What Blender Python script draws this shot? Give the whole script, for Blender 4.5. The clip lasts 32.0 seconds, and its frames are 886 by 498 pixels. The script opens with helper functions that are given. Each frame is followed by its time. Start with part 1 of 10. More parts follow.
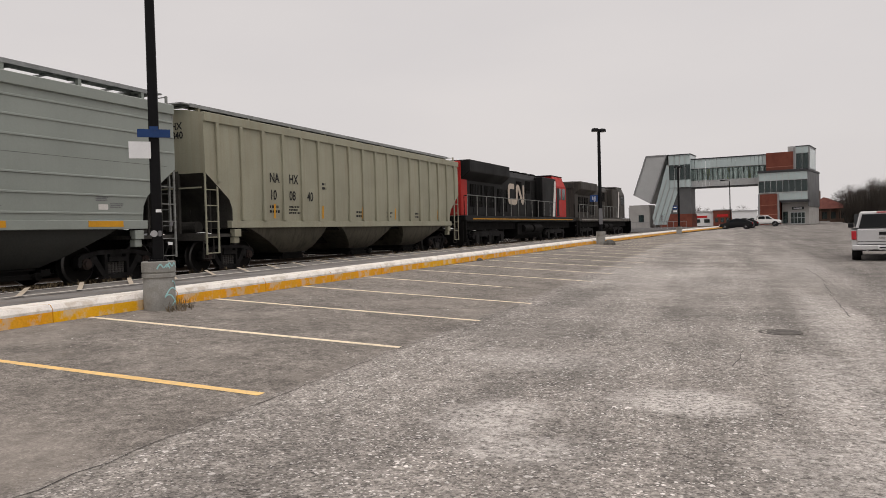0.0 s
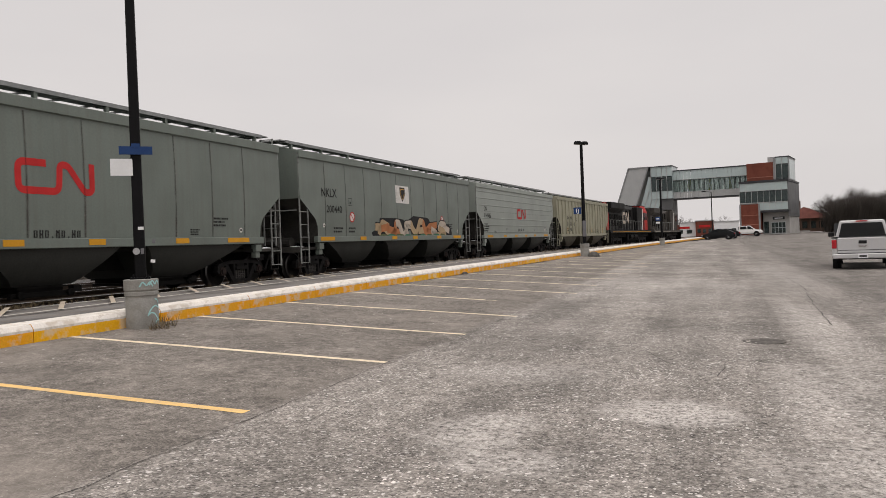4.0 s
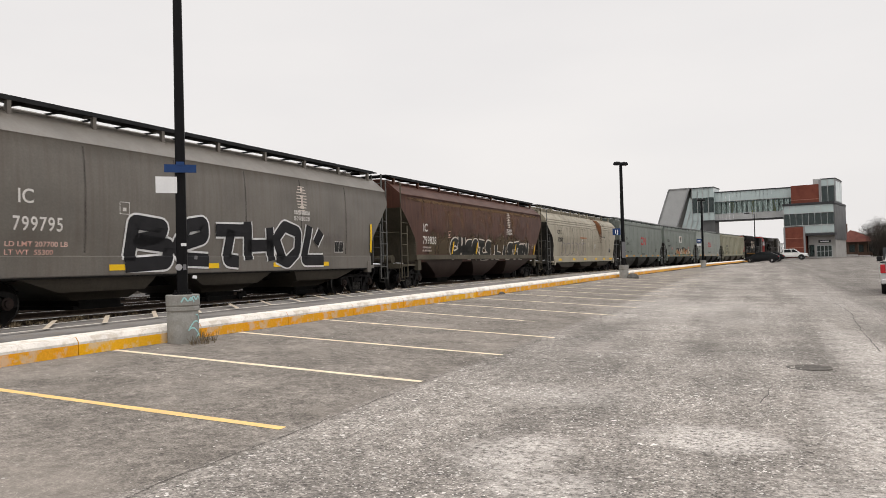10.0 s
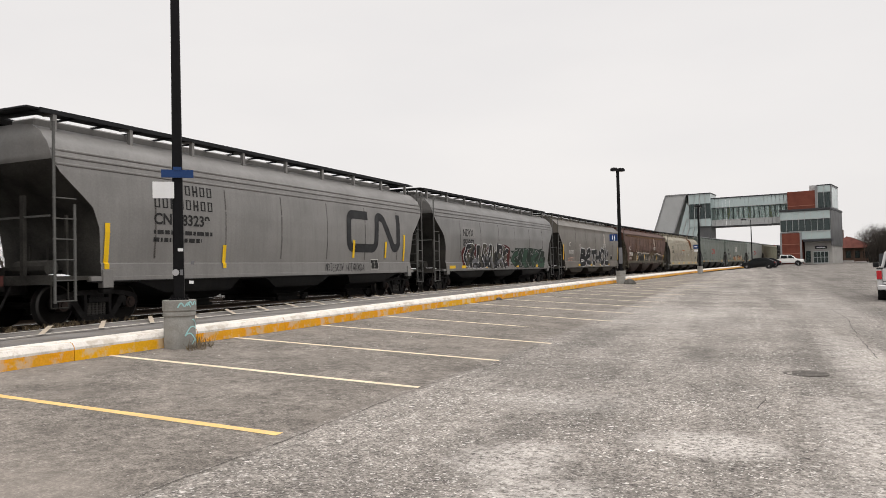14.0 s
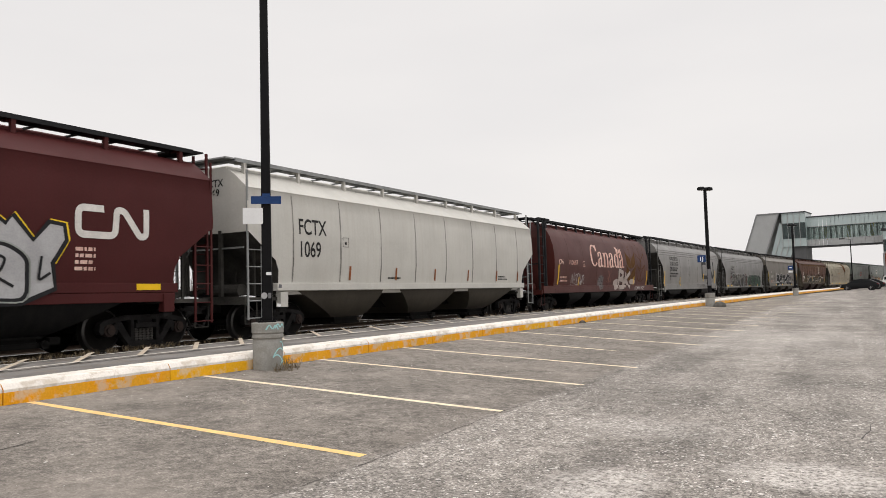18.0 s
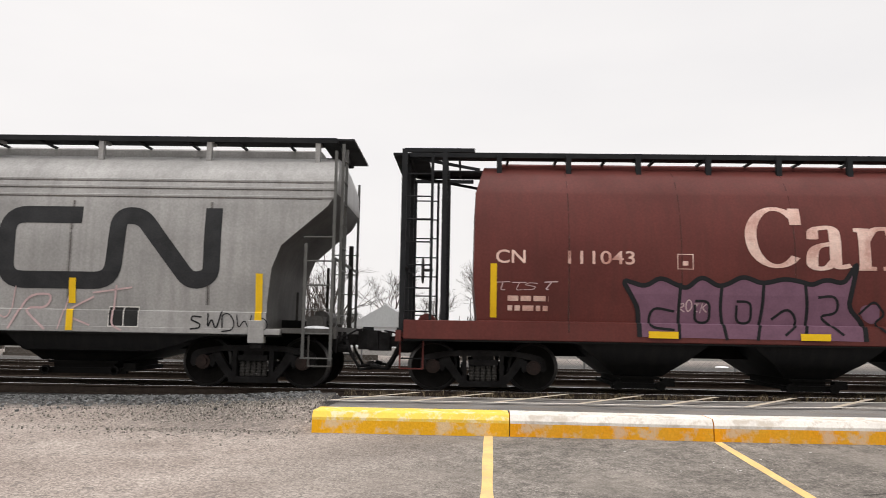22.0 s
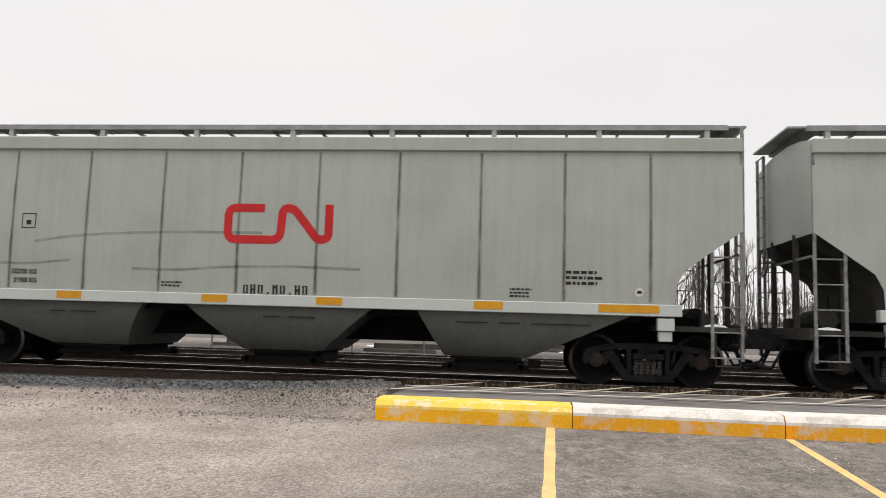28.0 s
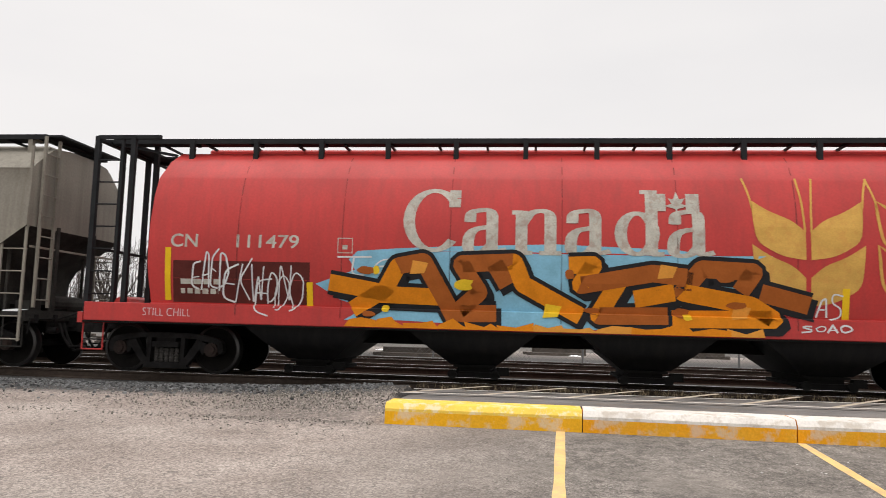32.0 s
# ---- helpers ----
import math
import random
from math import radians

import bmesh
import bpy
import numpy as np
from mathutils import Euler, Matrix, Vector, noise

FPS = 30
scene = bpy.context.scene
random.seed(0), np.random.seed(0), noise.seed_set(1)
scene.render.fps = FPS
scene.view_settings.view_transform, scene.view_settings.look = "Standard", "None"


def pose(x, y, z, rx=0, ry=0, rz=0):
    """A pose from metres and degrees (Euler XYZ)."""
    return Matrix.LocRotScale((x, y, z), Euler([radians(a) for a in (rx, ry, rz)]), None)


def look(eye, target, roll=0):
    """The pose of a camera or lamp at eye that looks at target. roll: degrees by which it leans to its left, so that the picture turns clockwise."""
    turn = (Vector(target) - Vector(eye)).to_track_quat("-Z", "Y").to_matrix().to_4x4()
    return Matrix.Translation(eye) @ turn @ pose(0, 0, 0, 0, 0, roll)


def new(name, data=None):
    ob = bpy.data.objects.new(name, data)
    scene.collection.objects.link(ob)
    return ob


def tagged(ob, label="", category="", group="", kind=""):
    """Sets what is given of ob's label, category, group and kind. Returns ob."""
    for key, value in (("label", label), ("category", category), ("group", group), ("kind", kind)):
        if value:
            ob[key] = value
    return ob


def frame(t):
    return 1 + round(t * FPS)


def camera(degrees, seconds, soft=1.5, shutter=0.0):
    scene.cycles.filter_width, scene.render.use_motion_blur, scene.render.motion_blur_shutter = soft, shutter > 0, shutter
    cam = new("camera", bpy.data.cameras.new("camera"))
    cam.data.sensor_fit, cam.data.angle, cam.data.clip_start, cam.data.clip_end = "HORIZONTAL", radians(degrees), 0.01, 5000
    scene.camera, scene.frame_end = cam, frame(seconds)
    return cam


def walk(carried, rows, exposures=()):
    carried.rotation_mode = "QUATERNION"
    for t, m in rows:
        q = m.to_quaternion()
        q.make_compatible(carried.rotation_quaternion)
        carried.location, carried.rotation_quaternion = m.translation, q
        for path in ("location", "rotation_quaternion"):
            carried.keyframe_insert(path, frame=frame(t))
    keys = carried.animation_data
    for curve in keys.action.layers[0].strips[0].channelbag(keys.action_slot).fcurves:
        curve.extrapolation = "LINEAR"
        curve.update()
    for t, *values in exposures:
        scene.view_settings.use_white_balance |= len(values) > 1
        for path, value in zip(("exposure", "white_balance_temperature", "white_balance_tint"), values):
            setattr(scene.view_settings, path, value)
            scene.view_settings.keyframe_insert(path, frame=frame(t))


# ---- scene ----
cam = camera(61.04, 32.0, soft=0.5, shutter=0.06)
PATH = [
    (0.0, pose(0, 0, 1.52, 88.59, 1.49, 20.97)),
    (0.5, pose(0, 0, 1.52, 88.72, 1.44, 20.46)),
    (1.0, pose(0, 0, 1.52, 88.83, 1.53, 20.13)),
    (1.5, pose(0, 0, 1.52, 88.94, 1.72, 19.94)),
    (2.0, pose(0, 0, 1.52, 89.12, 1.94, 19.90)),
    (2.5, pose(0, 0, 1.52, 89.25, 2.09, 19.90)),
    (3.0, pose(0, 0, 1.52, 89.38, 2.20, 19.86)),
    (3.5, pose(0, 0, 1.52, 89.49, 2.22, 19.79)),
    (5.5, pose(0, 0, 1.52, 90.12, 2.17, 20.07)),
    (6.0, pose(0, 0, 1.52, 90.32, 2.27, 20.42)),
    (6.5, pose(0, 0, 1.52, 90.49, 2.36, 20.93)),
    (7.0, pose(0, 0, 1.52, 90.65, 2.34, 21.59)),
    (7.5, pose(0, 0, 1.52, 90.78, 2.21, 22.21)),
    (8.0, pose(0, 0, 1.52, 90.92, 2.04, 22.62)),
    (8.5, pose(0, 0, 1.52, 91.03, 1.86, 22.77)),
    (9.0, pose(0, 0, 1.52, 91.12, 1.62, 22.76)),
    (9.5, pose(0, 0, 1.52, 91.17, 1.56, 22.69)),
    (10.0, pose(0, 0, 1.52, 91.19, 1.50, 22.64)),
    (10.5, pose(0, 0, 1.52, 91.23, 1.48, 22.57)),
    (11.0, pose(0, 0, 1.52, 91.25, 1.41, 22.39)),
    (11.5, pose(0, 0, 1.52, 91.29, 1.32, 22.14)),
    (12.0, pose(0, 0, 1.52, 91.30, 1.22, 21.83)),
    (12.5, pose(0, 0, 1.52, 91.29, 1.14, 21.51)),
    (13.0, pose(0, 0, 1.52, 91.30, 1.16, 21.31)),
    (13.5, pose(0, 0, 1.52, 91.40, 1.28, 21.55)),
    (14.0, pose(0, 0, 1.52, 91.61, 1.43, 22.42)),
    (14.5, pose(0, 0, 1.52, 91.95, 1.57, 23.89)),
    (15.0, pose(0, 0, 1.52, 92.27, 1.54, 25.48)),
    (15.5, pose(0, 0, 1.52, 92.59, 1.55, 26.85)),
    (17.5, pose(0, 0, 1.52, 93.37, 1.60, 27.81)),
    (18.0, pose(0, 0, 1.52, 93.50, 1.56, 28.64)),
    (18.5, pose(0, 0, 1.52, 93.59, 1.63, 30.45)),
    (19.0, pose(0, 0, 1.52, 93.46, 1.61, 34.17)),
    (19.3, pose(0, 0, 1.52, 93.57, 1.58, 44.16)),
    (19.4, pose(0, 0, 1.52, 93.62, 1.60, 46.44)),
    (19.5, pose(0, 0, 1.52, 93.70, 1.60, 49.46)),
    (19.6, pose(0, 0, 1.52, 93.82, 1.75, 54.18)),
    (19.7, pose(0, 0, 1.52, 93.99, 1.80, 59.25)),
    (20.0, pose(0, 0, 1.52, 94.47, 1.69, 71.47)),
    (20.1, pose(0, 0, 1.52, 94.62, 1.69, 74.72)),
    (20.5, pose(0, 0, 1.52, 95.07, 1.14, 83.15)),
    (20.6, pose(0, 0, 1.52, 95.27, 0.92, 84.35)),
    (21.0, pose(0, 0, 1.52, 95.99, -0.05, 87.41)),
    (21.5, pose(0, 0, 1.52, 96.45, -0.66, 89.63)),
    (22.0, pose(0, 0, 1.52, 96.51, -0.97, 91.18)),
    (22.5, pose(0, 0, 1.52, 96.44, -1.03, 92.36)),
    (23.0, pose(0, 0, 1.52, 96.30, -1.10, 93.26)),
    (23.5, pose(0, 0, 1.52, 96.12, -0.99, 93.70)),
    (24.0, pose(0, 0, 1.52, 96.00, -0.97, 93.81)),
    (24.5, pose(0, 0, 1.52, 95.92, -0.84, 93.65)),
    (26.5, pose(0, 0, 1.52, 95.79, -1.48, 95.19)),
    (27.0, pose(0, 0, 1.52, 95.74, -1.65, 95.64)),
    (27.5, pose(0, 0, 1.52, 95.74, -1.63, 95.83)),
    (28.0, pose(0, 0, 1.52, 95.67, -1.64, 95.90)),
    (28.5, pose(0, 0, 1.52, 95.67, -1.61, 95.96)),
    (29.0, pose(0, 0, 1.52, 95.71, -1.50, 96.01)),
    (29.5, pose(0, 0, 1.52, 95.79, -1.58, 96.13)),
    (30.0, pose(0, 0, 1.52, 95.85, -1.61, 96.25)),
    (30.5, pose(0, 0, 1.52, 95.91, -1.68, 96.36)),
    (31.0, pose(0, 0, 1.52, 95.93, -1.64, 96.46)),
    (31.5, pose(0, 0, 1.52, 95.93, -1.64, 96.53)),
    (32.0, pose(0, 0, 1.52, 95.92, -1.59, 96.61)),
]
walk(cam, PATH, exposures=[(0.0, -0.28, 6850, 14), (3.5, -0.25, 6850, 14), (5.5, -0.14, 6750, 11), (6.1, 0.06, 6750, 11), (19.0, 0.06, 6750, 11), (20.6, 0.17, 6700, 11), (22.4, 0.17, 6700, 11), (23.2, 0.13, 6700, 11), (24.5, 0.12, 6700, 11), (26.5, 0.11, 6700, 11), (32.0, 0.10, 6700, 11)])

# ---- world, light ----
world = bpy.data.worlds.new("overcast")
scene.world = world
world.use_nodes = True
wn, wl = world.node_tree.nodes, world.node_tree.links
bg = wn["Background"]
sky = wn.new("ShaderNodeTexSky")
sky.sky_type = 'NISHITA'
sky.sun_disc = False
sky.sun_elevation, sky.sun_rotation = radians(48), radians(200)
sky.dust_density = 4.0
wscale = wn.new("ShaderNodeVectorMath")
wscale.operation = 'SCALE'
wscale.inputs[3].default_value = 0.10
wl.new(sky.outputs[0], wscale.inputs[0])
wtc = wn.new("ShaderNodeTexCoord")
wmap = wn.new("ShaderNodeMapping")
wmap.inputs["Scale"].default_value = (1.2, 1.2, 4.0)
wl.new(wtc.outputs["Generated"], wmap.inputs[0])
wnoise = wn.new("ShaderNodeTexNoise")
wnoise.inputs["Scale"].default_value = 1.6
wnoise.inputs["Detail"].default_value = 5
wl.new(wmap.outputs[0], wnoise.inputs["Vector"])
wramp = wn.new("ShaderNodeValToRGB")
wramp.color_ramp.elements[0].position, wramp.color_ramp.elements[0].color = 0.3, (0.80, 0.80, 0.815, 1)
wramp.color_ramp.elements[1].position, wramp.color_ramp.elements[1].color = 0.7, (0.865, 0.86, 0.865, 1)
wl.new(wnoise.outputs[0], wramp.inputs[0])
wmix = wn.new("ShaderNodeMixRGB")
wmix.inputs[0].default_value = 0.94
wl.new(wscale.outputs[0], wmix.inputs[1])
wl.new(wramp.outputs[0], wmix.inputs[2])
# an overcast dome: even near the horizon, brighter overhead
wsep = wn.new("ShaderNodeSeparateXYZ")
wl.new(wtc.outputs["Generated"], wsep.inputs[0])
wtop = wn.new("ShaderNodeMapRange")
wtop.interpolation_type = 'SMOOTHSTEP'
for i_, v_ in enumerate((0.40, 0.95, 1.0, 2.35)):
    wtop.inputs[i_ + 1].default_value = v_
wl.new(wsep.outputs[2], wtop.inputs[0])
wgain = wn.new("ShaderNodeVectorMath")
wgain.operation = 'SCALE'
wl.new(wmix.outputs[0], wgain.inputs[0])
wl.new(wtop.outputs[0], wgain.inputs[3])
wl.new(wgain.outputs[0], bg.inputs[0])
bg.inputs[1].default_value = 1.0
sun_data = bpy.data.lights.new("sun", 'SUN')
sun_data.energy, sun_data.angle, sun_data.color = 0.8, radians(40), (1.0, 0.97, 0.93)
sun = new("sun", sun_data)
sun.matrix_world = look((20, -10, 60), (0, 0, 0))


# ---- materials ----
def mat(name, color, rough=0.7, var=0.25, scale=3.0, grain=40.0, bump=0.15, metal=0.0, color2=None, streak=0.0, dirt=None, dirt_amount=0.0, per_object=0.0):
    """A painted or mineral surface: broad stains, fine grain, optional vertical streaks and dirt, fine relief."""
    m = bpy.data.materials.new(name)
    m.use_nodes = True
    nt = m.node_tree
    nd, lk = nt.nodes, nt.links
    b = nd["Principled BSDF"]
    tc = nd.new("ShaderNodeTexCoord")
    n1 = nd.new("ShaderNodeTexNoise")
    n1.inputs["Scale"].default_value, n1.inputs["Detail"].default_value = scale, 6
    lk.new(tc.outputs["Object"], n1.inputs["Vector"])
    n2 = nd.new("ShaderNodeTexNoise")
    n2.inputs["Scale"].default_value, n2.inputs["Detail"].default_value = grain, 3
    lk.new(tc.outputs["Object"], n2.inputs["Vector"])
    c = Vector(color[:3])
    d = Vector(color2) if color2 else c * (1 - var)
    mx = nd.new("ShaderNodeMixRGB")
    mx.inputs[1].default_value, mx.inputs[2].default_value = (*c, 1), (*d, 1)
    r1 = nd.new("ShaderNodeMapRange")
    r1.inputs[1].default_value, r1.inputs[2].default_value = 0.38, 0.68
    lk.new(n1.outputs[0], r1.inputs[0])
    lk.new(r1.outputs[0], mx.inputs[0])
    out = mx
    g = nd.new("ShaderNodeMixRGB")
    g.blend_type = 'MULTIPLY'
    r2 = nd.new("ShaderNodeMapRange")
    r2.inputs[1].default_value, r2.inputs[2].default_value, r2.inputs[3].default_value, r2.inputs[4].default_value = 0.3, 0.7, 1 - var * 0.6, 1 + var * 0.3
    lk.new(n2.outputs[0], r2.inputs[0])
    g.inputs[0].default_value = 1
    lk.new(out.outputs[0], g.inputs[1])
    lk.new(r2.outputs[0], g.inputs[2])
    out = g
    if streak:
        mp = nd.new("ShaderNodeMapping")
        mp.inputs["Scale"].default_value = (3.5, 3.5, 0.18)
        lk.new(tc.outputs["Object"], mp.inputs[0])
        n3 = nd.new("ShaderNodeTexNoise")
        n3.inputs["Scale"].default_value, n3.inputs["Detail"].default_value = 2.2, 5
        lk.new(mp.outputs[0], n3.inputs["Vector"])
        r3 = nd.new("ShaderNodeMapRange")
        r3.inputs[1].default_value, r3.inputs[2].default_value, r3.inputs[3].default_value, r3.inputs[4].default_value = 0.45, 0.72, 0, streak
        lk.new(n3.outputs[0], r3.inputs[0])
        s = nd.new("ShaderNodeMixRGB")
        s.inputs[2].default_value = (*(dirt or (0.12, 0.10, 0.085)), 1)
        lk.new(r3.outputs[0], s.inputs[0])
        lk.new(out.outputs[0], s.inputs[1])
        out = s
    if dirt_amount:
        n4 = nd.new("ShaderNodeTexNoise")
        n4.inputs["Scale"].default_value, n4.inputs["Detail"].default_value, n4.inputs["Roughness"].default_value = scale * 2.3, 9, 0.65
        lk.new(tc.outputs["Object"], n4.inputs["Vector"])
        r4 = nd.new("ShaderNodeMapRange")
        r4.inputs[1].default_value, r4.inputs[2].default_value, r4.inputs[3].default_value, r4.inputs[4].default_value = 0.5, 0.6, 0, dirt_amount
        lk.new(n4.outputs[0], r4.inputs[0])
        s = nd.new("ShaderNodeMixRGB")
        s.inputs[2].default_value = (*(dirt or (0.12, 0.10, 0.085)), 1)
        lk.new(r4.outputs[0], s.inputs[0])
        lk.new(out.outputs[0], s.inputs[1])
        out = s
    if per_object:
        oi = nd.new("ShaderNodeObjectInfo")
        r5 = nd.new("ShaderNodeMapRange")
        r5.inputs[3].default_value, r5.inputs[4].default_value = 1 - per_object, 1 + per_object
        lk.new(oi.outputs["Random"], r5.inputs[0])
        s = nd.new("ShaderNodeMixRGB")
        s.blend_type = 'MULTIPLY'
        s.inputs[0].default_value = 1
        lk.new(out.outputs[0], s.inputs[1])
        lk.new(r5.outputs[0], s.inputs[2])
        out = s
    lk.new(out.outputs[0], b.inputs["Base Color"])
    b.inputs["Metallic"].default_value = metal
    b.inputs["Specular IOR Level"].default_value = 0.5 if rough < 0.4 else 0.12
    rr = nd.new("ShaderNodeMapRange")
    rr.inputs[3].default_value, rr.inputs[4].default_value = max(0.02, rough - 0.1), min(1, rough + 0.12)
    lk.new(n1.outputs[0], rr.inputs[0])
    lk.new(rr.outputs[0], b.inputs["Roughness"])
    if bump:
        bp = nd.new("ShaderNodeBump")
        bp.inputs["Strength"].default_value, bp.inputs["Distance"].default_value = bump, 0.02
        lk.new(n2.outputs[0], bp.inputs["Height"])
        lk.new(bp.outputs[0], b.inputs["Normal"])
    return m


def stain(name, color, y0, y1, z0, z1, scale=(5.0, 5.0, 0.5), lo=0.42, hi=0.62, amount=0.9, hold=0.2):
    """A see-through film of grime or rust between two heights, ragged at its edges and running downwards."""
    m = bpy.data.materials.new(name)
    m.use_nodes = True
    nd, lk = m.node_tree.nodes, m.node_tree.links
    b = nd["Principled BSDF"]
    b.inputs["Base Color"].default_value = (*color, 1)
    b.inputs["Roughness"].default_value = 0.95
    b.inputs["Specular IOR Level"].default_value = 0.1
    tc = nd.new("ShaderNodeTexCoord")
    sp = nd.new("ShaderNodeSeparateXYZ")
    lk.new(tc.outputs["Object"], sp.inputs[0])
    mp = nd.new("ShaderNodeMapping")
    mp.inputs["Scale"].default_value = scale
    lk.new(tc.outputs["Object"], mp.inputs[0])
    n = nd.new("ShaderNodeTexNoise")
    n.inputs["Scale"].default_value, n.inputs["Detail"].default_value, n.inputs["Roughness"].default_value = 1.6, 7, 0.65
    lk.new(mp.outputs[0], n.inputs["Vector"])

    def ramp(v, a, c, p=0.0, q=1.0):
        r = nd.new("ShaderNodeMapRange")
        r.interpolation_type = 'SMOOTHSTEP'
        for i, w in enumerate((a, c, p, q)):
            r.inputs[i + 1].default_value = w
        lk.new(v, r.inputs[0])
        return r.outputs[0]

    def op(kind, a, c):
        k = nd.new("ShaderNodeMath")
        k.operation = kind
        lk.new(a, k.inputs[0])
        if isinstance(c, float):
            k.inputs[1].default_value = c
        else:
            lk.new(c, k.inputs[1])
        return k.outputs[0]
    ym, yh = (y0 + y1) / 2, (y1 - y0) / 2
    side = ramp(op('ABSOLUTE', op('SUBTRACT', sp.outputs[1], float(ym)), 0.0), yh * hold, yh, 0.0, 0.62)
    fall = ramp(sp.outputs[2], z1 - 0.35 * (z1 - z0), z0, 0.0, 0.35)
    v = op('SUBTRACT', op('SUBTRACT', n.outputs[0], side), fall)
    f = op('MULTIPLY', ramp(v, lo - 0.2, hi - 0.2), amount)
    tr = nd.new("ShaderNodeBsdfTransparent")
    mx = nd.new("ShaderNodeMixShader")
    lk.new(f, mx.inputs[0])
    lk.new(tr.outputs[0], mx.inputs[1])
    lk.new(b.outputs[0], mx.inputs[2])
    lk.new(mx.outputs[0], nd["Material Output"].inputs[0])
    return m


def stain_line(name, color, amount):
    """A thin see-through smear, uneven along its length."""
    m = bpy.data.materials.new(name)
    m.use_nodes = True
    nd, lk = m.node_tree.nodes, m.node_tree.links
    b = nd["Principled BSDF"]
    b.inputs["Base Color"].default_value = (*color, 1)
    b.inputs["Roughness"].default_value = 0.95
    b.inputs["Specular IOR Level"].default_value = 0.1
    tc = nd.new("ShaderNodeTexCoord")
    n = nd.new("ShaderNodeTexNoise")
    n.inputs["Scale"].default_value, n.inputs["Detail"].default_value = 2.2, 6
    lk.new(tc.outputs["Object"], n.inputs["Vector"])
    r = nd.new("ShaderNodeMapRange")
    for i, w in enumerate((0.3, 0.65, 0.35 * amount, amount)):
        r.inputs[i + 1].default_value = w
    lk.new(n.outputs[0], r.inputs[0])
    tr = nd.new("ShaderNodeBsdfTransparent")
    mx = nd.new("ShaderNodeMixShader")
    lk.new(r.outputs[0], mx.inputs[0])
    lk.new(tr.outputs[0], mx.inputs[1])
    lk.new(b.outputs[0], mx.inputs[2])
    lk.new(mx.outputs[0], nd["Material Output"].inputs[0])
    return m


def glass(name, tint=(0.55, 0.68, 0.68), alpha=0.5, rough=0.03):
    """Architectural glazing: part see-through, part mirror."""
    m = bpy.data.materials.new(name)
    m.use_nodes = True
    nd, lk = m.node_tree.nodes, m.node_tree.links
    b = nd["Principled BSDF"]
    b.inputs["Base Color"].default_value = (*tint, 1)
    b.inputs["Roughness"].default_value = rough
    tr = nd.new("ShaderNodeBsdfTransparent")
    tr.inputs[0].default_value = (*[0.5 + 0.5 * c for c in tint], 1)
    mx = nd.new("ShaderNodeMixShader")
    mx.inputs[0].default_value = alpha
    lk.new(tr.outputs[0], mx.inputs[1])
    lk.new(b.outputs[0], mx.inputs[2])
    lk.new(mx.outputs[0], nd["Material Output"].inputs[0])
    return m


# ---- helpers ----
def lerp_table(t, table):
    if t <= table[0][0]:
        return table[0][1]
    for (a, va), (b, vb) in zip(table, table[1:]):
        if t <= b:
            k = (t - a) / (b - a)
            return va + (vb - va) * k
    return table[-1][1]


def box(bm, x0, x1, y0, y1, z0, z1):
    v = [bm.verts.new(p) for p in ((x0, y0, z0), (x1, y0, z0), (x1, y1, z0), (x0, y1, z0), (x0, y0, z1), (x1, y0, z1), (x1, y1, z1), (x0, y1, z1))]
    for f in ((3, 2, 1, 0), (4, 5, 6, 7), (0, 1, 5, 4), (1, 2, 6, 5), (2, 3, 7, 6), (3, 0, 4, 7)):
        bm.faces.new([v[i] for i in f])
    return v


def cbox(bm, x, y, z, sx, sy, sz):
    return box(bm, x - sx / 2, x + sx / 2, y - sy / 2, y + sy / 2, z - sz / 2, z + sz / 2)


def rod(bm, p, q, r, seg=8, r2=None, cap=True):
    p, q = Vector(p), Vector(q)
    r2 = r if r2 is None else r2
    d = (q - p).normalized()
    a = d.orthogonal().normalized()
    b = d.cross(a)
    ring = [[], []]
    for i in range(seg):
        w = 2 * math.pi * i / seg
        o = a * math.cos(w) + b * math.sin(w)
        ring[0].append(bm.verts.new(p + o * r))
        ring[1].append(bm.verts.new(q + o * r2))
    for i in range(seg):
        j = (i + 1) % seg
        bm.faces.new((ring[0][i], ring[0][j], ring[1][j], ring[1][i]))
    if cap:
        bm.faces.new(ring[0][::-1])
        bm.faces.new(ring[1])


def pipe(bm, pts, r, seg=6):
    for a, b in zip(pts, pts[1:]):
        rod(bm, a, b, r, seg)


def beam(bm, p, q, w, h):
    """A square bar from p to q."""
    p, q = Vector(p), Vector(q)
    d = (q - p).normalized()
    up = Vector((0, 0, 1)) if abs(d.z) < 0.95 else Vector((0, 1, 0))
    a = d.cross(up).normalized() * w / 2
    b = a.cross(d).normalized() * h / 2
    r = [[bm.verts.new(e + s * a + t * b) for s, t in ((-1, -1), (1, -1), (1, 1), (-1, 1))] for e in (p, q)]
    for i in range(4):
        j = (i + 1) % 4
        bm.faces.new((r[0][i], r[0][j], r[1][j], r[1][i]))
    bm.faces.new(r[0][::-1])
    bm.faces.new(r[1])


def prism(bm, poly, lo, hi, axis="x"):
    """A flat outline, given in the two other axes, drawn out from lo to hi along axis."""
    def at(a, b, c):
        return {"x": (c, a, b), "y": (a, c, b), "z": (a, b, c)}[axis]
    u = [bm.verts.new(at(a, b, lo)) for a, b in poly]
    w = [bm.verts.new(at(a, b, hi)) for a, b in poly]
    n = len(poly)
    for i in range(n):
        j = (i + 1) % n
        bm.faces.new((u[i], u[j], w[j], w[i]))
    bm.faces.new(u[::-1])
    bm.faces.new(w)


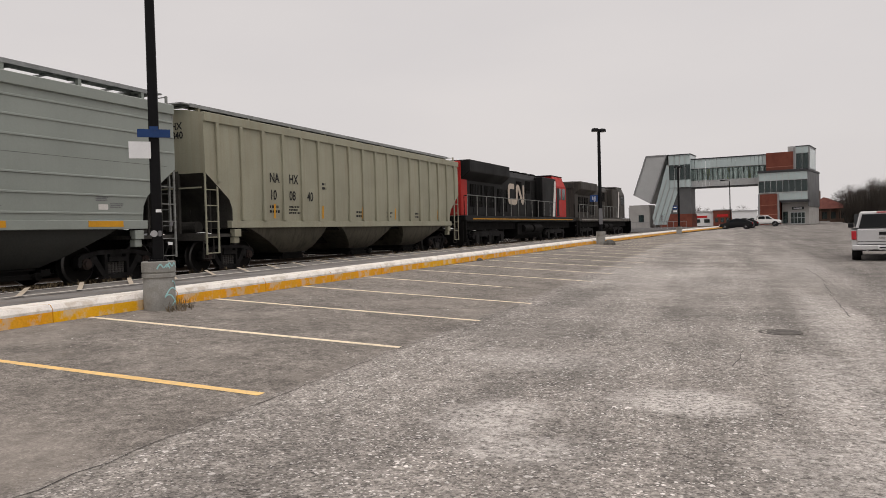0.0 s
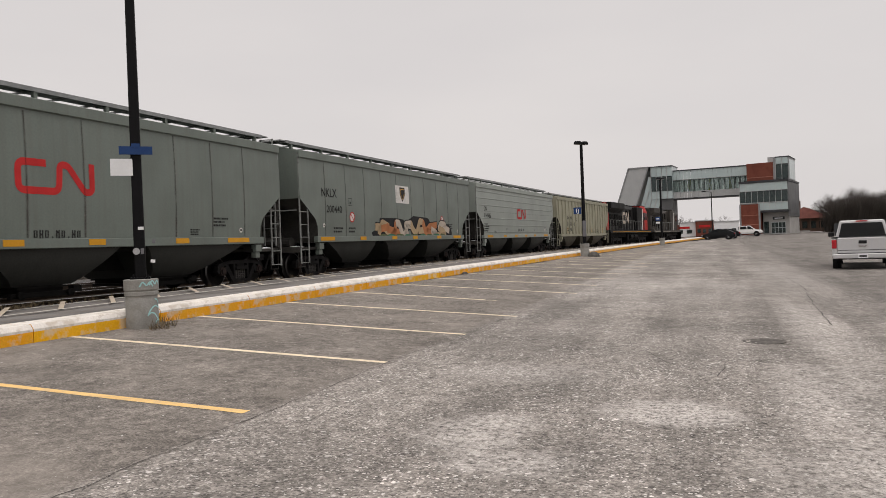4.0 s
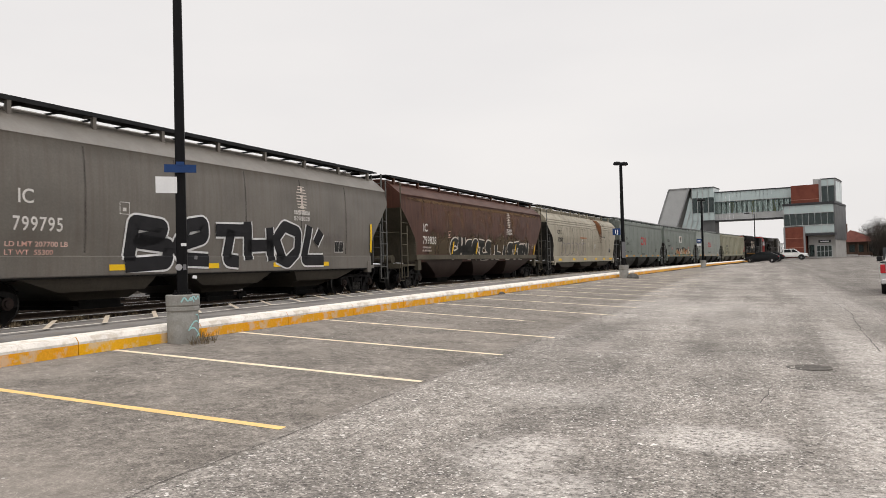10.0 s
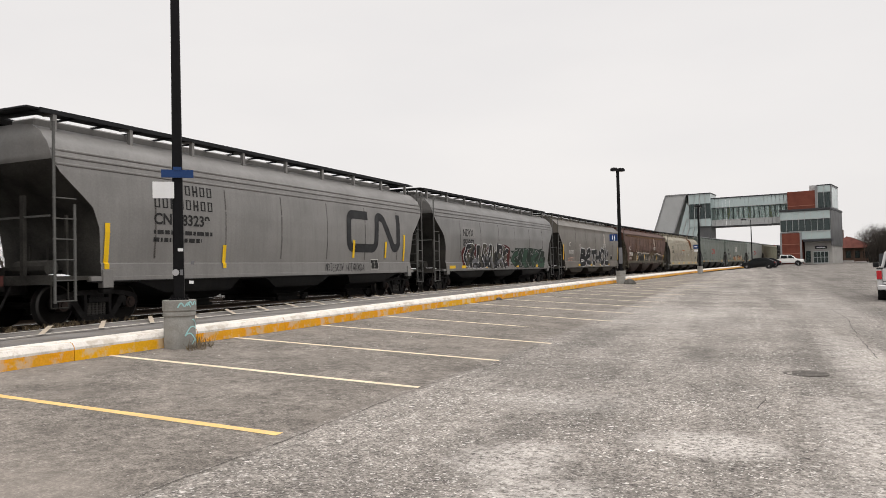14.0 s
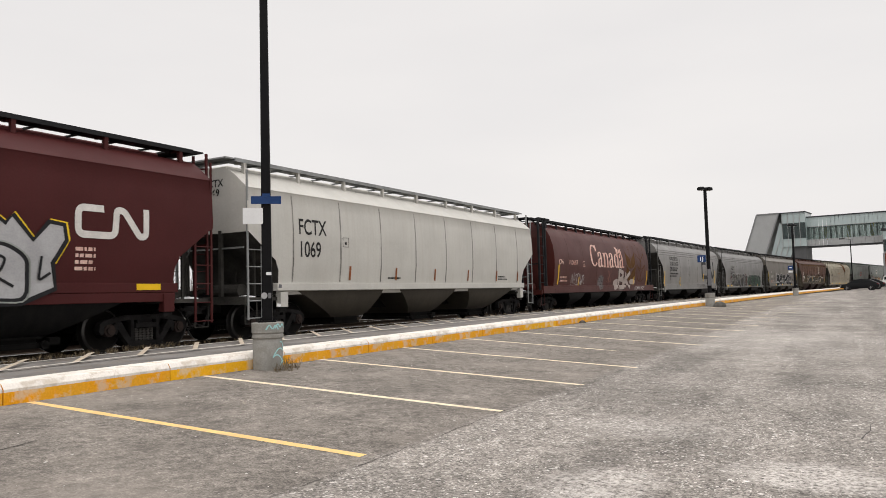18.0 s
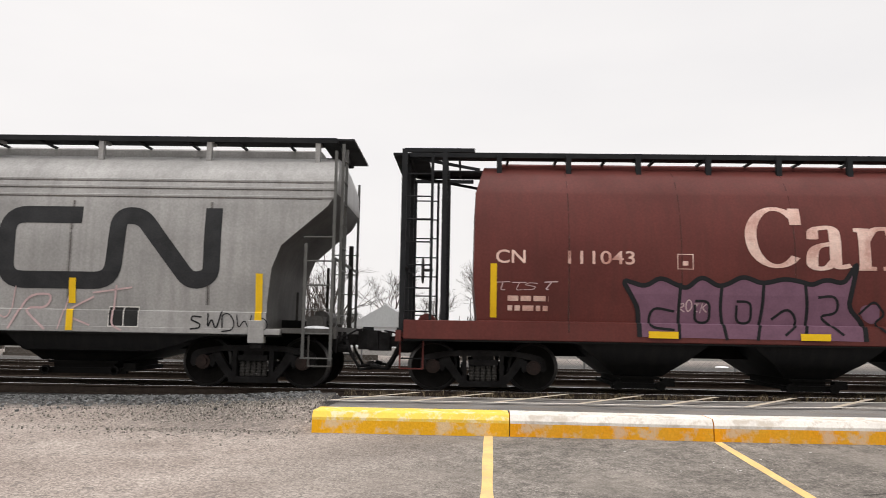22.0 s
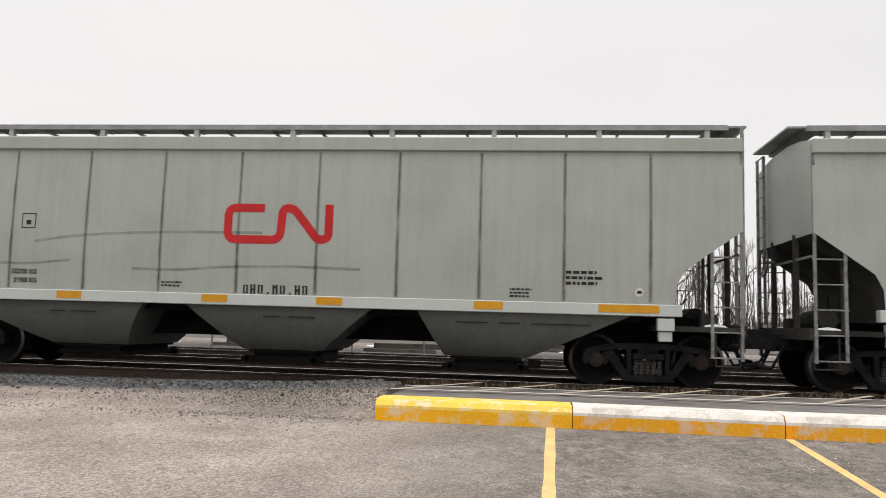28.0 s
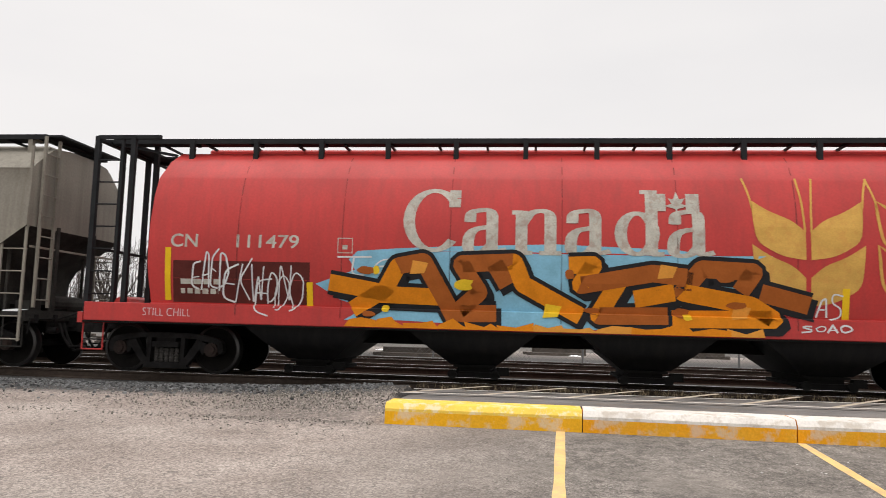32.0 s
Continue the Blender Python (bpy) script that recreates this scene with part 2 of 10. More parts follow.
def loft(bm, sections, close=True, cap=True):
    rows = [[bm.verts.new(p) for p in s] for s in sections]
    for a, b in zip(rows, rows[1:]):
        n = len(a)
        for i in range(n if close else n - 1):
            j = (i + 1) % n
            bm.faces.new((a[i], a[j], b[j], b[i]))
    if cap and close:
        bm.faces.new(rows[0][::-1])
        bm.faces.new(rows[-1])


def to_mesh(name, bm, material, smooth=False, bevel=0.0):
    bmesh.ops.recalc_face_normals(bm, faces=bm.faces[:])
    if bevel:
        bmesh.ops.bevel(bm, geom=[e for e in bm.edges if len(e.link_faces) == 2 and e.calc_face_angle(0) > 0.6], offset=bevel, segments=1, affect='EDGES', clamp_overlap=True)
    me = bpy.data.meshes.new(name)
    bm.to_mesh(me)
    bm.free()
    for mm in (material if isinstance(material, (list, tuple)) else [material]):
        me.materials.append(mm)
    if smooth:
        me.shade_smooth()
        me.set_sharp_from_angle(angle=radians(35))
    return me


def put(name, me, parent=None, m=None, label=""):
    ob = new(name, me)
    if parent:
        ob.parent = parent
    if m is not None:
        ob.matrix_basis = m
    return tagged(ob, label)


def part(name, bm, material, parent, label="", smooth=False, bevel=0.0, m=None):
    return put(name, to_mesh(name, bm, material, smooth, bevel), parent, m, label)


def build(fn, *a, **k):
    bm = bmesh.new()
    fn(bm, *a, **k)
    return bm


def text_mesh(s, size, material, stretch=1.0, weight=0.0):
    cu = bpy.data.curves.new("lettering", 'FONT')
    cu.body, cu.size, cu.align_x, cu.offset = s, size, 'LEFT', weight
    ob = bpy.data.objects.new("lettering", cu)
    me = bpy.data.meshes.new_from_object(ob)
    bpy.data.objects.remove(ob)
    me.transform(Matrix.Diagonal((stretch, 1, 1, 1)))
    me.materials.append(material)
    return me


# ---- the line of the track, the kerb and the ground ----
TRACK_X, BEND_Y, BEND_R, BEND_END = -14.5, 0.0, 800.0, 130.0
RAIL_Z = 0.52


def bend(y):
    if y < BEND_Y:
        return 0.0
    if y < BEND_END:
        return (y - BEND_Y) ** 2 / (2 * BEND_R)
    return (BEND_END - BEND_Y) ** 2 / (2 * BEND_R) + (y - BEND_END) * (BEND_END - BEND_Y) / BEND_R


def track_pose(s, dx=0.0, z=RAIL_Z):
    """The pose on the track's middle line at the chainage s."""
    a = 0 if s < BEND_Y else (min(s, BEND_END) - BEND_Y) / BEND_R
    return pose(TRACK_X + bend(s) + dx * math.cos(a), s - dx * math.sin(a), z, 0, 0, -math.degrees(math.atan(a)))


KERB_H = [(-40, 0.29), (4, 0.30), (8.5, 0.36), (14, 0.40), (19.3, 0.44), (39, 0.54), (75, 0.62), (150, 1.0), (400, 1.2)]
LOT_H = [(-40, 0.02), (5, 0.06), (17, 0.06), (30, 0.2), (80, 0.5), (150, 1.0), (400, 1.2)]
KERB_X = -9.42


def kerb_off(y):
    """How far the kerb has swung to the right at y."""
    return 0.05 * max(0.0, y) if y < 76 else 3.8 + (y - 76) * 0.11


def kerb_x(y):
    return KERB_X + kerb_off(y)


def ground_z(x, y):
    k, e = lerp_table(y, KERB_H), lerp_table(y, LOT_H)
    x -= kerb_off(min(y, 90)) * min(1, max(0, -x / 9))
    t = min(1.0, max(0.0, (-3.7 - x) / 5.7))
    z = e + (k - e) * t
    if x > -3.7:
        z -= 0.018 * min(7.0, x + 3.7)
    return z


# ---- ground materials ----
def ground_material():
    m = bpy.data.materials.new("asphalt_lot")
    m.use_nodes = True
    nd, lk = m.node_tree.nodes, m.node_tree.links
    b = nd["Principled BSDF"]
    tc = nd.new("ShaderNodeTexCoord")
    pos = tc.outputs["Object"]

    def noise_node(scale, detail=5, rough=0.6):
        n = nd.new("ShaderNodeTexNoise")
        n.inputs["Scale"].default_value, n.inputs["Detail"].default_value, n.inputs["Roughness"].default_value = scale, detail, rough
        lk.new(pos, n.inputs["Vector"])
        return n.outputs[0]

    def rng(v, a, b2, lo=0.0, hi=1.0, smooth=False):
        r = nd.new("ShaderNodeMapRange")
        if smooth:
            r.interpolation_type = 'SMOOTHSTEP'
        for i, q in enumerate((a, b2, lo, hi)):
            r.inputs[i + 1].default_value = q
        lk.new(v, r.inputs[0])
        return r.outputs[0]

    def op(kind, a, c):
        n = nd.new("ShaderNodeMath")
        n.operation = kind
        for i, q in enumerate((a, c)):
            if isinstance(q, (int, float)):
                n.inputs[i].default_value = q
            else:
                lk.new(q, n.inputs[i])
        return n.outputs[0]

    def mix(f, a, c, blend='MIX'):
        n = nd.new("ShaderNodeMixRGB")
        n.blend_type = blend
        for i, q in enumerate((f, a, c)):
            if isinstance(q, (int, float)):
                n.inputs[i].default_value = q if i == 0 else (q, q, q, 1)
            elif isinstance(q, tuple):
                n.inputs[i].default_value = (*q, 1)
            else:
                lk.new(q, n.inputs[i])
        return n.outputs[0]
    sep = nd.new("ShaderNodeSeparateXYZ")
    lk.new(pos, sep.inputs[0])
    x, y = sep.outputs[0], sep.outputs[1]
    broad, mid, fine, grit = noise_node(0.16, 6), noise_node(0.9, 6), noise_node(9, 5), noise_node(60, 3)
    vor = nd.new("ShaderNodeTexVoronoi")
    vor.inputs["Scale"].default_value = 55
    lk.new(pos, vor.inputs["Vector"])
    sepc = nd.new("ShaderNodeSeparateXYZ")
    lk.new(vor.outputs["Color"], sepc.inputs[0])
    stone = sepc.outputs[0]
    # aisle: worn, light aggregate; stalls: smoother and darker
    aisle = mix(rng(mid, 0.35, 0.65), (0.182, 0.168, 0.153), (0.253, 0.231, 0.210))
    aisle = mix(rng(broad, 0.42, 0.62, 0, 0.5), aisle, (0.305, 0.281, 0.256))
    aisle = mix(1.0, aisle, rng(stone, 0, 1, 0.55, 1.32), 'MULTIPLY')
    aisle = mix(1.0, aisle, rng(noise_node(26, 4, 0.7), 0.32, 0.68, 0.66, 1.28), 'MULTIPLY')
    aisle = mix(1.0, aisle, rng(fine, 0.3, 0.7, 0.68, 1.32), 'MULTIPLY')
    patchy = rng(noise_node(0.8, 6, 0.65), 0.38, 0.60, 0.22, 1.0)
    for size, cut, gain in ((46, 0.78, 0.95), (27, 0.86, 0.95), (15, 0.945, 0.95)):
        vor2 = nd.new("ShaderNodeTexVoronoi")
        vor2.inputs["Scale"].default_value = size
        lk.new(pos, vor2.inputs["Vector"])
        sep2 = nd.new("ShaderNodeSeparateXYZ")
        lk.new(vor2.outputs["Color"], sep2.inputs[0])
        shape = op('ADD', vor2.outputs["Distance"], op('MULTIPLY', op('SUBTRACT', grit, 0.5), 0.5))
        flake = op('MULTIPLY', rng(sep2.outputs[1], cut, cut + 0.03), rng(shape, 0.40, 0.30))
        aisle = mix(op('MULTIPLY', op('MULTIPLY', flake, patchy), gain), aisle, (0.70, 0.665, 0.63))
        pit = op('MULTIPLY', rng(sep2.outputs[0], cut + 0.02, cut + 0.05), rng(shape, 0.42, 0.30))
        aisle = mix(op('MULTIPLY', pit, 0.7), aisle, (0.045, 0.042, 0.040))
    # long worn streaks and broad patches
    streak = nd.new("ShaderNodeMapping")
    streak.inputs["Scale"].default_value = (1.3, 0.10, 1.0)
    lk.new(pos, streak.inputs[0])
    worn = nd.new("ShaderNodeTexNoise")
    worn.inputs["Scale"].default_value, worn.inputs["Detail"].default_value, worn.inputs["Roughness"].default_value = 1.0, 7, 0.65
    lk.new(streak.outputs[0], worn.inputs["Vector"])
    aisle = mix(1.0, aisle, rng(worn.outputs[0], 0.34, 0.66, 0.80, 1.20), 'MULTIPLY')
    aisle = mix(1.0, aisle, rng(noise_node(0.42, 8, 0.72), 0.34, 0.66, 0.74, 1.26), 'MULTIPLY')
    chips = op('MULTIPLY', rng(noise_node(17, 5, 0.75), 0.585, 0.63), rng(mid, 0.42, 0.60))
    aisle = mix(op('MULTIPLY', chips, 0.6), aisle, (0.43, 0.40, 0.37))
    # faint wheel tracks along the aisle
    track = rng(op('ABSOLUTE', op('SUBTRACT', op('ADD', x, op('MULTIPLY', op('SUBTRACT', broad, 0.5), 2.5)), 0.9), 0.0), 0.2, 0.6, 0.88, 1.0, True)
    aisle = mix(1.0, aisle, track, 'MULTIPLY')
    old = op('MULTIPLY', rng(op('ADD', x, op('MULTIPLY', op('SUBTRACT', mid, 0.5), 3.0)), 1.0, 3.4), rng(op('ADD', y, op('MULTIPLY', op('SUBTRACT', broad, 0.5), 14.0)), 12.0, 18.0))
    aisle = mix(op('MULTIPLY', old, 0.8), aisle, mix(1.0, aisle, 0.66, 'MULTIPLY'))
    stall = mix(rng(mid, 0.35, 0.65), (0.152, 0.137, 0.122), (0.215, 0.194, 0.173))
    stall = mix(1.0, stall, rng(grit, 0.3, 0.7, 0.68, 1.30), 'MULTIPLY')
    stall = mix(1.0, stall, rng(fine, 0.3, 0.7, 0.66, 1.34), 'MULTIPLY')
    stall = mix(1.0, stall, rng(stone, 0, 1, 0.74, 1.26), 'MULTIPLY')
    stall = mix(1.0, stall, rng(noise_node(34, 4, 0.75), 0.34, 0.66, 0.76, 1.26), 'MULTIPLY')
    stall = mix(rng(noise_node(0.5, 5, 0.6), 0.50, 0.62, 0, 0.5), stall, (0.256, 0.228, 0.201))
    chips2 = rng(noise_node(11, 6, 0.75), 0.635, 0.68, 0, 0.7)
    stall = mix(chips2, stall, (0.40, 0.38, 0.35))
    stall = mix(1.0, stall, 0.98, 'MULTIPLY')
    stall = mix(1.0, stall, rng(noise_node(2.6, 7, 0.7), 0.34, 0.66, 0.82, 1.16), 'MULTIPLY')
    edge = op('ADD', x, op('MULTIPLY', op('SUBTRACT', mid, 0.5), 0.35))
    sx = rng(edge, -3.95, -3.75)
    col = mix(sx, stall, aisle)
    # pale spilled grit
    for cx, cy, rx, ry, a in ((-0.38, 6.70, 0.62, 0.50, 1.0), (-1.80, 5.70, 0.45, 0.65, 0.75), (-1.35, 4.95, 0.5, 0.35, 0.6), (-2.1, 8.3, 0.9, 0.7, 0.4), (0.95, 7.6, 0.5, 2.2, 0.5), (1.0, 5.2, 0.9, 0.9, 0.5), (1.5, 13.0, 0.5, 5.0, 0.5), (-1.6, 22.0, 2.5, 5.0, 0.35), (2.2, 28.0, 1.0, 10.0, 0.35)):
        dx, dy = op('DIVIDE', op('SUBTRACT', x, cx), rx), op('DIVIDE', op('SUBTRACT', y, cy), ry)
        d = op('ADD', op('MULTIPLY', dx, dx), op('MULTIPLY', dy, dy))
        f = op('MULTIPLY', rng(op('ADD', d, op('MULTIPLY', op('SUBTRACT', noise_node(2.0, 7, 0.75), 0.5), 3.2)), 1.4, -0.3, 0, a), rng(noise_node(20, 5, 0.75), 0.40, 0.58, 0.0, 1))
        col = mix(f, col, (0.68, 0.64, 0.60))
    # gravel shoulder by the end of the kerb
    gr = mix(rng(mid, 0.35, 0.65), (0.255, 0.215, 0.190), (0.355, 0.308, 0.275))
    gr = mix(1.0, gr, rng(stone, 0, 1, 0.66, 1.34), 'MULTIPLY')
    gr = mix(1.0, gr, rng(noise_node(26, 4, 0.7), 0.32, 0.68, 0.78, 1.22), 'MULTIPLY')
    gr = mix(rng(fine, 0.58, 0.66, 0, 0.5), gr, (0.10, 0.095, 0.09))
    gm = op('MULTIPLY', rng(op('ADD', y, op('MULTIPLY', op('SUBTRACT', broad, 0.5), 4)), 0.6, -2.6), rng(op('ADD', x, op('MULTIPLY', op('SUBTRACT', mid, 0.5), 1.5)), -3.0, -6.5))
    gm2 = rng(edge, -9.5, -9.7)
    col = mix(op('MAXIMUM', gm, gm2), col, gr)
    dark = mix(rng(stone, 0, 1), (0.03, 0.029, 0.029), (0.125, 0.12, 0.115))
    hx, hy = op('DIVIDE', op('SUBTRACT', x, -10.2), 1.1), op('DIVIDE', op('SUBTRACT', y, -2.9), 1.3)
    heap = rng(op('ADD', op('ADD', op('MULTIPLY', hx, hx), op('MULTIPLY', hy, hy)), op('MULTIPLY', op('SUBTRACT', noise_node(2.5, 6, 0.7), 0.5), 3.0)), 1.3, 0.2, 0, 0.75)
    col = mix(op('MULTIPLY', heap, rng(noise_node(14, 5, 0.7), 0.38, 0.60)), col, (0.085, 0.078, 0.072))
    bal = op('MULTIPLY', rng(op('ADD', edge, op('MULTIPLY', op('SUBTRACT', fine, 0.5), 1.2)), -10.7, -11.3), rng(x, -40.0, -30.0))
    col = mix(bal, col, dark)
    far = mix(rng(broad, 0.4, 0.6), (0.15, 0.142, 0.134), (0.27, 0.255, 0.242))
    col = mix(rng(x, -36.0, -46.0), col, far)
    lk.new(col, b.inputs["Base Color"])
    b.inputs["Roughness"].default_value = 0.95
    b.inputs["Specular IOR Level"].default_value = 0.12
    hgt = op('ADD', op('MULTIPLY', stone, 0.5), op('MULTIPLY', fine, 0.8))
    bp = nd.new("ShaderNodeBump")
    bp.inputs["Strength"].default_value, bp.inputs["Distance"].default_value = 0.55, 0.012
    lk.new(hgt, bp.inputs["Height"])
    lk.new(bp.outputs[0], b.inputs["Normal"])
    return m


M_GROUND = ground_material()
M_PLAT = mat("platform_asphalt", (0.21, 0.20, 0.19), 0.9, 0.3, 1.2, 70, 0.4, color2=(0.125, 0.12, 0.115), dirt=(0.20, 0.165, 0.13), dirt_amount=0.4)
M_BALLAST = mat("ballast_stone", (0.065, 0.064, 0.063), 0.95, 0.5, 6, 30, 0.3, color2=(0.028, 0.027, 0.027))
M_KERB = mat("kerb_concrete", (0.60, 0.57, 0.53), 0.85, 0.2, 3, 40, 0.25, dirt=(0.32, 0.28, 0.22), dirt_amount=0.35)
M_KYEL = mat("kerb_yellow_worn", (0.82, 0.34, 0.010), 0.75, 0.18, 1.6, 30, 0.25, color2=(0.70, 0.38, 0.04), dirt=(0.55, 0.50, 0.44), dirt_amount=0.58)
M_KYEL2 = mat("kerb_yellow_full", (0.84, 0.42, 0.012), 0.75, 0.15, 1.3, 30, 0.25, color2=(0.74, 0.40, 0.03), dirt=(0.62, 0.56, 0.46), dirt_amount=0.6)
M_KWHITE = mat("kerb_white_paint", (0.76, 0.72, 0.665), 0.8, 0.16, 2.5, 40, 0.2, dirt=(0.45, 0.38, 0.30), dirt_amount=0.6)
M_KTOPY = mat("kerb_top_yellow", (0.85, 0.58, 0.10), 0.8, 0.12, 2.5, 40, 0.2, dirt=(0.75, 0.68, 0.52), dirt_amount=0.7)
M_LINEP = mat("line_faded", (0.80, 0.68, 0.50), 0.85, 0.15, 3, 60, 0.2, dirt=(0.36, 0.31, 0.25), dirt_amount=0.4)
M_LINE = mat("line_yellow", (0.80, 0.53, 0.22), 0.85, 0.15, 3, 60, 0.2, dirt=(0.45, 0.36, 0.24), dirt_amount=0.45)
M_PLINE = mat("platform_line", (0.62, 0.58, 0.52), 0.85, 0.2, 3, 50, 0.2, dirt=(0.25, 0.23, 0.21), dirt_amount=0.6)
M_PTICK = mat("platform_tick", (0.50, 0.43, 0.34), 0.85, 0.2, 3, 50, 0.2, dirt=(0.30, 0.25, 0.2), dirt_amount=0.5)
M_RAIL = mat("rail_rust", (0.06, 0.045, 0.036), 0.8, 0.3, 8, 60, 0.2)
M_RAILTOP = mat("rail_head", (0.62, 0.61, 0.60), 0.24, 0.1, 8, 60, 0.0, metal=0.9)
M_TIE = mat("sleeper_wood", (0.05, 0.042, 0.036), 0.95, 0.35, 4, 50, 0.4, per_object=0.3)
M_WEED = mat("dry_weed", (0.20, 0.155, 0.10), 0.95, 0.4, 6, 30, 0.0)
M_SNOW = mat("snow", (0.85, 0.86, 0.88), 0.7, 0.08, 5, 30, 0.3)


# ---- ground sheet ----
def shoulder_z(x, y):
    """The gravel between the kerb line and the rails, heaped up to the end of the platform."""
    kx = kerb_x(y) - 0.08
    g0 = ground_z(kx, y)
    if y >= -1.9:
        return min(g0, 0.36) if y > 60 else g0 + (0.36 - g0) * min(1.0, (kx - x) / 0.6)
    top = lerp_table(y, [(-20, 0.34), (-7, 0.37), (-4, 0.44), (-2.1, 0.545)])
    k = min(1.0, max(0.0, (kx - x) / 1.3))
    out = min(1.0, max(0.0, (-12.7 - x) / 0.5))
    return g0 + (top - g0) * k * k * (3 - 2 * k) - max(0.0, top - 0.35) * out


def ground_sheet():
    xs = sorted(set([-900, -500, -250, -120, -70, -50, -40, -34, -30, -27, -24, -22, -20, -18, -17, -16] + [round(-15.5 + 0.5 * i, 2) for i in range(40)] + [6, 8, 11, 15, 22, 32, 50, 90, 200, 500, 900]))
    ys = sorted(set([-700, -350, -150, -80, -50, -35, -25] + [-2.6, -3.2, -2.1, -1.85, -1.2] + list(range(-20, 40, 2)) + list(range(40, 180, 6)) + [190, 220, 260, 320, 400, 550, 800, 1400]))
    bm = bmesh.new()
    grid = []
    for y in ys:
        row = []
        for x in xs:
            kx = kerb_x(y) - 0.08
            z = shoulder_z(x, y) if x < kx else ground_z(x, y)
            row.append(bm.verts.new((x, y, z)))
        grid.append(row)
    for a, b in zip(grid, grid[1:]):
        for i in range(len(xs) - 1):
            bm.faces.new((a[i], a[i + 1], b[i + 1], b[i]))
    ob = part("ground", bm, M_GROUND, None, smooth=True)
    tagged(ob, "worn grey asphalt car park running into gravel and track ballast", "ground", kind="structure")


ground_sheet()


def strip(bm, f_left, f_right, y0, y1, step, zf, thick=0.0):
    """A ribbon along the line between two offsets."""
    n = max(1, int((y1 - y0) / step))
    a, b = [], []
    for i in range(n + 1):
        y = y0 + (y1 - y0) * i / n
        a.append((f_left(y), y, zf(f_left(y), y)))
        b.append((f_right(y), y, zf(f_right(y), y)))
    va = [bm.verts.new(p) for p in a]
    vb = [bm.verts.new(p) for p in b]
    for i in range(n):
        bm.faces.new((va[i], vb[i], vb[i + 1], va[i + 1]))
    if thick:
        ua = [bm.verts.new((p[0], p[1], p[2] - thick)) for p in a]
        ub = [bm.verts.new((p[0], p[1], p[2] - thick)) for p in b]
        for i in range(n):
            bm.faces.new((ua[i + 1], ua[i], va[i], va[i + 1]))
            bm.faces.new((ub[i], ub[i + 1], vb[i + 1], vb[i]))
        bm.faces.new((va[0], ua[0], ub[0], vb[0]))
        bm.faces.new((ua[n], va[n], vb[n], ub[n]))


def plat_z(y):
    return lerp_table(y, [(-2.3, 0.535), (-1.2, 0.55), (4, 0.565), (8.5, 0.625), (14, 0.665), (19.3, 0.70), (39, 0.75), (75, 0.8), (150, 1.15), (300, 1.3)])


platform = part("platform", build(strip, lambda y: -12.72 + bend(y), lambda y: kerb_x(y) - 0.55, -1.75, 120, 1.5, lambda x, y: plat_z(y) - 0.06 * (x < -12 + bend(y)), 0.3), M_PLAT, None)
tagged(platform, "low dark asphalt platform strip beside the track", "platform", kind="structure")
for x0, x1, f in ((-11.15, -11.05, 0.6), (-12.52, -12.42, 0.0)):
    tagged(part("platform_line", build(strip, lambda y: x0 + bend(y) * (1 - f) + kerb_off(y) * f, lambda y: x1 + bend(y) * (1 - f) + kerb_off(y) * f, -1.9, 120, 1.5, lambda x, y: plat_z(y) - 0.055 * (x < -12 + bend(y)) + 0.006), M_PLINE, platform), "faded white painted edge line")
bm_tick = bmesh.new()
prism(bm_tick, [(0, 0), (0.0, 0.12), (-1.22, 1.30), (-1.22, 1.18)], 0, 0.002, "z")
tick_me = to_mesh("tick_mark", bm_tick, M_PTICK)
for i in range(64):
    y = -1.9 + 1.2 * i
    put("tick_mark", tick_me, platform, pose(-11.19 + bend(y) * 0.4 + kerb_off(y) * 0.6, y, plat_z(y) + 0.0, 0, 1.9, -math.degrees((max(0, y) / BEND_R))))

# ---- kerb of precast sections ----
KERB_Y0, KERB_L = -1.80, 2.44
kerb = tagged(new("kerb"), "precast concrete kerb, white top and worn yellow face", "kerb", kind="structure")


def kerb_section(bm, length, tilt):
    prof = [(0.0, 0.0), (0.0, 0.165), (0.0, 0.20), (-0.05, 0.265), (-0.09, 0.272), (-0.55, 0.272), (-0.55, 0.0)]
    g = 0.005
    rows = []
    for y, dz in ((g, 0), (length - g, tilt)):
        rows.append([bm.verts.new((x, y, z + dz)) for x, z in prof])
    n = len(prof)
    for i in range(n):
        j = (i + 1) % n
        f = bm.faces.new((rows[0][i], rows[0][j], rows[1][j], rows[1][i]))
        f.material_index = 0 if i == 0 else 1
    bm.faces.new(rows[0][::-1])
    bm.faces.new(rows[1])


KM = {}
for i in range(52):
    y = KERB_Y0 + i * KERB_L
    z0, z1 = lerp_table(y, KERB_H), lerp_table(y + KERB_L, KERB_H)
    kind = 0 if i == 0 else (2 if i % 5 in (4,) else 1)
    key = (kind, round(z1 - z0, 3))
    if key not in KM:
        KM[key] = to_mesh("kerb_section", build(kerb_section, KERB_L, z1 - z0), [(M_KYEL2, M_KTOPY), (M_KYEL, M_KWHITE), (M_KYEL2, M_KWHITE)][kind])
    put("kerb_section", KM[key], kerb, pose(kerb_x(y), y, z0 - 0.01, 0, 0, -math.degrees(math.atan((kerb_x(y + KERB_L) - kerb_x(y)) / KERB_L))))

# ---- parking lines ----
lines = tagged(new("parking_lines"), "faded yellow parking bay lines on asphalt", "road marking", kind="structure")


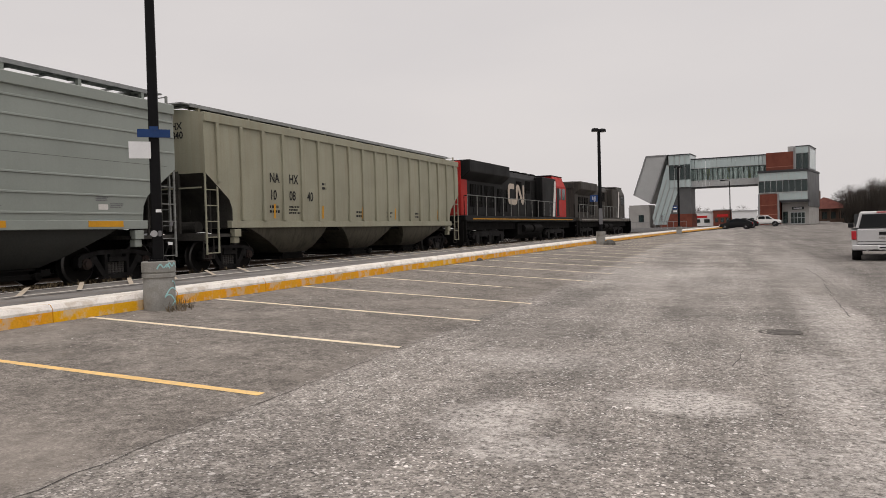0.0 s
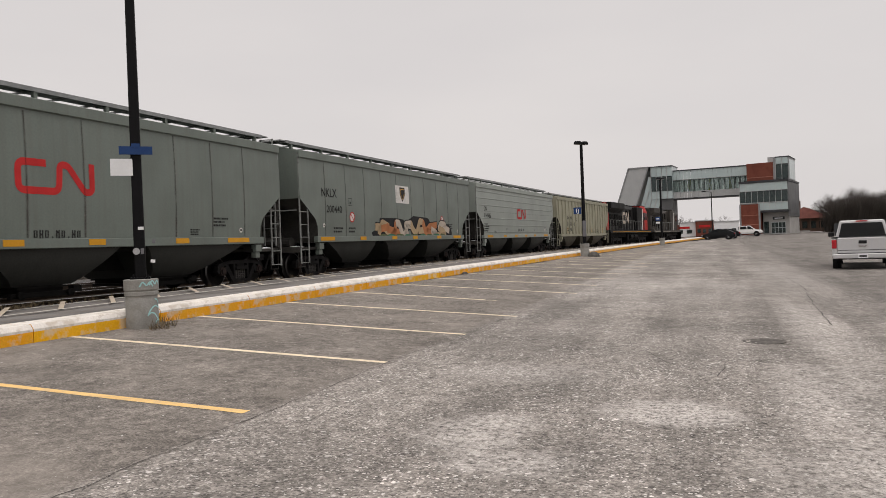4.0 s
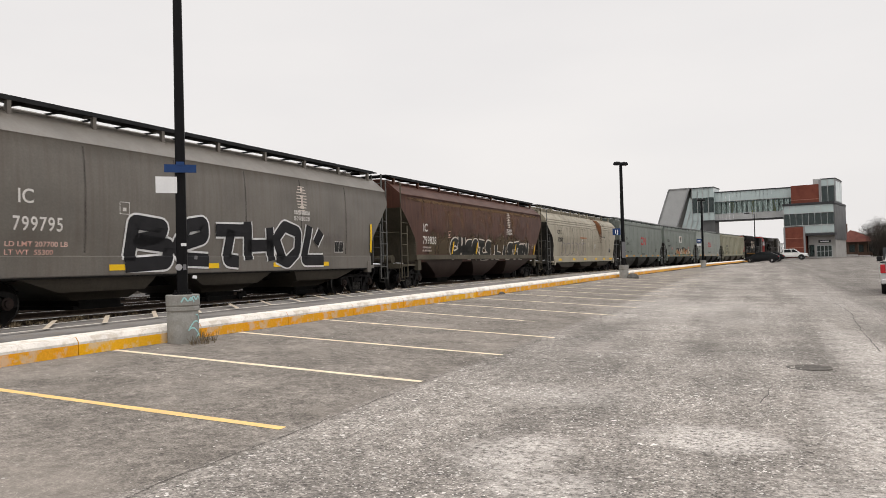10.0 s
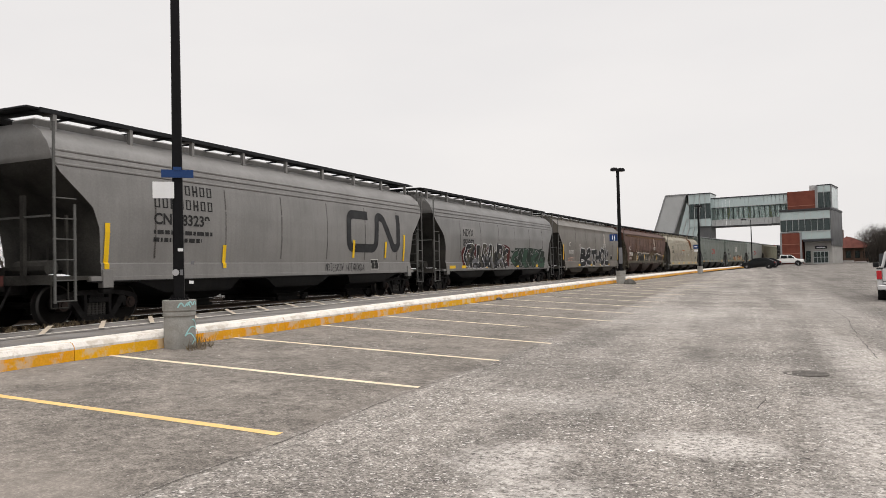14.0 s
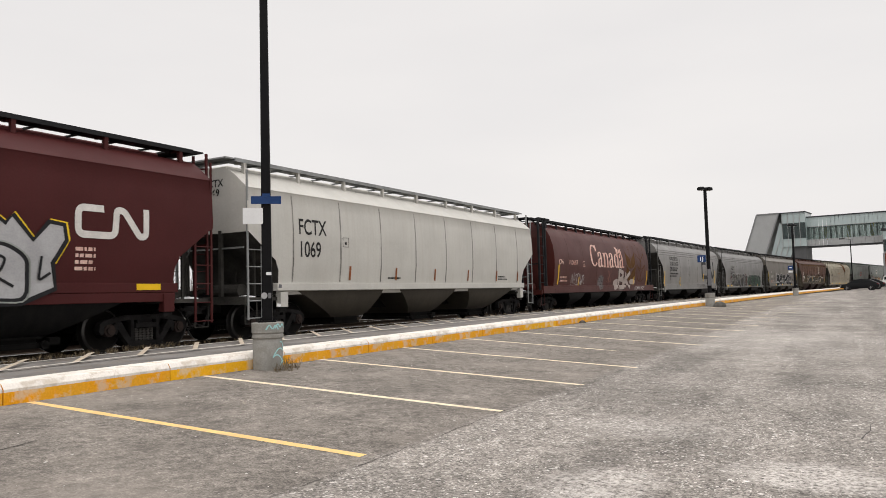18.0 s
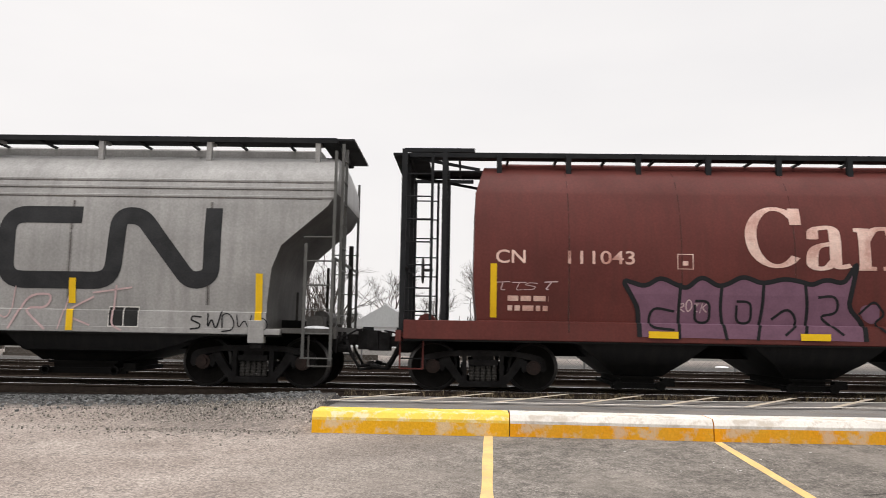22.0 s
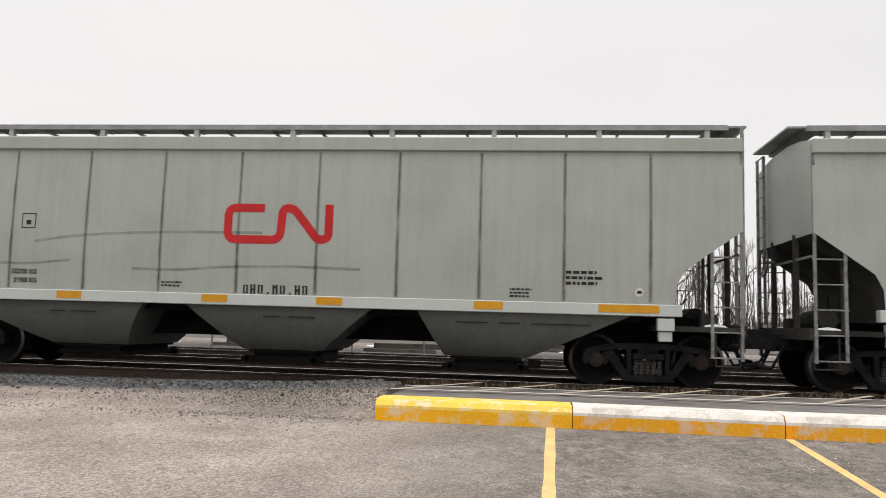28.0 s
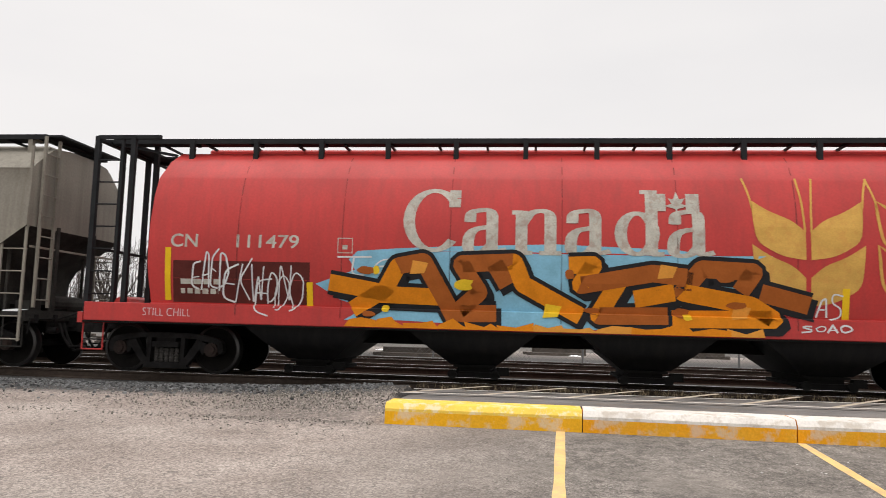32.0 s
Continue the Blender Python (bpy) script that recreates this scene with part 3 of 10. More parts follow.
def bay_line(bm, y_start, y_end, x_end):
    n = 12
    random.seed(int(y_start * 10))
    rows = []
    for i in range(n + 1):
        k = i / n
        xs_ = kerb_x(y_start) + 0.02
        x = xs_ + (x_end - xs_) * k
        y = y_start + (y_end - y_start) * k
        w = 0.055 + random.uniform(-0.006, 0.006)
        rows.append((bm.verts.new((x, y - w, ground_z(x, y - w) + 0.003)), bm.verts.new((x, y + w, ground_z(x, y + w) + 0.003))))
    for a, b in zip(rows, rows[1:]):
        bm.faces.new((a[0], b[0], b[1], a[1]))


for i in range(22):
    ys_ = 0.38 + 2.73 * i
    ye = 0.16 + 2.78 * i
    part("bay_line", build(bay_line, ys_, ye, -4.25 + 0.128 * i), M_LINE if i < 3 else M_LINEP, lines)

# ---- railway tracks ----
def rails(bm, dx, y0, y1, top):
    for side in (-0.75, 0.75):
        prof = [(-0.07, -0.17), (0.07, -0.17), (0.07, -0.155), (0.012, -0.135), (0.012, -0.045), (0.036, -0.035), (0.036, -0.004), (-0.036, -0.004), (-0.036, -0.035), (-0.012, -0.045), (-0.012, -0.135), (-0.07, -0.155)] if not top else [(-0.033, -0.006), (0.033, -0.006), (0.033, 0.001), (-0.033, 0.001)]
        secs, y = [], y0
        while y <= y1 + 1e-6:
            m = track_pose(y, dx + side)
            secs.append([m @ Vector((a, 0, b)) for a, b in prof])
            y += 5.0
        loft(bm, secs)


def sleeper(bm):
    box(bm, -1.3, 1.3, -0.115, 0.115, -0.36, -0.175)


tie_me = to_mesh("sleeper", build(sleeper), M_TIE, bevel=0.01)


def ballast_bed(bm, dx, y0, y1):
    secs, y = [], y0
    while y <= y1 + 1e-6:
        m = track_pose(y, dx)
        secs.append([m @ Vector(p) for p in ((-2.0, 0, -0.36), (-1.45, 0, -0.21), (1.45, 0, -0.21), (1.75, 0, -0.36), (1.75, 0, -0.5), (-2.0, 0, -0.5))])
        y += 5.0
    loft(bm, secs)


for k, dx in enumerate((0.0, -4.4, -8.8)):
    tr = part("track", build(ballast_bed, dx, -120, 400 if k < 2 else 120), M_BALLAST, None)
    tagged(tr, "railway track with rusty rails on dark ballast", "railway track", group="railway tracks", kind="structure")
    part("rail", build(rails, dx, -120, 400 if k < 2 else 120, False), M_RAIL, tr)
    part("rail_head", build(rails, dx, -120, 400 if k < 2 else 120, True), M_RAILTOP, tr)
    for i in range(90 if k == 0 else 60):
        put("sleeper", tie_me, tr, track_pose(-20 + 0.6 * i if k == 0 else -18 + 0.62 * i, dx) @ pose(0, 0, 0, 0, 0, random.uniform(-0.6, 0.6)))


# loose stones on the shoulder by the near track
def rock_material(name, color):
    """Crushed stone: every stone its own grey."""
    m = mat(name, color, 0.95, 0.3, 8, 60, 0.2)
    nd, lk = m.node_tree.nodes, m.node_tree.links
    b = nd["Principled BSDF"]
    src = b.inputs["Base Color"].links[0].from_socket
    g = nd.new("ShaderNodeNewGeometry")
    r = nd.new("ShaderNodeMapRange")
    r.inputs[3].default_value, r.inputs[4].default_value = 0.35, 1.9
    lk.new(g.outputs["Random Per Island"], r.inputs[0])
    mx = nd.new("ShaderNodeMixRGB")
    mx.blend_type = 'MULTIPLY'
    mx.inputs[0].default_value = 1.0
    lk.new(src, mx.inputs[1])
    lk.new(r.outputs[0], mx.inputs[2])
    lk.new(mx.outputs[0], b.inputs["Base Color"])
    return m


def lump(bm, x, y, z, r):
    """One angular broken stone with a flat tilted top."""
    a0, k = random.random() * 6.28, random.randint(4, 6)
    h, tx, ty = r * random.uniform(0.5, 1.0), random.uniform(-0.3, 0.3), random.uniform(-0.3, 0.3)
    low, high = [], []
    for i in range(k):
        a = a0 + 6.2832 * i / k + random.uniform(-0.25, 0.25)
        c, s = math.cos(a), math.sin(a)
        p, q = r * random.uniform(0.85, 1.25), r * random.uniform(0.45, 0.85)
        low.append(bm.verts.new((x + p * c, y + p * s, z - 0.012)))
        high.append(bm.verts.new((x + q * c, y + q * s, z + h + q * (tx * c + ty * s))))
    for i in range(k):
        j = (i + 1) % k
        bm.faces.new((low[i], low[j], high[j], high[i]))
    bm.faces.new(high)


def stones(bm):
    random.seed(5)
    for i in range(11000):
        y = random.uniform(-20, -1.9) if i < 10000 else random.uniform(-2.4, 30)
        x = (-12.95 + abs(random.gauss(0, 0.75))) if i < 10000 else random.uniform(-13.1, -12.75)
        x += bend(y)
        if y > -2.4 and i < 10000:
            x = max(-12.95, min(x, -12.65))
        z = shoulder_z(x, y) if y < -2.3 else 0.42
        lump(bm, x, y, z, random.uniform(0.014, 0.036))


def pebbles(bm):
    random.seed(6)
    for i in range(9000):
        y = random.choice((random.uniform(-14, -1.9), random.gauss(-3.2, 1.0)))
        x = random.choice((random.uniform(-12.3, -9.3), random.gauss(-10.2, 0.7)))
        if y > -1.9 or x > -8.2:
            continue
        lump(bm, x, y, shoulder_z(x, y) if x < kerb_x(y) - 0.08 else ground_z(x, y), random.uniform(0.005, 0.015))


st = part("loose_ballast", build(stones), rock_material("ballast_rock", (0.135, 0.137, 0.137)), None)
tagged(st, "loose grey crushed stones beside the rail", "ballast stones", kind="stuff")
pb = part("loose_pebbles", build(pebbles), rock_material("brown_pebble", (0.235, 0.215, 0.19)), None)
tagged(pb, "brown-grey pebbles scattered at the kerb end", "pebbles", kind="stuff")


def weeds(bm):
    random.seed(8)
    for i in range(900):
        y = random.choice((random.uniform(-2, 12), random.uniform(-2, 60)))
        x = -12.74 + bend(y) + random.uniform(-0.12, 0.12)
        z = plat_z(y) - 0.06
        h = random.uniform(0.04, 0.13)
        for k in range(4):
            a = random.random() * 6.28
            l = random.uniform(0.4, 1.0) * h
            p = Vector((x, y, z))
            q = p + Vector((math.cos(a) * l, math.sin(a) * l, h))
            s = Vector((-math.sin(a), math.cos(a), 0)) * 0.006
            bm.faces.new([bm.verts.new(v) for v in (p - s, p + s, q)])


def base_weeds(bm):
    random.seed(9)
    for i in range(160):
        a, r = random.uniform(-0.6, 1.9), random.uniform(0.27, 0.55)
        x, y = -8.755 + r * math.cos(a), 9.80 + r * math.sin(a)
        z = ground_z(x, y)
        l, h, b = random.uniform(0.03, 0.16), random.uniform(0.05, 0.22), random.random() * 6.28
        p, q = Vector((x, y, z)), Vector((x + l * math.cos(b), y + l * math.sin(b), z + h))
        s = Vector((-math.sin(b), math.cos(b), 0)) * 0.006
        bm.faces.new([bm.verts.new(v) for v in (p - s, p + s, q)])


tagged(part("dry_weeds", build(base_weeds), M_WEED, None), "dry brown weed tuft at the lamp base", "weeds", kind="stuff")
wd = part("dry_weeds", build(weeds), M_WEED, None)
tagged(wd, "dry brown weeds along the platform edge", "weeds", kind="stuff")


# ---- train: paints ----
def paint(name, color, streak=0.25, dirt=(0.10, 0.085, 0.07), var=0.14, dirt_amount=0.0, color2=None, rough=0.55, scale=0.9, sheen=0.12):
    m = mat(name, color, rough, var, scale, 25, 0.05, streak=streak, dirt=dirt, dirt_amount=dirt_amount, color2=color2)
    m.node_tree.nodes["Principled BSDF"].inputs["Specular IOR Level"].default_value = sheen
    return m


P_GREY = paint("grey_green_paint", (0.350, 0.374, 0.338), 0.16, (0.2, 0.2, 0.18), 0.10, rough=0.42, sheen=0.4)
P_GREYL = paint("grey_green_light", (0.475, 0.505, 0.480), 0.06, (0.22, 0.22, 0.2), 0.08, rough=0.36, sheen=0.45)
# dusty bay grey, its colour lowered for the shade below the sill
P_BAYG = paint("shaded_dusty_bay", (0.118, 0.122, 0.112), 0.5, (0.09, 0.088, 0.082), 0.25)
P_GREYD = paint("grey_green_dull", (0.140, 0.166, 0.146), 0.22, rough=0.42, sheen=0.4)
P_SILVER = paint("weathered_grey", (0.345, 0.338, 0.328), 0.32, (0.13, 0.12, 0.115), 0.24, rough=0.42, sheen=0.45)
P_SILVERD = paint("weathered_dark_grey", (0.162, 0.158, 0.152), 0.4, (0.085, 0.08, 0.075), 0.22, rough=0.38, sheen=0.6)
P_TAUPE = paint("taupe_grey", (0.138, 0.125, 0.108), 0.4, (0.085, 0.062, 0.045), 0.2, rough=0.4, sheen=0.45)
P_TAN = paint("tan_paint", (0.305, 0.300, 0.228), 0.25, (0.22, 0.16, 0.10), 0.12)
P_CREAM = paint("cream_paint", (0.58, 0.57, 0.465), 0.14, (0.25, 0.18, 0.12), 0.10, rough=0.45, sheen=0.4)
P_BEIGE = paint("beige_paint", (0.325, 0.293, 0.222), 0.22, (0.15, 0.11, 0.075), 0.14, rough=0.45, sheen=0.4)
P_BROWN = paint("rust_brown_paint", (0.072, 0.029, 0.020), 0.5, (0.115, 0.055, 0.032), 0.3, rough=0.5, sheen=0.2)
P_MAROON = paint("maroon_paint", (0.064, 0.0148, 0.0148), 0.15, (0.05, 0.02, 0.018), 0.12)
P_RUST = paint("rusty_orange", (0.225, 0.096, 0.044), 0.65, (0.12, 0.06, 0.032), 0.3, color2=(0.17, 0.085, 0.045))
P_RED = paint("red_paint", (0.50, 0.040, 0.036), 0.30, (0.22, 0.035, 0.03), 0.16, rough=0.42, sheen=0.35)
P_REDB = paint("faded_red_brown", (0.126, 0.034, 0.029), 0.40, (0.075, 0.028, 0.023), 0.22, rough=0.5, sheen=0.16)
P_REDD = paint("dull_red_brown", (0.068, 0.014, 0.011), 0.35, (0.06, 0.022, 0.018), 0.18, rough=0.45, sheen=0.25)
P_GREYM = paint("grey_green_mid", (0.245, 0.272, 0.247), 0.10, (0.18, 0.18, 0.16), 0.08, rough=0.4, sheen=0.45)
P_SILVERM = paint("dull_silver_grey", (0.200, 0.194, 0.186), 0.26, (0.10, 0.095, 0.09), 0.18, rough=0.4, sheen=0.5)
# tan body paint with under-car shade put into the colour, for the bays
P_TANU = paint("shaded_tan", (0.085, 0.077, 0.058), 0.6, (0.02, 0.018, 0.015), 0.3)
P_WHITE = paint("off_white_paint", (0.50, 0.49, 0.455), 0.14, (0.3, 0.25, 0.2), 0.10, rough=0.42, sheen=0.4)
# bay colours: grime streaks over a base darkened to paint in under-car shade
P_SHADEG = paint("shaded_grimy_grey", (0.036, 0.037, 0.034), 0.5, (0.04, 0.038, 0.035), 0.25)
P_SHADET = paint("shaded_grimy_tan", (0.060, 0.052, 0.041), 0.55, (0.04, 0.035, 0.03), 0.25)
# engine black; as a bay colour it also stands in for shade
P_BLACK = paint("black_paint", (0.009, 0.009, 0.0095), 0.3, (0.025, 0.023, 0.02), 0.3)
P_LOCORED = paint("engine_red", (0.42, 0.03, 0.025), 0.2)
P_DUSTY = paint("dusty_black", (0.05, 0.046, 0.042), 0.5, (0.10, 0.085, 0.07), 0.3)
# dusty end paints, darker than the body to hold the end slopes' shade
P_ENDSHD = paint("shaded_dusty_end", (0.11, 0.106, 0.10), 0.5, (0.05, 0.047, 0.043), 0.3)
P_ENDSHT = paint("shaded_dusty_tan_end", (0.15, 0.138, 0.11), 0.5, (0.06, 0.053, 0.043), 0.3)
M_UNDER = mat("under_frame_grime", (0.008, 0.0075, 0.007), 0.85, 0.35, 3, 30, 0.2)
# grime plus painted-in shade for recessed end sheets and their posts
M_ENDSH = mat("end_sheet_shade_grime", (0.055, 0.052, 0.047), 0.85, 0.4, 1.5, 30, 0.1, color2=(0.025, 0.024, 0.022))
M_TRUCK = mat("bogie_grime", (0.021, 0.020, 0.020), 0.75, 0.35, 4, 30, 0.2, color2=(0.009, 0.008, 0.008))
M_TREAD = mat("worn_wheel_rim", (0.075, 0.072, 0.07), 0.36, 0.2, 4, 40, 0.05, metal=0.85)
M_SPRING = mat("spring_steel", (0.06, 0.056, 0.052), 0.6, 0.25, 5, 40, 0.0)
M_BEARING = mat("bearing_rust", (0.042, 0.028, 0.024), 0.7, 0.35, 5, 40, 0.1, color2=(0.03, 0.024, 0.022))
M_WHEEL = mat("wheel_steel", (0.013, 0.0115, 0.0105), 0.7, 0.3, 4, 30, 0.1, metal=0.3)
M_WALK = mat("walkway_grating", (0.022, 0.023, 0.025), 0.7, 0.3, 3, 40, 0.2)
M_WALKG = mat("walkway_galvanised", (0.30, 0.31, 0.31), 0.55, 0.25, 3, 40, 0.2, metal=0.4)
M_LADDER = mat("ladder_grey", (0.12, 0.12, 0.115), 0.6, 0.25, 3, 40, 0.1)
M_LADDERP = mat("pale_overpaint", (0.27, 0.265, 0.255), 0.7, 0.15, 3, 40, 0.0)
M_LADL = mat("ladder_pale", (0.25, 0.26, 0.25), 0.6, 0.3, 3, 40, 0.1, dirt=(0.08, 0.075, 0.07), dirt_amount=0.6)
M_REFLB = mat("reflector_brown", (0.26, 0.085, 0.03), 0.5, 0.2, 3, 40, 0.0)
M_REFL = mat("reflector_yellow", (0.80, 0.50, 0.02), 0.4, 0.1, 3, 40, 0.0)
M_REFLD = mat("reflector_amber", (0.60, 0.29, 0.025), 0.5, 0.15, 3, 40, 0.0)
M_TXT_W = mat("stencil_white", (0.66, 0.64, 0.61), 0.7, 0.15, 6, 40, 0.0)
M_TXT_K = mat("stencil_black", (0.03, 0.03, 0.03), 0.7, 0.2, 6, 40, 0.0)
M_TXT_P = mat("stencil_faded_pink", (0.74, 0.54, 0.47), 0.7, 0.25, 1.6, 40, 0.0, color2=(0.50, 0.26, 0.21), dirt=(0.30, 0.10, 0.08), dirt_amount=0.3)
M_TXT_S = mat("stencil_silver", (0.52, 0.50, 0.44), 0.7, 0.25, 3, 40, 0.0, dirt=(0.30, 0.2, 0.16), dirt_amount=0.5)
M_LOGO_R = mat("logo_red", (0.50, 0.030, 0.030), 0.5, 0.15, 3, 40, 0.0)
M_LOGO_K = mat("logo_black", (0.035, 0.036, 0.038), 0.6, 0.3, 3, 40, 0.0)
M_SEAM = stain_line("weld_seam_grime", (0.14, 0.13, 0.12), 0.36)
M_SMEARR = stain_line("rust_smear", (0.20, 0.085, 0.035), 0.75)
# for weld lines, and for the shadow strips painted below ribs
M_SEAMC = stain_line("seam_shadow_line", (0.085, 0.066, 0.062), 0.58)
M_SMEAR = stain_line("wiped_smear", (0.19, 0.195, 0.185), 0.38)
M_GOLD = mat("wheat_gold", (0.62, 0.36, 0.09), 0.7, 0.15, 3, 40, 0.0, dirt=(0.5, 0.2, 0.06), dirt_amount=0.3)
M_GOLDF = mat("wheat_gold_faded", (0.22, 0.115, 0.033), 0.7, 0.2, 3, 40, 0.0)
M_GOLDD = mat("wheat_gold_dull", (0.11, 0.052, 0.018), 0.8, 0.2, 3, 40, 0.0)
M_RUSTY = mat("rust_stain", (0.16, 0.07, 0.03), 0.9, 0.4, 5, 40, 0.0, dirt=(0.35, 0.25, 0.16), dirt_amount=0.6)
M_PATCH = mat("dark_overpaint", (0.10, 0.022, 0.018), 0.7, 0.2, 3, 40, 0.0)
M_GREEN = mat("badge_green", (0.17, 0.34, 0.07), 0.6, 0.2, 3, 40, 0.0)
SPRAY = {k: mat("spray_" + k, c, 0.6, 0.14, 4, 30, 0.0) for k, c in dict(white=(0.68, 0.68, 0.68), black=(0.02, 0.02, 0.022), silver=(0.40, 0.40, 0.41), grey=(0.17, 0.17, 0.18), slate=(0.055, 0.06, 0.085), orange=(0.70, 0.23, 0.012), rust=(0.36, 0.10, 0.02), yellow=(0.78, 0.52, 0.03), blue=(0.22, 0.47, 0.62), navy=(0.04, 0.10, 0.22), green=(0.05, 0.16, 0.10), violet=(0.19, 0.10, 0.145), pink=(0.55, 0.40, 0.40), red=(0.38, 0.07, 0.05), tan=(0.42, 0.31, 0.19), olive=(0.10, 0.12, 0.06), mauve=(0.20, 0.17, 0.20), grime=(0.075, 0.07, 0.055), pinkish=(0.62, 0.57, 0.60), amber=(0.70, 0.30, 0.05), soil=(0.085, 0.075, 0.055), ashl=(0.30, 0.32, 0.30), cream=(0.50, 0.43, 0.36), wine=(0.075, 0.015, 0.014), ink=(0.018, 0.028, 0.022), moss=(0.035, 0.075, 0.05), bone=(0.42, 0.36, 0.33), ash=(0.16, 0.14, 0.14), rosy=(0.26, 0.13, 0.11), clay=(0.42, 0.17, 0.075), coal=(0.028, 0.028, 0.025), chalk=(0.60, 0.54, 0.48)).items()}

# ---- train: shared pieces ----
PROFILES = {
    "plate": [(1.548, 1.0), (1.548, 1.42), (1.582, 2.0), (1.584, 2.8), (1.56, 3.4), (1.52, 3.74)],
    "flat": [(1.44, 1.22), (1.53, 1.40), (1.565, 2.2), (1.565, 3.2), (1.54, 4.02), (1.52, 4.26), (1.0, 4.36), (0.4, 4.42)],
    "round": [(1.535, 0.96), (1.535, 1.32), (1.50, 1.34), (1.57, 2.0), (1.58, 2.7), (1.53, 3.25), (1.46, 3.58), (1.36, 3.82), (1.12, 4.06), (0.8, 4.22), (0.4, 4.28)],
    "bulge": [(1.42, 1.12), (1.50, 1.35), (1.57, 2.0), (1.58, 2.8), (1.55, 3.4), (1.51, 3.74), (1.53, 3.78), (1.47, 3.84), (1.14, 4.12), (0.92, 4.27), (0.4, 4.34)],
    "deep": [(1.55, 0.97), (1.55, 1.36), (1.52, 1.38), (1.57, 2.0), (1.58, 2.8), (1.55, 3.4), (1.51, 3.70), (1.53, 3.74), (1.47, 3.80), (1.14, 4.10), (0.92, 4.27), (0.4, 4.34)],
    "cyl": [(1.545, 0.96), (1.545, 1.28), (1.47, 1.30), (1.56, 1.75), (1.61, 2.3), (1.60, 2.75), (1.52, 3.25), (1.38, 3.65), (1.16, 3.98), (0.85, 4.20), (0.4, 4.30)],
}
CUTS = {
    "low": [(1.0, 1.10), (1.45, 1.10), (1.75, 1.08), (2.0, 0.95), (2.6, 0.12), (2.68, 0.0), (4.5, 0.0)],
    "high": [(0.9, 1.15), (1.5, 1.15), (2.1, 1.08), (2.5, 0.93), (3.2, 0.15), (3.45, 0.0), (3.9, 0.0), (4.3, 0.12)],
    "scoop": [(0.9, 1.28), (1.4, 1.28), (1.8, 1.22), (2.1, 1.08), (2.5, 0.72), (2.9, 0.35), (3.25, 0.0), (4.5, 0.0)],
    "none": [(0.9, 0.12), (1.3, 0.06), (2.0, 0.0), (3.6, 0.02), (4.3, 0.2)],
}


CUT_TOP = {"low": 2.70, "high": 3.47, "scoop": 3.27, "none": 0.0}


def half_width(kind, z):
    return lerp_table(z, [(b, a) for a, b in PROFILES[kind]])


def shell(bm, kind, half, cut):
    """The tank of a hopper car: side walls by the profile, ends by the slope of the cut."""
    zs = sorted(set([b for _, b in PROFILES[kind]] + [z for z, _ in CUTS[cut] if PROFILES[kind][0][1] < z < PROFILES[kind][-1][1]]))
    v = {}
    for s in (1, -1):
        for i, z in enumerate(zs):
            w, e = half_width(kind, z), half - lerp_table(z, CUTS[cut])
            for d in (1, -1):
                v[s, d, i] = bm.verts.new((s * w, d * e, z))
    n = len(zs)
    for i in range(n - 1):
        for s in (1, -1):
            bm.faces.new((v[s, 1, i], v[s, 1, i + 1], v[s, -1, i + 1], v[s, -1, i]))
        for d in (1, -1):
            f = bm.faces.new((v[1, d, i], v[1, d, i + 1], v[-1, d, i + 1], v[-1, d, i]))
            # end faces below the cut take the darker, shade-coloured material
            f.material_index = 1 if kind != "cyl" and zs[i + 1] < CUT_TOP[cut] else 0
    for i in (0, n - 1):
        bm.faces.new((v[1, 1, i], v[-1, 1, i], v[-1, -1, i], v[1, -1, i]))


def bay(bm, y_a, y_b, z_top, z_bot, w_top=1.46, foot=0.66):
    """A discharge bay: sides that curve in towards the outlet, ends that slope straight from y_a and y_b."""
    z_out = z_bot + 0.14
    rows = []
    for z, hx in ((z_top, w_top), (z_top - 0.22, w_top - 0.02), (z_top - 0.42, w_top - 0.10), (z_out + 0.16, 1.20), (z_out, 1.02)):
        k = (z_top - z) / (z_top - z_out)
        a, b = y_a + (-foot - y_a) * k, y_b + (foot - y_b) * k
        rows.append([(hx, b, z), (-hx, b, z), (-hx, a, z), (hx, a, z)])
    loft(bm, rows)


def outlet(bm, z, foot):
    """The narrow neck between the bay and its sliding gate, with a flange."""
    cbox(bm, 0, 0, z + 0.06, 1.96, 2 * foot - 0.10, 0.18)
    cbox(bm, 0, 0, z + 0.11, 2.10, 2 * foot + 0.06, 0.04)


def gate(bm, z, k):
    cbox(bm, 0, 0, z, 1.9, 1.35 * k, 0.07)
    cbox(bm, 0.98, 0, z - 0.01, 0.12, 1.55 * k, 0.10)
    for y in (-0.62 * k, 0.62 * k):
        rod(bm, (1.0, y, z), (1.16, y, z), 0.05)
        rod(bm, (1.10, y, z), (1.16, y, z), 0.085)
    cbox(bm, 1.0, 0.86 * k, z + 0.06, 0.16, 0.22, 0.14)


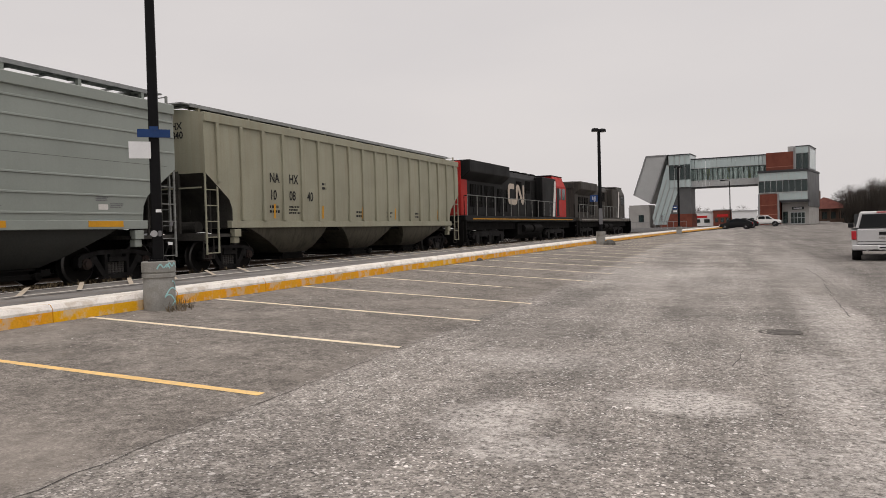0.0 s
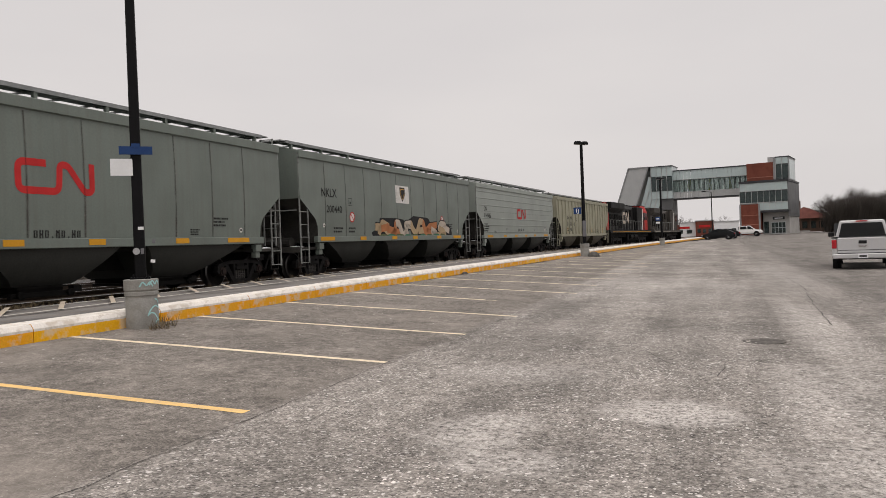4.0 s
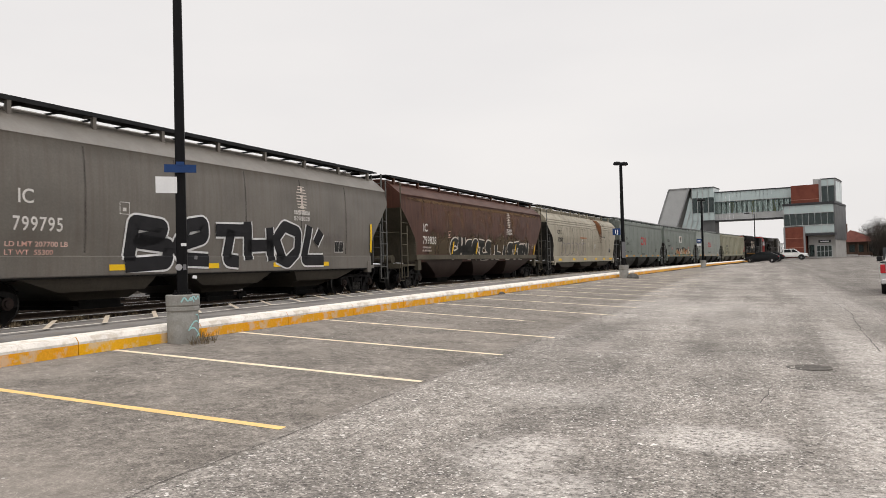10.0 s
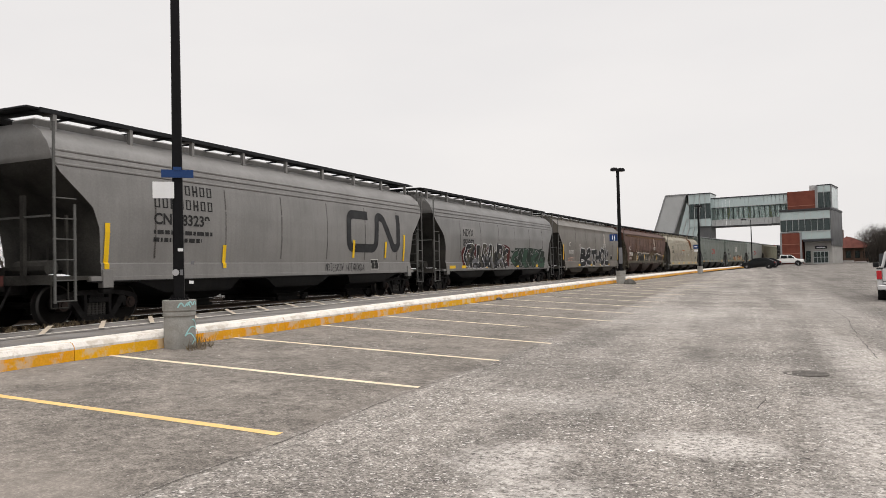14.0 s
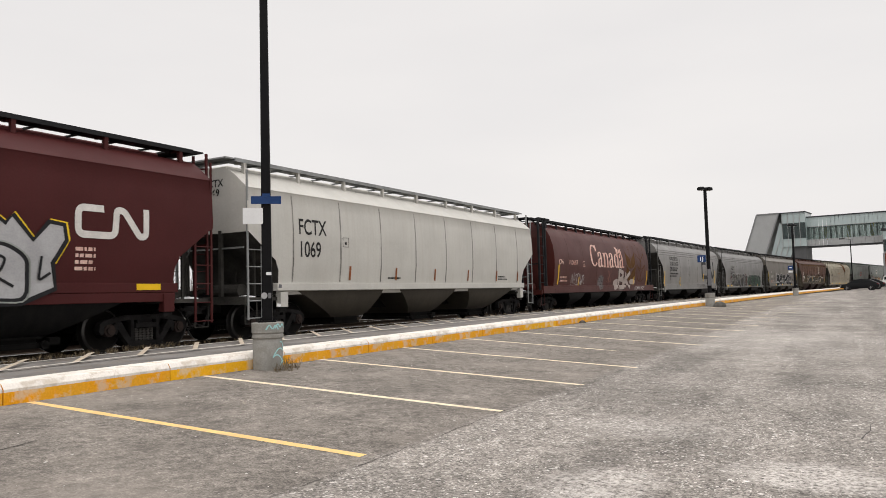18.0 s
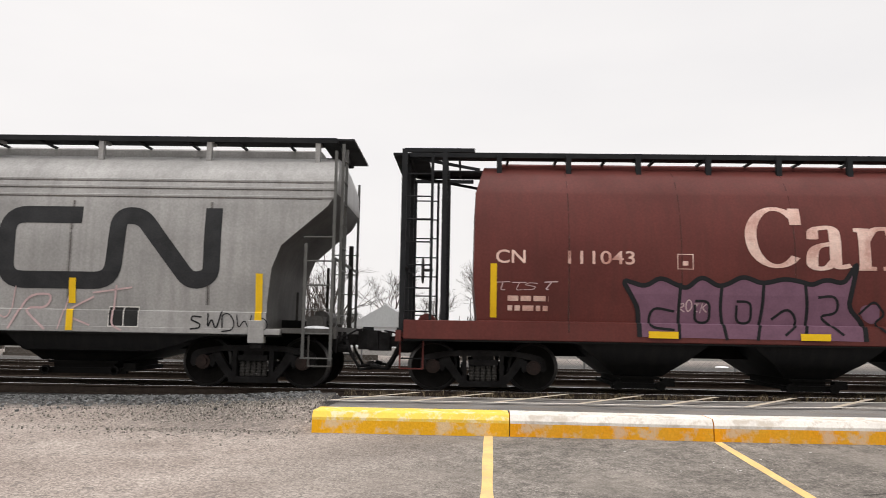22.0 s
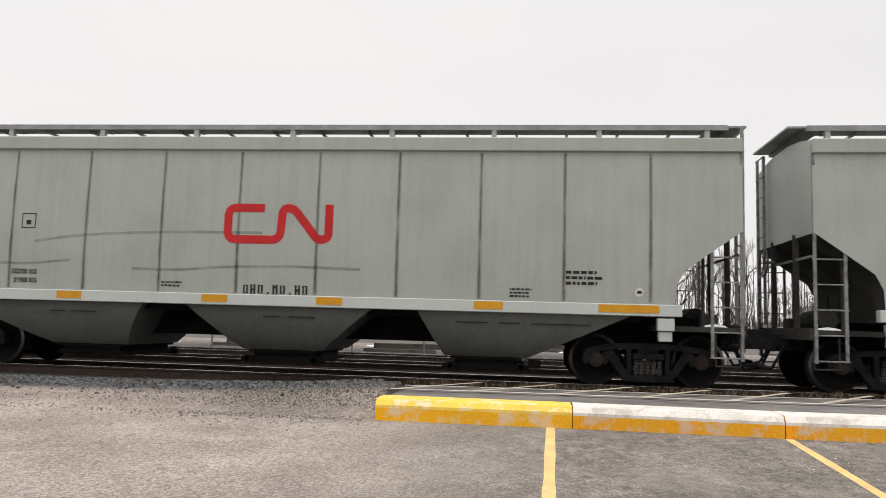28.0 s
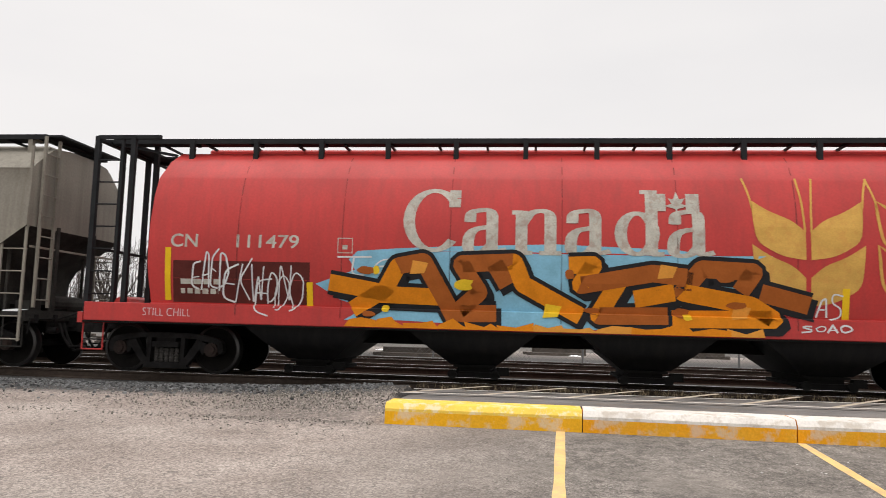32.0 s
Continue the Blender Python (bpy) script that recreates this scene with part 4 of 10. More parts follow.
def wheel(bm):
    secs = [(0.16, 0.05), (0.16, 0.44), (0.13, 0.475), (0.10, 0.455), (-0.0, 0.45), (-0.02, 0.40), (0.03, 0.34), (0.05, 0.16), (-0.03, 0.12), (-0.06, 0.05)]
    rows = []
    for x, r in secs:
        rows.append([bm.verts.new((-x + 0.07, r * math.cos(a), r * math.sin(a))) for a in [2 * math.pi * i / 28 for i in range(28)]])
    for a, b in zip(rows, rows[1:]):
        for i in range(28):
            j = (i + 1) % 28
            f = bm.faces.new((a[i], a[j], b[j], b[i]))
            f.material_index = 1 if a in rows[2:5] else 0
    bm.faces.new(rows[0])
    bm.faces.new(rows[-1][::-1])


def side_frame(bm):
    """Cast bogie side frame with its two window openings and the spring seat."""
    w0, w1 = -0.07, 0.07
    top = [(-1.10, 0.60), (-1.02, 0.66), (-0.86, 0.70), (-0.62, 0.735), (-0.36, 0.755), (0.36, 0.755), (0.62, 0.735), (0.86, 0.70), (1.02, 0.66), (1.10, 0.60), (1.08, 0.54), (0.80, 0.60), (0.58, 0.645), (0.36, 0.655), (-0.36, 0.655), (-0.58, 0.645), (-0.80, 0.60), (-1.08, 0.54)]
    side = [[(0.74, 0.60), (0.70, 0.50), (0.55, 0.30), (0.44, 0.17), (0.34, 0.12), (0.28, 0.12), (0.30, 0.24), (0.40, 0.32), (0.52, 0.50), (0.60, 0.63)],
            [(0.29, 0.20), (0.36, 0.20), (0.37, 0.66), (0.29, 0.66)],
            [(1.10, 0.58), (1.12, 0.44), (1.08, 0.38), (1.02, 0.40), (1.0, 0.58)],
            [(0.78, 0.58), (0.77, 0.40), (0.72, 0.36), (0.68, 0.42), (0.70, 0.58)]]
    pieces = [top, [(-0.44, 0.10), (0.44, 0.10), (0.40, 0.205), (-0.40, 0.205)]] + side + [[(-a, b) for a, b in reversed(p)] for p in side]
    for k, p in enumerate(pieces):
        e = 0.003 * (k % 3)
        prism(bm, p, w0 - e, w1 + e, "x")


def spring(bm):
    """One coil spring of the nest, as a ribbed column."""
    rows = []
    for k in range(11):
        r = 0.052 if k % 2 else 0.041
        rows.append([bm.verts.new((r * math.cos(2 * math.pi * i / 8), r * math.sin(2 * math.pi * i / 8), 0.21 + 0.026 * k)) for i in range(8)])
    for p, q in zip(rows, rows[1:]):
        for i in range(8):
            bm.faces.new((p[i], p[(i + 1) % 8], q[(i + 1) % 8], q[i]))


def spring_cap(bm):
    cbox(bm, 0, 0, 0.535, 0.20, 0.52, 0.10)


def bearing(bm):
    rod(bm, (-0.08, 0, 0), (0.10, 0, 0), 0.13, 12)
    rod(bm, (0.10, 0, 0), (0.14, 0, 0), 0.085, 10)


def wheelset(bm):
    """An axle with its two wheels, round its own middle."""
    for s in (1, -1):
        me = bpy.data.meshes.new("wheel")
        one = build(wheel)
        bmesh.ops.transform(one, matrix=pose(s * 0.75, 0, 0, 0, 0, 0 if s > 0 else 180), verts=one.verts[:])
        one.to_mesh(me)
        one.free()
        bm.from_mesh(me)
        bpy.data.meshes.remove(me)
    rod(bm, (-0.95, 0, 0), (0.95, 0, 0), 0.075, 8)


def bolster(bm):
    cbox(bm, 0, 0, 0.60, 2.1, 0.36, 0.22)
    rod(bm, (0, 0, 0.7), (0, 0, 0.86), 0.2, 12)
    for y in (-0.36, 0.36):
        beam(bm, (-0.8, y, 0.42), (0.8, y, 0.42), 0.08, 0.1)


TR = {"bolster": to_mesh("bogie", build(bolster), M_TRUCK), "wheelset": to_mesh("wheelset", build(wheelset), (M_WHEEL, M_TREAD), smooth=True), "side_frame": to_mesh("side_frame", build(side_frame), M_TRUCK),
      "spring": to_mesh("spring", build(spring), M_SPRING), "spring_cap": to_mesh("spring_cap", build(spring_cap), M_TRUCK), "bearing": to_mesh("bearing_cap", build(bearing), M_BEARING, smooth=True)}


WHEEL_R = 0.457
AXLES = []


def bogie(parent, y):
    b = put("bogie", TR["bolster"], parent, pose(0, y, 0))
    for s in (1, -1):
        put("side_frame", TR["side_frame"], b, pose(s * 1.0, 0, 0))
        put("spring_cap", TR["spring_cap"], b, pose(s * 1.0, 0, 0))
        for k in range(5):
            put("spring", TR["spring"], b, pose(s * 1.0, -0.2 + 0.1 * k, 0))
        for w in (-0.889, 0.889):
            put("bearing_cap", TR["bearing"], b, pose(s * 1.0, w, 0.457, 0, 0, 0 if s > 0 else 180))
    for w in (-0.889, 0.889):
        AXLES.append((put("wheelset", TR["wheelset"], b, pose(0, w, WHEEL_R)), w, WHEEL_R))
    return b


def coupler(bm, y0, y1):
    box(bm, -0.12, 0.12, y0 - 0.6, y1 - 0.2, 0.78, 0.98)
    box(bm, -0.2, 0.2, y1 - 0.24, y1 + 0.06, 0.72, 1.04)
    box(bm, -0.3, 0.3, y0 - 0.5, y0, 0.70, 1.06)
    prism(bm, [(-0.26, y1 - 0.30), (0.20, y1 - 0.30), (0.26, y1 - 0.12), (0.24, y1 + 0.08), (0.10, y1 + 0.12), (0.04, y1 - 0.02), (-0.10, y1 + 0.02), (-0.22, y1 + 0.10)], 0.70, 1.06, "z")
    for x, drop in ((0.32, 0.33), (0.46, 0.40), (-0.36, 0.36)):
        pts = [(x, y0 + 0.05, 0.86), (x + 0.03, y0 + 0.16, 0.62), (x + 0.01, y1 - 0.24, drop), (x - 0.10, y1 - 0.02, drop + 0.04)]
        pipe(bm, pts, 0.026)
        rod(bm, (x - 0.10, y1 - 0.10, drop + 0.03), (x - 0.10, y1 + 0.03, drop + 0.06), 0.045)
    # uncoupling lever along the end sill and its chain
    pipe(bm, [(1.38, y0 + 0.02, 0.66), (1.36, y0 + 0.04, 0.93), (0.5, y0 + 0.06, 0.95), (0.16, y1 - 0.34, 1.06), (0.06, y1 - 0.16, 1.09)], 0.016)
    for x in (1.2, 0.62):
        box(bm, x - 0.04, x + 0.04, y0 - 0.08, y0 + 0.08, 0.86, 1.02)
    rod(bm, (0.62, y0 - 0.05, 0.72), (0.62, y0 + 0.13, 0.72), 0.07)
    box(bm, 0.34, 0.58, y0 - 0.16, y0 + 0.02, 0.66, 0.90)


def corner_ladder(bm, half, z_top, x):
    """The side ladder at a car's corner, from the stirrup to the eaves."""
    for y, zt in ((half - 0.04, z_top), (half - 0.52, min(z_top, 2.55))):
        beam(bm, (x, y, 0.52 if y > half - 0.1 else 0.55), (x, y, zt), 0.032, 0.05)
    z = 0.56
    while z < min(z_top, 2.7):
        rod(bm, (x, half - 0.56, z), (x, half, z), 0.014, 6)
        z += 0.42


def end_ladder(bm, half, z_top, x):
    for dx in (0, -0.42):
        beam(bm, (x + dx, half + 0.07, 1.15), (x + dx, half + 0.07, z_top), 0.05, 0.05)
    z = 1.3
    while z < z_top:
        rod(bm, (x - 0.44, half + 0.09, z), (x + 0.02, half + 0.09, z), 0.014, 6)
        z += 0.4


END_POSTS = [(x, 0.10, -0.06, 0.02, 2.75) for x in (-0.62, 0.62)] + [(x, 0.05, -0.60, -0.55, 2.35) for x in (-1.2, 1.2)] + [(x, 0.04, -0.90, -0.86, 1.75) for x in (-0.25, 0.3)]


def end_post(bm, half, x, w, y0, y1, z):
    box(bm, x - w / 2, x + w / 2, half + y0, half + y1, 1.07, z)


def end_platform(bm, half, inset):
    box(bm, -1.45, 1.45, half - inset - 0.3, half + 0.03, 0.98, 1.07)
    box(bm, -1.5, 1.5, half - 0.04, half + 0.06, 0.90, 1.10)
    rod(bm, (-0.9, half - 0.45, 1.25), (0.1, half - 0.45, 1.25), 0.17, 12)
    cbox(bm, 0.75, half - 0.42, 1.18, 0.35, 0.3, 0.22)
    for x in (1.42, -1.42):
        pipe(bm, [(x, half - 0.02, 0.95), (x, half - 0.02, 0.42), (x, half - 0.42, 0.42), (x, half - 0.42, 0.95)], 0.016)


def brake_wheel(bm, half):
    c = Vector((-0.5, -half - 0.2, 2.35))
    n = 18
    pts = [c + Vector((0.26 * math.cos(2 * math.pi * i / n), 0, 0.26 * math.sin(2 * math.pi * i / n))) for i in range(n + 1)]
    pipe(bm, pts, 0.018)
    for i in range(0, n, 3):
        rod(bm, c, pts[i], 0.011, 5)
    rod(bm, c, c + Vector((0, 0.2, 0)), 0.03)


def walkway(bm, half, z, x0, x1):
    for s in (1, -1):
        box(bm, min(s * x0, s * x1), max(s * x0, s * x1), -half, half, z, z + 0.035)
        box(bm, s * x1 - 0.015, s * x1 + 0.015, -half, half, z - 0.05, z + 0.045)
    for d in (1, -1):
        box(bm, -x1, x1, d * half - 0.32, d * half + 0.32, z - 0.002, z + 0.033)
    n = int(half * 2 / 0.9)
    for i in range(n + 1):
        y = -half + 2 * half * i / n
        box(bm, -x1, x1, y - 0.02, y + 0.02, z - 0.045, z - 0.004)


def bracket(bm, x, z0, z1):
    box(bm, x - 0.04, x + 0.05, -0.045, 0.045, z0, z1)
    box(bm, x - 0.3, x + 0.02, -0.03, 0.03, z1 - 0.06, z1 - 0.005)


def hatch_trough(bm, half, z0, z1):
    box(bm, -0.36, 0.36, -half, half, z0, z1)


def on_side(me, kind, y, z, lift=0.006, curved=True):
    """Lay a flat mesh (x to the right, y up) on a car's side that faces +x."""
    bm = bmesh.new()
    bm.from_mesh(me)
    for v in bm.verts:
        v.co = Vector((0, v.co.x + y, v.co.y + z))
    if curved and bm.verts:
        zs = [v.co.z for v in bm.verts]
        for q in (PROFILES[kind][1][1], PROFILES[kind][2][1]):
            if min(zs) < q < max(zs):
                bmesh.ops.bisect_plane(bm, geom=bm.verts[:] + bm.edges[:] + bm.faces[:], plane_co=(0, 0, q), plane_no=(0, 0, 1))
        k = math.ceil(min(zs) / 0.2)
        while k * 0.2 < max(zs):
            bmesh.ops.bisect_plane(bm, geom=bm.verts[:] + bm.edges[:] + bm.faces[:], plane_co=(0, 0, k * 0.2), plane_no=(0, 0, 1))
            k += 1
    for v in bm.verts:
        v.co.x = half_width(kind, v.co.z) + lift
    out = bpy.data.meshes.new(me.name)
    bmesh.ops.recalc_face_normals(bm, faces=bm.faces[:])
    if bm.faces and sum(f.normal.x * f.calc_area() for f in bm.faces) < 0:
        bmesh.ops.reverse_faces(bm, faces=bm.faces[:])
    bm.to_mesh(out)
    bm.free()
    for mm in me.materials:
        out.materials.append(mm)
    return out


def ribbon(pts, w, material, closed=False):
    """A flat stroke of even width along a line, with mitred joints."""
    bm = bmesh.new()
    n = len(pts)
    va, vb = [], []
    for i in range(n):
        p = Vector(pts[i])
        a = Vector(pts[i - 1]) if (i > 0 or closed) else p
        b = Vector(pts[(i + 1) % n]) if (i < n - 1 or closed) else p
        d = (b - a)
        d = d.normalized() if d.length > 1e-9 else Vector((1, 0))
        q = Vector((-d.y, d.x)) * w / 2
        va.append(bm.verts.new((p.x + q.x, p.y + q.y, 0)))
        vb.append(bm.verts.new((p.x - q.x, p.y - q.y, 0)))
    for i in range(n if closed else n - 1):
        j = (i + 1) % n
        bm.faces.new((va[i], va[j], vb[j], vb[i]))
    me = bpy.data.meshes.new("stroke")
    bm.to_mesh(me)
    bm.free()
    me.materials.append(material)
    return me


def rounded(pts, r, seg=5):
    out = [Vector(pts[0])]
    for a, b, c in zip(pts, pts[1:], pts[2:]):
        a, b, c = Vector(a), Vector(b), Vector(c)
        u, v = (a - b), (c - b)
        q = min(r, u.length * 0.49, v.length * 0.49)
        p0, p1 = b + u.normalized() * q, b + v.normalized() * q
        for i in range(seg + 1):
            t = i / seg
            out.append((1 - t) ** 2 * p0 + 2 * t * (1 - t) * b + t * t * p1)
    out.append(Vector(pts[-1]))
    return [(p.x, p.y) for p in out]


def fill(pts, material, name="fill"):
    bm = bmesh.new()
    vs = [bm.verts.new((x, y, 0)) for x, y in pts]
    es = [bm.edges.new((a, b)) for a, b in zip(vs, vs[1:] + vs[:1])]
    bmesh.ops.triangle_fill(bm, edges=es, use_beauty=True)
    me = bpy.data.meshes.new(name)
    bm.to_mesh(me)
    bm.free()
    me.materials.append(material)
    return me


def band_logo(w, h, t, material):
    """A single bent band: an open hook, then up, down across and up."""
    a = t / 2
    pts = [(0.37 * w, h - a), (a, h - a), (a, a), (0.52 * w, a), (0.54 * w, h - a), (0.64 * w, h - a), (0.87 * w, a), (w - a, a + 0.06 * h), (w - a, h)]
    return ribbon(rounded(pts, h * 0.22, 6), t, material)


def bars_mesh(w, h, n, material, seed=1):
    """Small stencilled data, too fine to read: rows of short bars."""
    random.seed(seed)
    bm = bmesh.new()
    step = h / n
    for i in range(n):
        x = 0
        top = h - i * step
        lim = w * random.uniform(0.7, 1.0)
        while x < lim:
            l = random.uniform(0.3, 1.4) * step
            u = [bm.verts.new(p) for p in ((x, top - step * 0.55, 0), (min(x + l, lim), top - step * 0.55, 0), (min(x + l, lim), top, 0), (x, top, 0))]
            bm.faces.new(u)
            x += l + 0.25 * step
    me = bpy.data.meshes.new("stencil")
    bm.to_mesh(me)
    bm.free()
    me.materials.append(material)
    return me


def rect_mesh(w, h, material):
    return fill([(0, 0), (w, 0), (w, h), (0, h)], material, "panel")


def blob_letter(x0, x1, y0, y1, seed):
    """The outline of one swelling sprayed letter-like shape."""
    random.seed(seed)
    n = 9
    pts = []
    cx, cy, rx, ry = (x0 + x1) / 2, (y0 + y1) / 2, (x1 - x0) / 2, (y1 - y0) / 2
    for i in range(n):
        a = 2 * math.pi * (i + random.uniform(-0.25, 0.25)) / n
        c, s = math.cos(a), math.sin(a)
        k = max(abs(c), abs(s))
        q = random.uniform(0.72, 1.12)
        pts.append((cx + rx * c / k ** 0.7 * q, cy + ry * s / k ** 0.8 * random.uniform(0.82, 1.08)))
    out = []
    for i in range(n):
        a, b, c = Vector(pts[i - 1]), Vector(pts[i]), Vector(pts[(i + 1) % n])
        p, q = (a + b) / 2, (b + c) / 2
        sharp = random.random() < 0.35
        for t in ((0.0, 0.25, 0.5, 0.75) if not sharp else (0.0, 0.5)):
            m = b if sharp and t == 0.5 else (1 - t) ** 2 * p + 2 * t * (1 - t) * b + t * t * q
            out.append((m.x, m.y))
    return out


# skeletons of angular sprayed forms, in a unit box
FORMS = [
    [[(0, 0), (0.35, 1), (0.62, 1), (1, 0)], [(0.2, 0.35), (0.8, 0.35)]],
    [[(0.05, 0), (0.05, 1), (0.65, 0.95), (1, 0.55), (0.75, 0.05), (0.0, 0.0)]],
    [[(0, 0.95), (1, 1)], [(0.5, 0.98), (0.45, 0), (0.8, 0.0)]],
    [[(1, 1), (0.05, 0.95), (0, 0.05), (1, 0)], [(0.05, 0.5), (0.8, 0.52)]],
    [[(1, 0.9), (0.3, 1), (0, 0.7), (0.9, 0.4), (0.75, 0.05), (0, 0)]],
    [[(0, 0), (0.1, 1), (0.8, 0.95), (0.8, 0.55), (0.15, 0.5), (1, 0)]],
    [[(0.3, 0.05), (0, 0.6), (0.4, 1), (0.95, 0.8), (0.95, 0.25), (0.5, 0), (0.2, 0.1)]],
    [[(0, 0), (0.1, 1), (0.85, 0.05), (1, 1)]],
    [[(0.1, 1), (0, 0)], [(1, 1), (0.1, 0.5), (1, 0)]],
    [[(0, 1), (0.25, 0), (0.5, 0.7), (0.75, 0), (1, 1)]],
    [[(0.30, 0.36), (-0.22, 0.52)], [(0.0, 0.0), (0.34, 0.5), (0.42, 1.0), (0.66, 1.0), (1.0, 0.0)], [(0.30, 0.32), (0.80, 0.30)]],
    [[(0.0, 0.0), (0.20, 0.45), (0.10, 0.94), (0.56, 1.0), (0.70, 0.55), (1.12, 0.06)], [(0.02, 0.0), (0.34, 0.02)], [(0.42, 0.95), (0.46, 0.72)]],
    [[(-0.02, 0.88), (0.22, 0.92), (0.12, 0.55), (0.75, 0.78), (1.05, 0.74)], [(0.50, 0.66), (0.34, 0.05), (0.92, 0.06)], [(0.6, 0.4), (0.95, 0.42)]],
    [[(0.80, 0.58), (1.18, 0.36)], [(0.62, 0.55), (0.80, 0.92), (0.30, 0.98), (0.10, 0.56), (0.72, 0.30), (0.88, 0.02), (0.05, 0.02)]],
    [[(0, 0), (0.05, 1), (0.8, 0.92), (0.72, 0.58), (0.12, 0.52), (0.95, 0.38), (0.88, 0.03), (0, 0.0)]],
    [[(0.05, 0.42), (0.85, 0.55), (0.75, 0.9), (0.25, 0.92), (0.0, 0.45), (0.25, 0.04), (0.95, 0.1)]],
    [[(0.1, 0.0), (0.05, 1.0)], [(0.95, 0.0), (0.85, 1.0)], [(0.05, 0.46), (0.95, 0.5)]],
    [[(0.25, 1.0), (0.1, 0.02), (0.85, 0.08)], [(0.8, 0.9), (0.62, 0.55)]],
    [[(0.1, 0), (0.3, 1), (0.85, 0.8), (0.25, 0.5)], [(0.5, 0.6), (1.15, 0.0)], [(-0.2, 0.75), (0.3, 0.7)]],
    [[(1.1, 1.0), (0.4, 0.9), (0.0, 0.5), (0.5, 0.05), (1.0, 0.25), (0.6, 0.5)]],
    [[(1.0, 0.85), (0.6, 1.0), (0.1, 0.8), (0.0, 0.3), (0.4, 0.0), (1.0, 0.12)]],
    [[(0.2, 1.0), (0.1, 0.02), (0.95, 0.0)]],
    [[(0.55, 1.0), (0.45, 0.0)]],
]


def spray_piece(car, kind, y0, y1, z0, z1, n, fills, line, halo=None, cloud=None, seed=1, thick=0.05, forms=None, fat=0.30, soft=0.35, deep=0.0):
    """A sprayed mural: a ragged cloud behind, fat angular forms with outlines, second colours and light edges."""
    g = None
    zmin = PROFILES[kind][0][1] + 0.03
    z0 = max(z0, zmin)

    def lay(me, lift, name):
        nonlocal g
        for v in me.vertices:
            v.co.y = max(v.co.y, zmin)
        ob = put(name, on_side(me, kind, 0, 0, lift), g if g else car)
        if g is None:
            g = ob
            tagged(ob, "sprayed mural of fat outlined forms")
        return ob
    w, h = (y1 - y0) / n, z1 - z0
    if cloud:
        for q, col in enumerate(cloud):
            random.seed(seed * 7 + q)
            m = 6 * n
            pts = []
            for i in range(m):
                a = 2 * math.pi * i / m
                r = random.uniform(0.92, 1.02) if i % 3 else random.uniform(1.03, 1.16)
                pts.append(((y0 + y1) / 2 + (y1 - y0) / 2 * (1.03 - 0.2 * q) * r * math.copysign(abs(math.cos(a)) ** 0.45, math.cos(a)), max(z0, (z0 + z1) / 2 + h * (0.5 + 0.06 * q) * r * math.copysign(abs(math.sin(a)) ** 0.7, math.sin(a)))))
            lay(fill(pts, SPRAY[col]), 0.005 + 0.002 * q, "cloud")
    for i in range(n):
        random.seed(seed * 31 + i)
        form = FORMS[forms[i % len(forms)] if forms else random.randrange(20)]
        t = fat * min(w, h)
        a, b = y0 + w * i + t * 0.45, y0 + w * (i + 1) - t * 0.35 + 0.1 * w
        zb, zt = z0 + t * 0.5 + thick, z1 - t * 0.5 - thick - random.uniform(0, 0.12) * h
        lean = random.uniform(-0.12, 0.16) * w
        e = 0.0015 * (i % 3)
        for q, line_ in enumerate(form):
            pts = [(a + (b - a) * u + lean * v + random.uniform(-0.04, 0.04) * w, zb + (zt - zb) * v + random.uniform(-0.04, 0.04) * h) for u, v in line_]
            d0 = Vector(pts[-1]) - Vector(pts[-2])
            pts[-1] = tuple(Vector(pts[-1]) + d0.normalized() * t * random.uniform(0.2, 0.7))
            curve = rounded(pts, t * soft, 4)
            if halo:
                lay(ribbon(curve, t + thick * 2 + 0.07, SPRAY[halo]), 0.010 + e, "halo")
            lay(ribbon(curve, t + thick * 2, SPRAY[line]), 0.0145 + e, "outline")
            if deep:
                lay(ribbon([(x + deep, z - deep) for x, z in curve], t + thick, SPRAY[line]), 0.0160 + e, "block_shade")
            lay(ribbon(curve, t, SPRAY[fills[i % len(fills)]]), 0.019 + e, "form")
            if len(fills) > 1:
                k = len(curve) // 2
                lay(ribbon(curve[k:], t, SPRAY[fills[(i + 1) % len(fills)]]), 0.022 + e, "form")


def spray_scrawl(car, kind, y0, y1, z0, z1, color, n=10, seed=1, w=0.035):
    """A quick line tag: a run of slanted letter-like strokes."""
    random.seed(seed)
    m = max(2, int(round(n * 0.55)))
    step = (y1 - y0) / m
    zmin = PROFILES[kind][0][1] + 0.02
    for i in range(m):
        lean, up = random.uniform(-0.05, 0.3) * step, random.uniform(-0.08, 0.08) * (z1 - z0)
        tall = random.uniform(0.75, 1.05) * (z1 - z0)
        for stroke in random.choice(FORMS[:10]):
            pts = [(y0 + step * (i + 0.88 * u) + lean * v + random.uniform(-0.12, 0.12) * step, max(zmin, z0 + up + tall * (v + random.uniform(-0.1, 0.1)))) for u, v in stroke]
            put("scrawl", on_side(ribbon(rounded(pts, 0.45 * step, 5), w * random.uniform(0.5, 0.95), SPRAY[color]), kind, 0, 0, 0.012 + 0.0007 * (i % 4)), car)


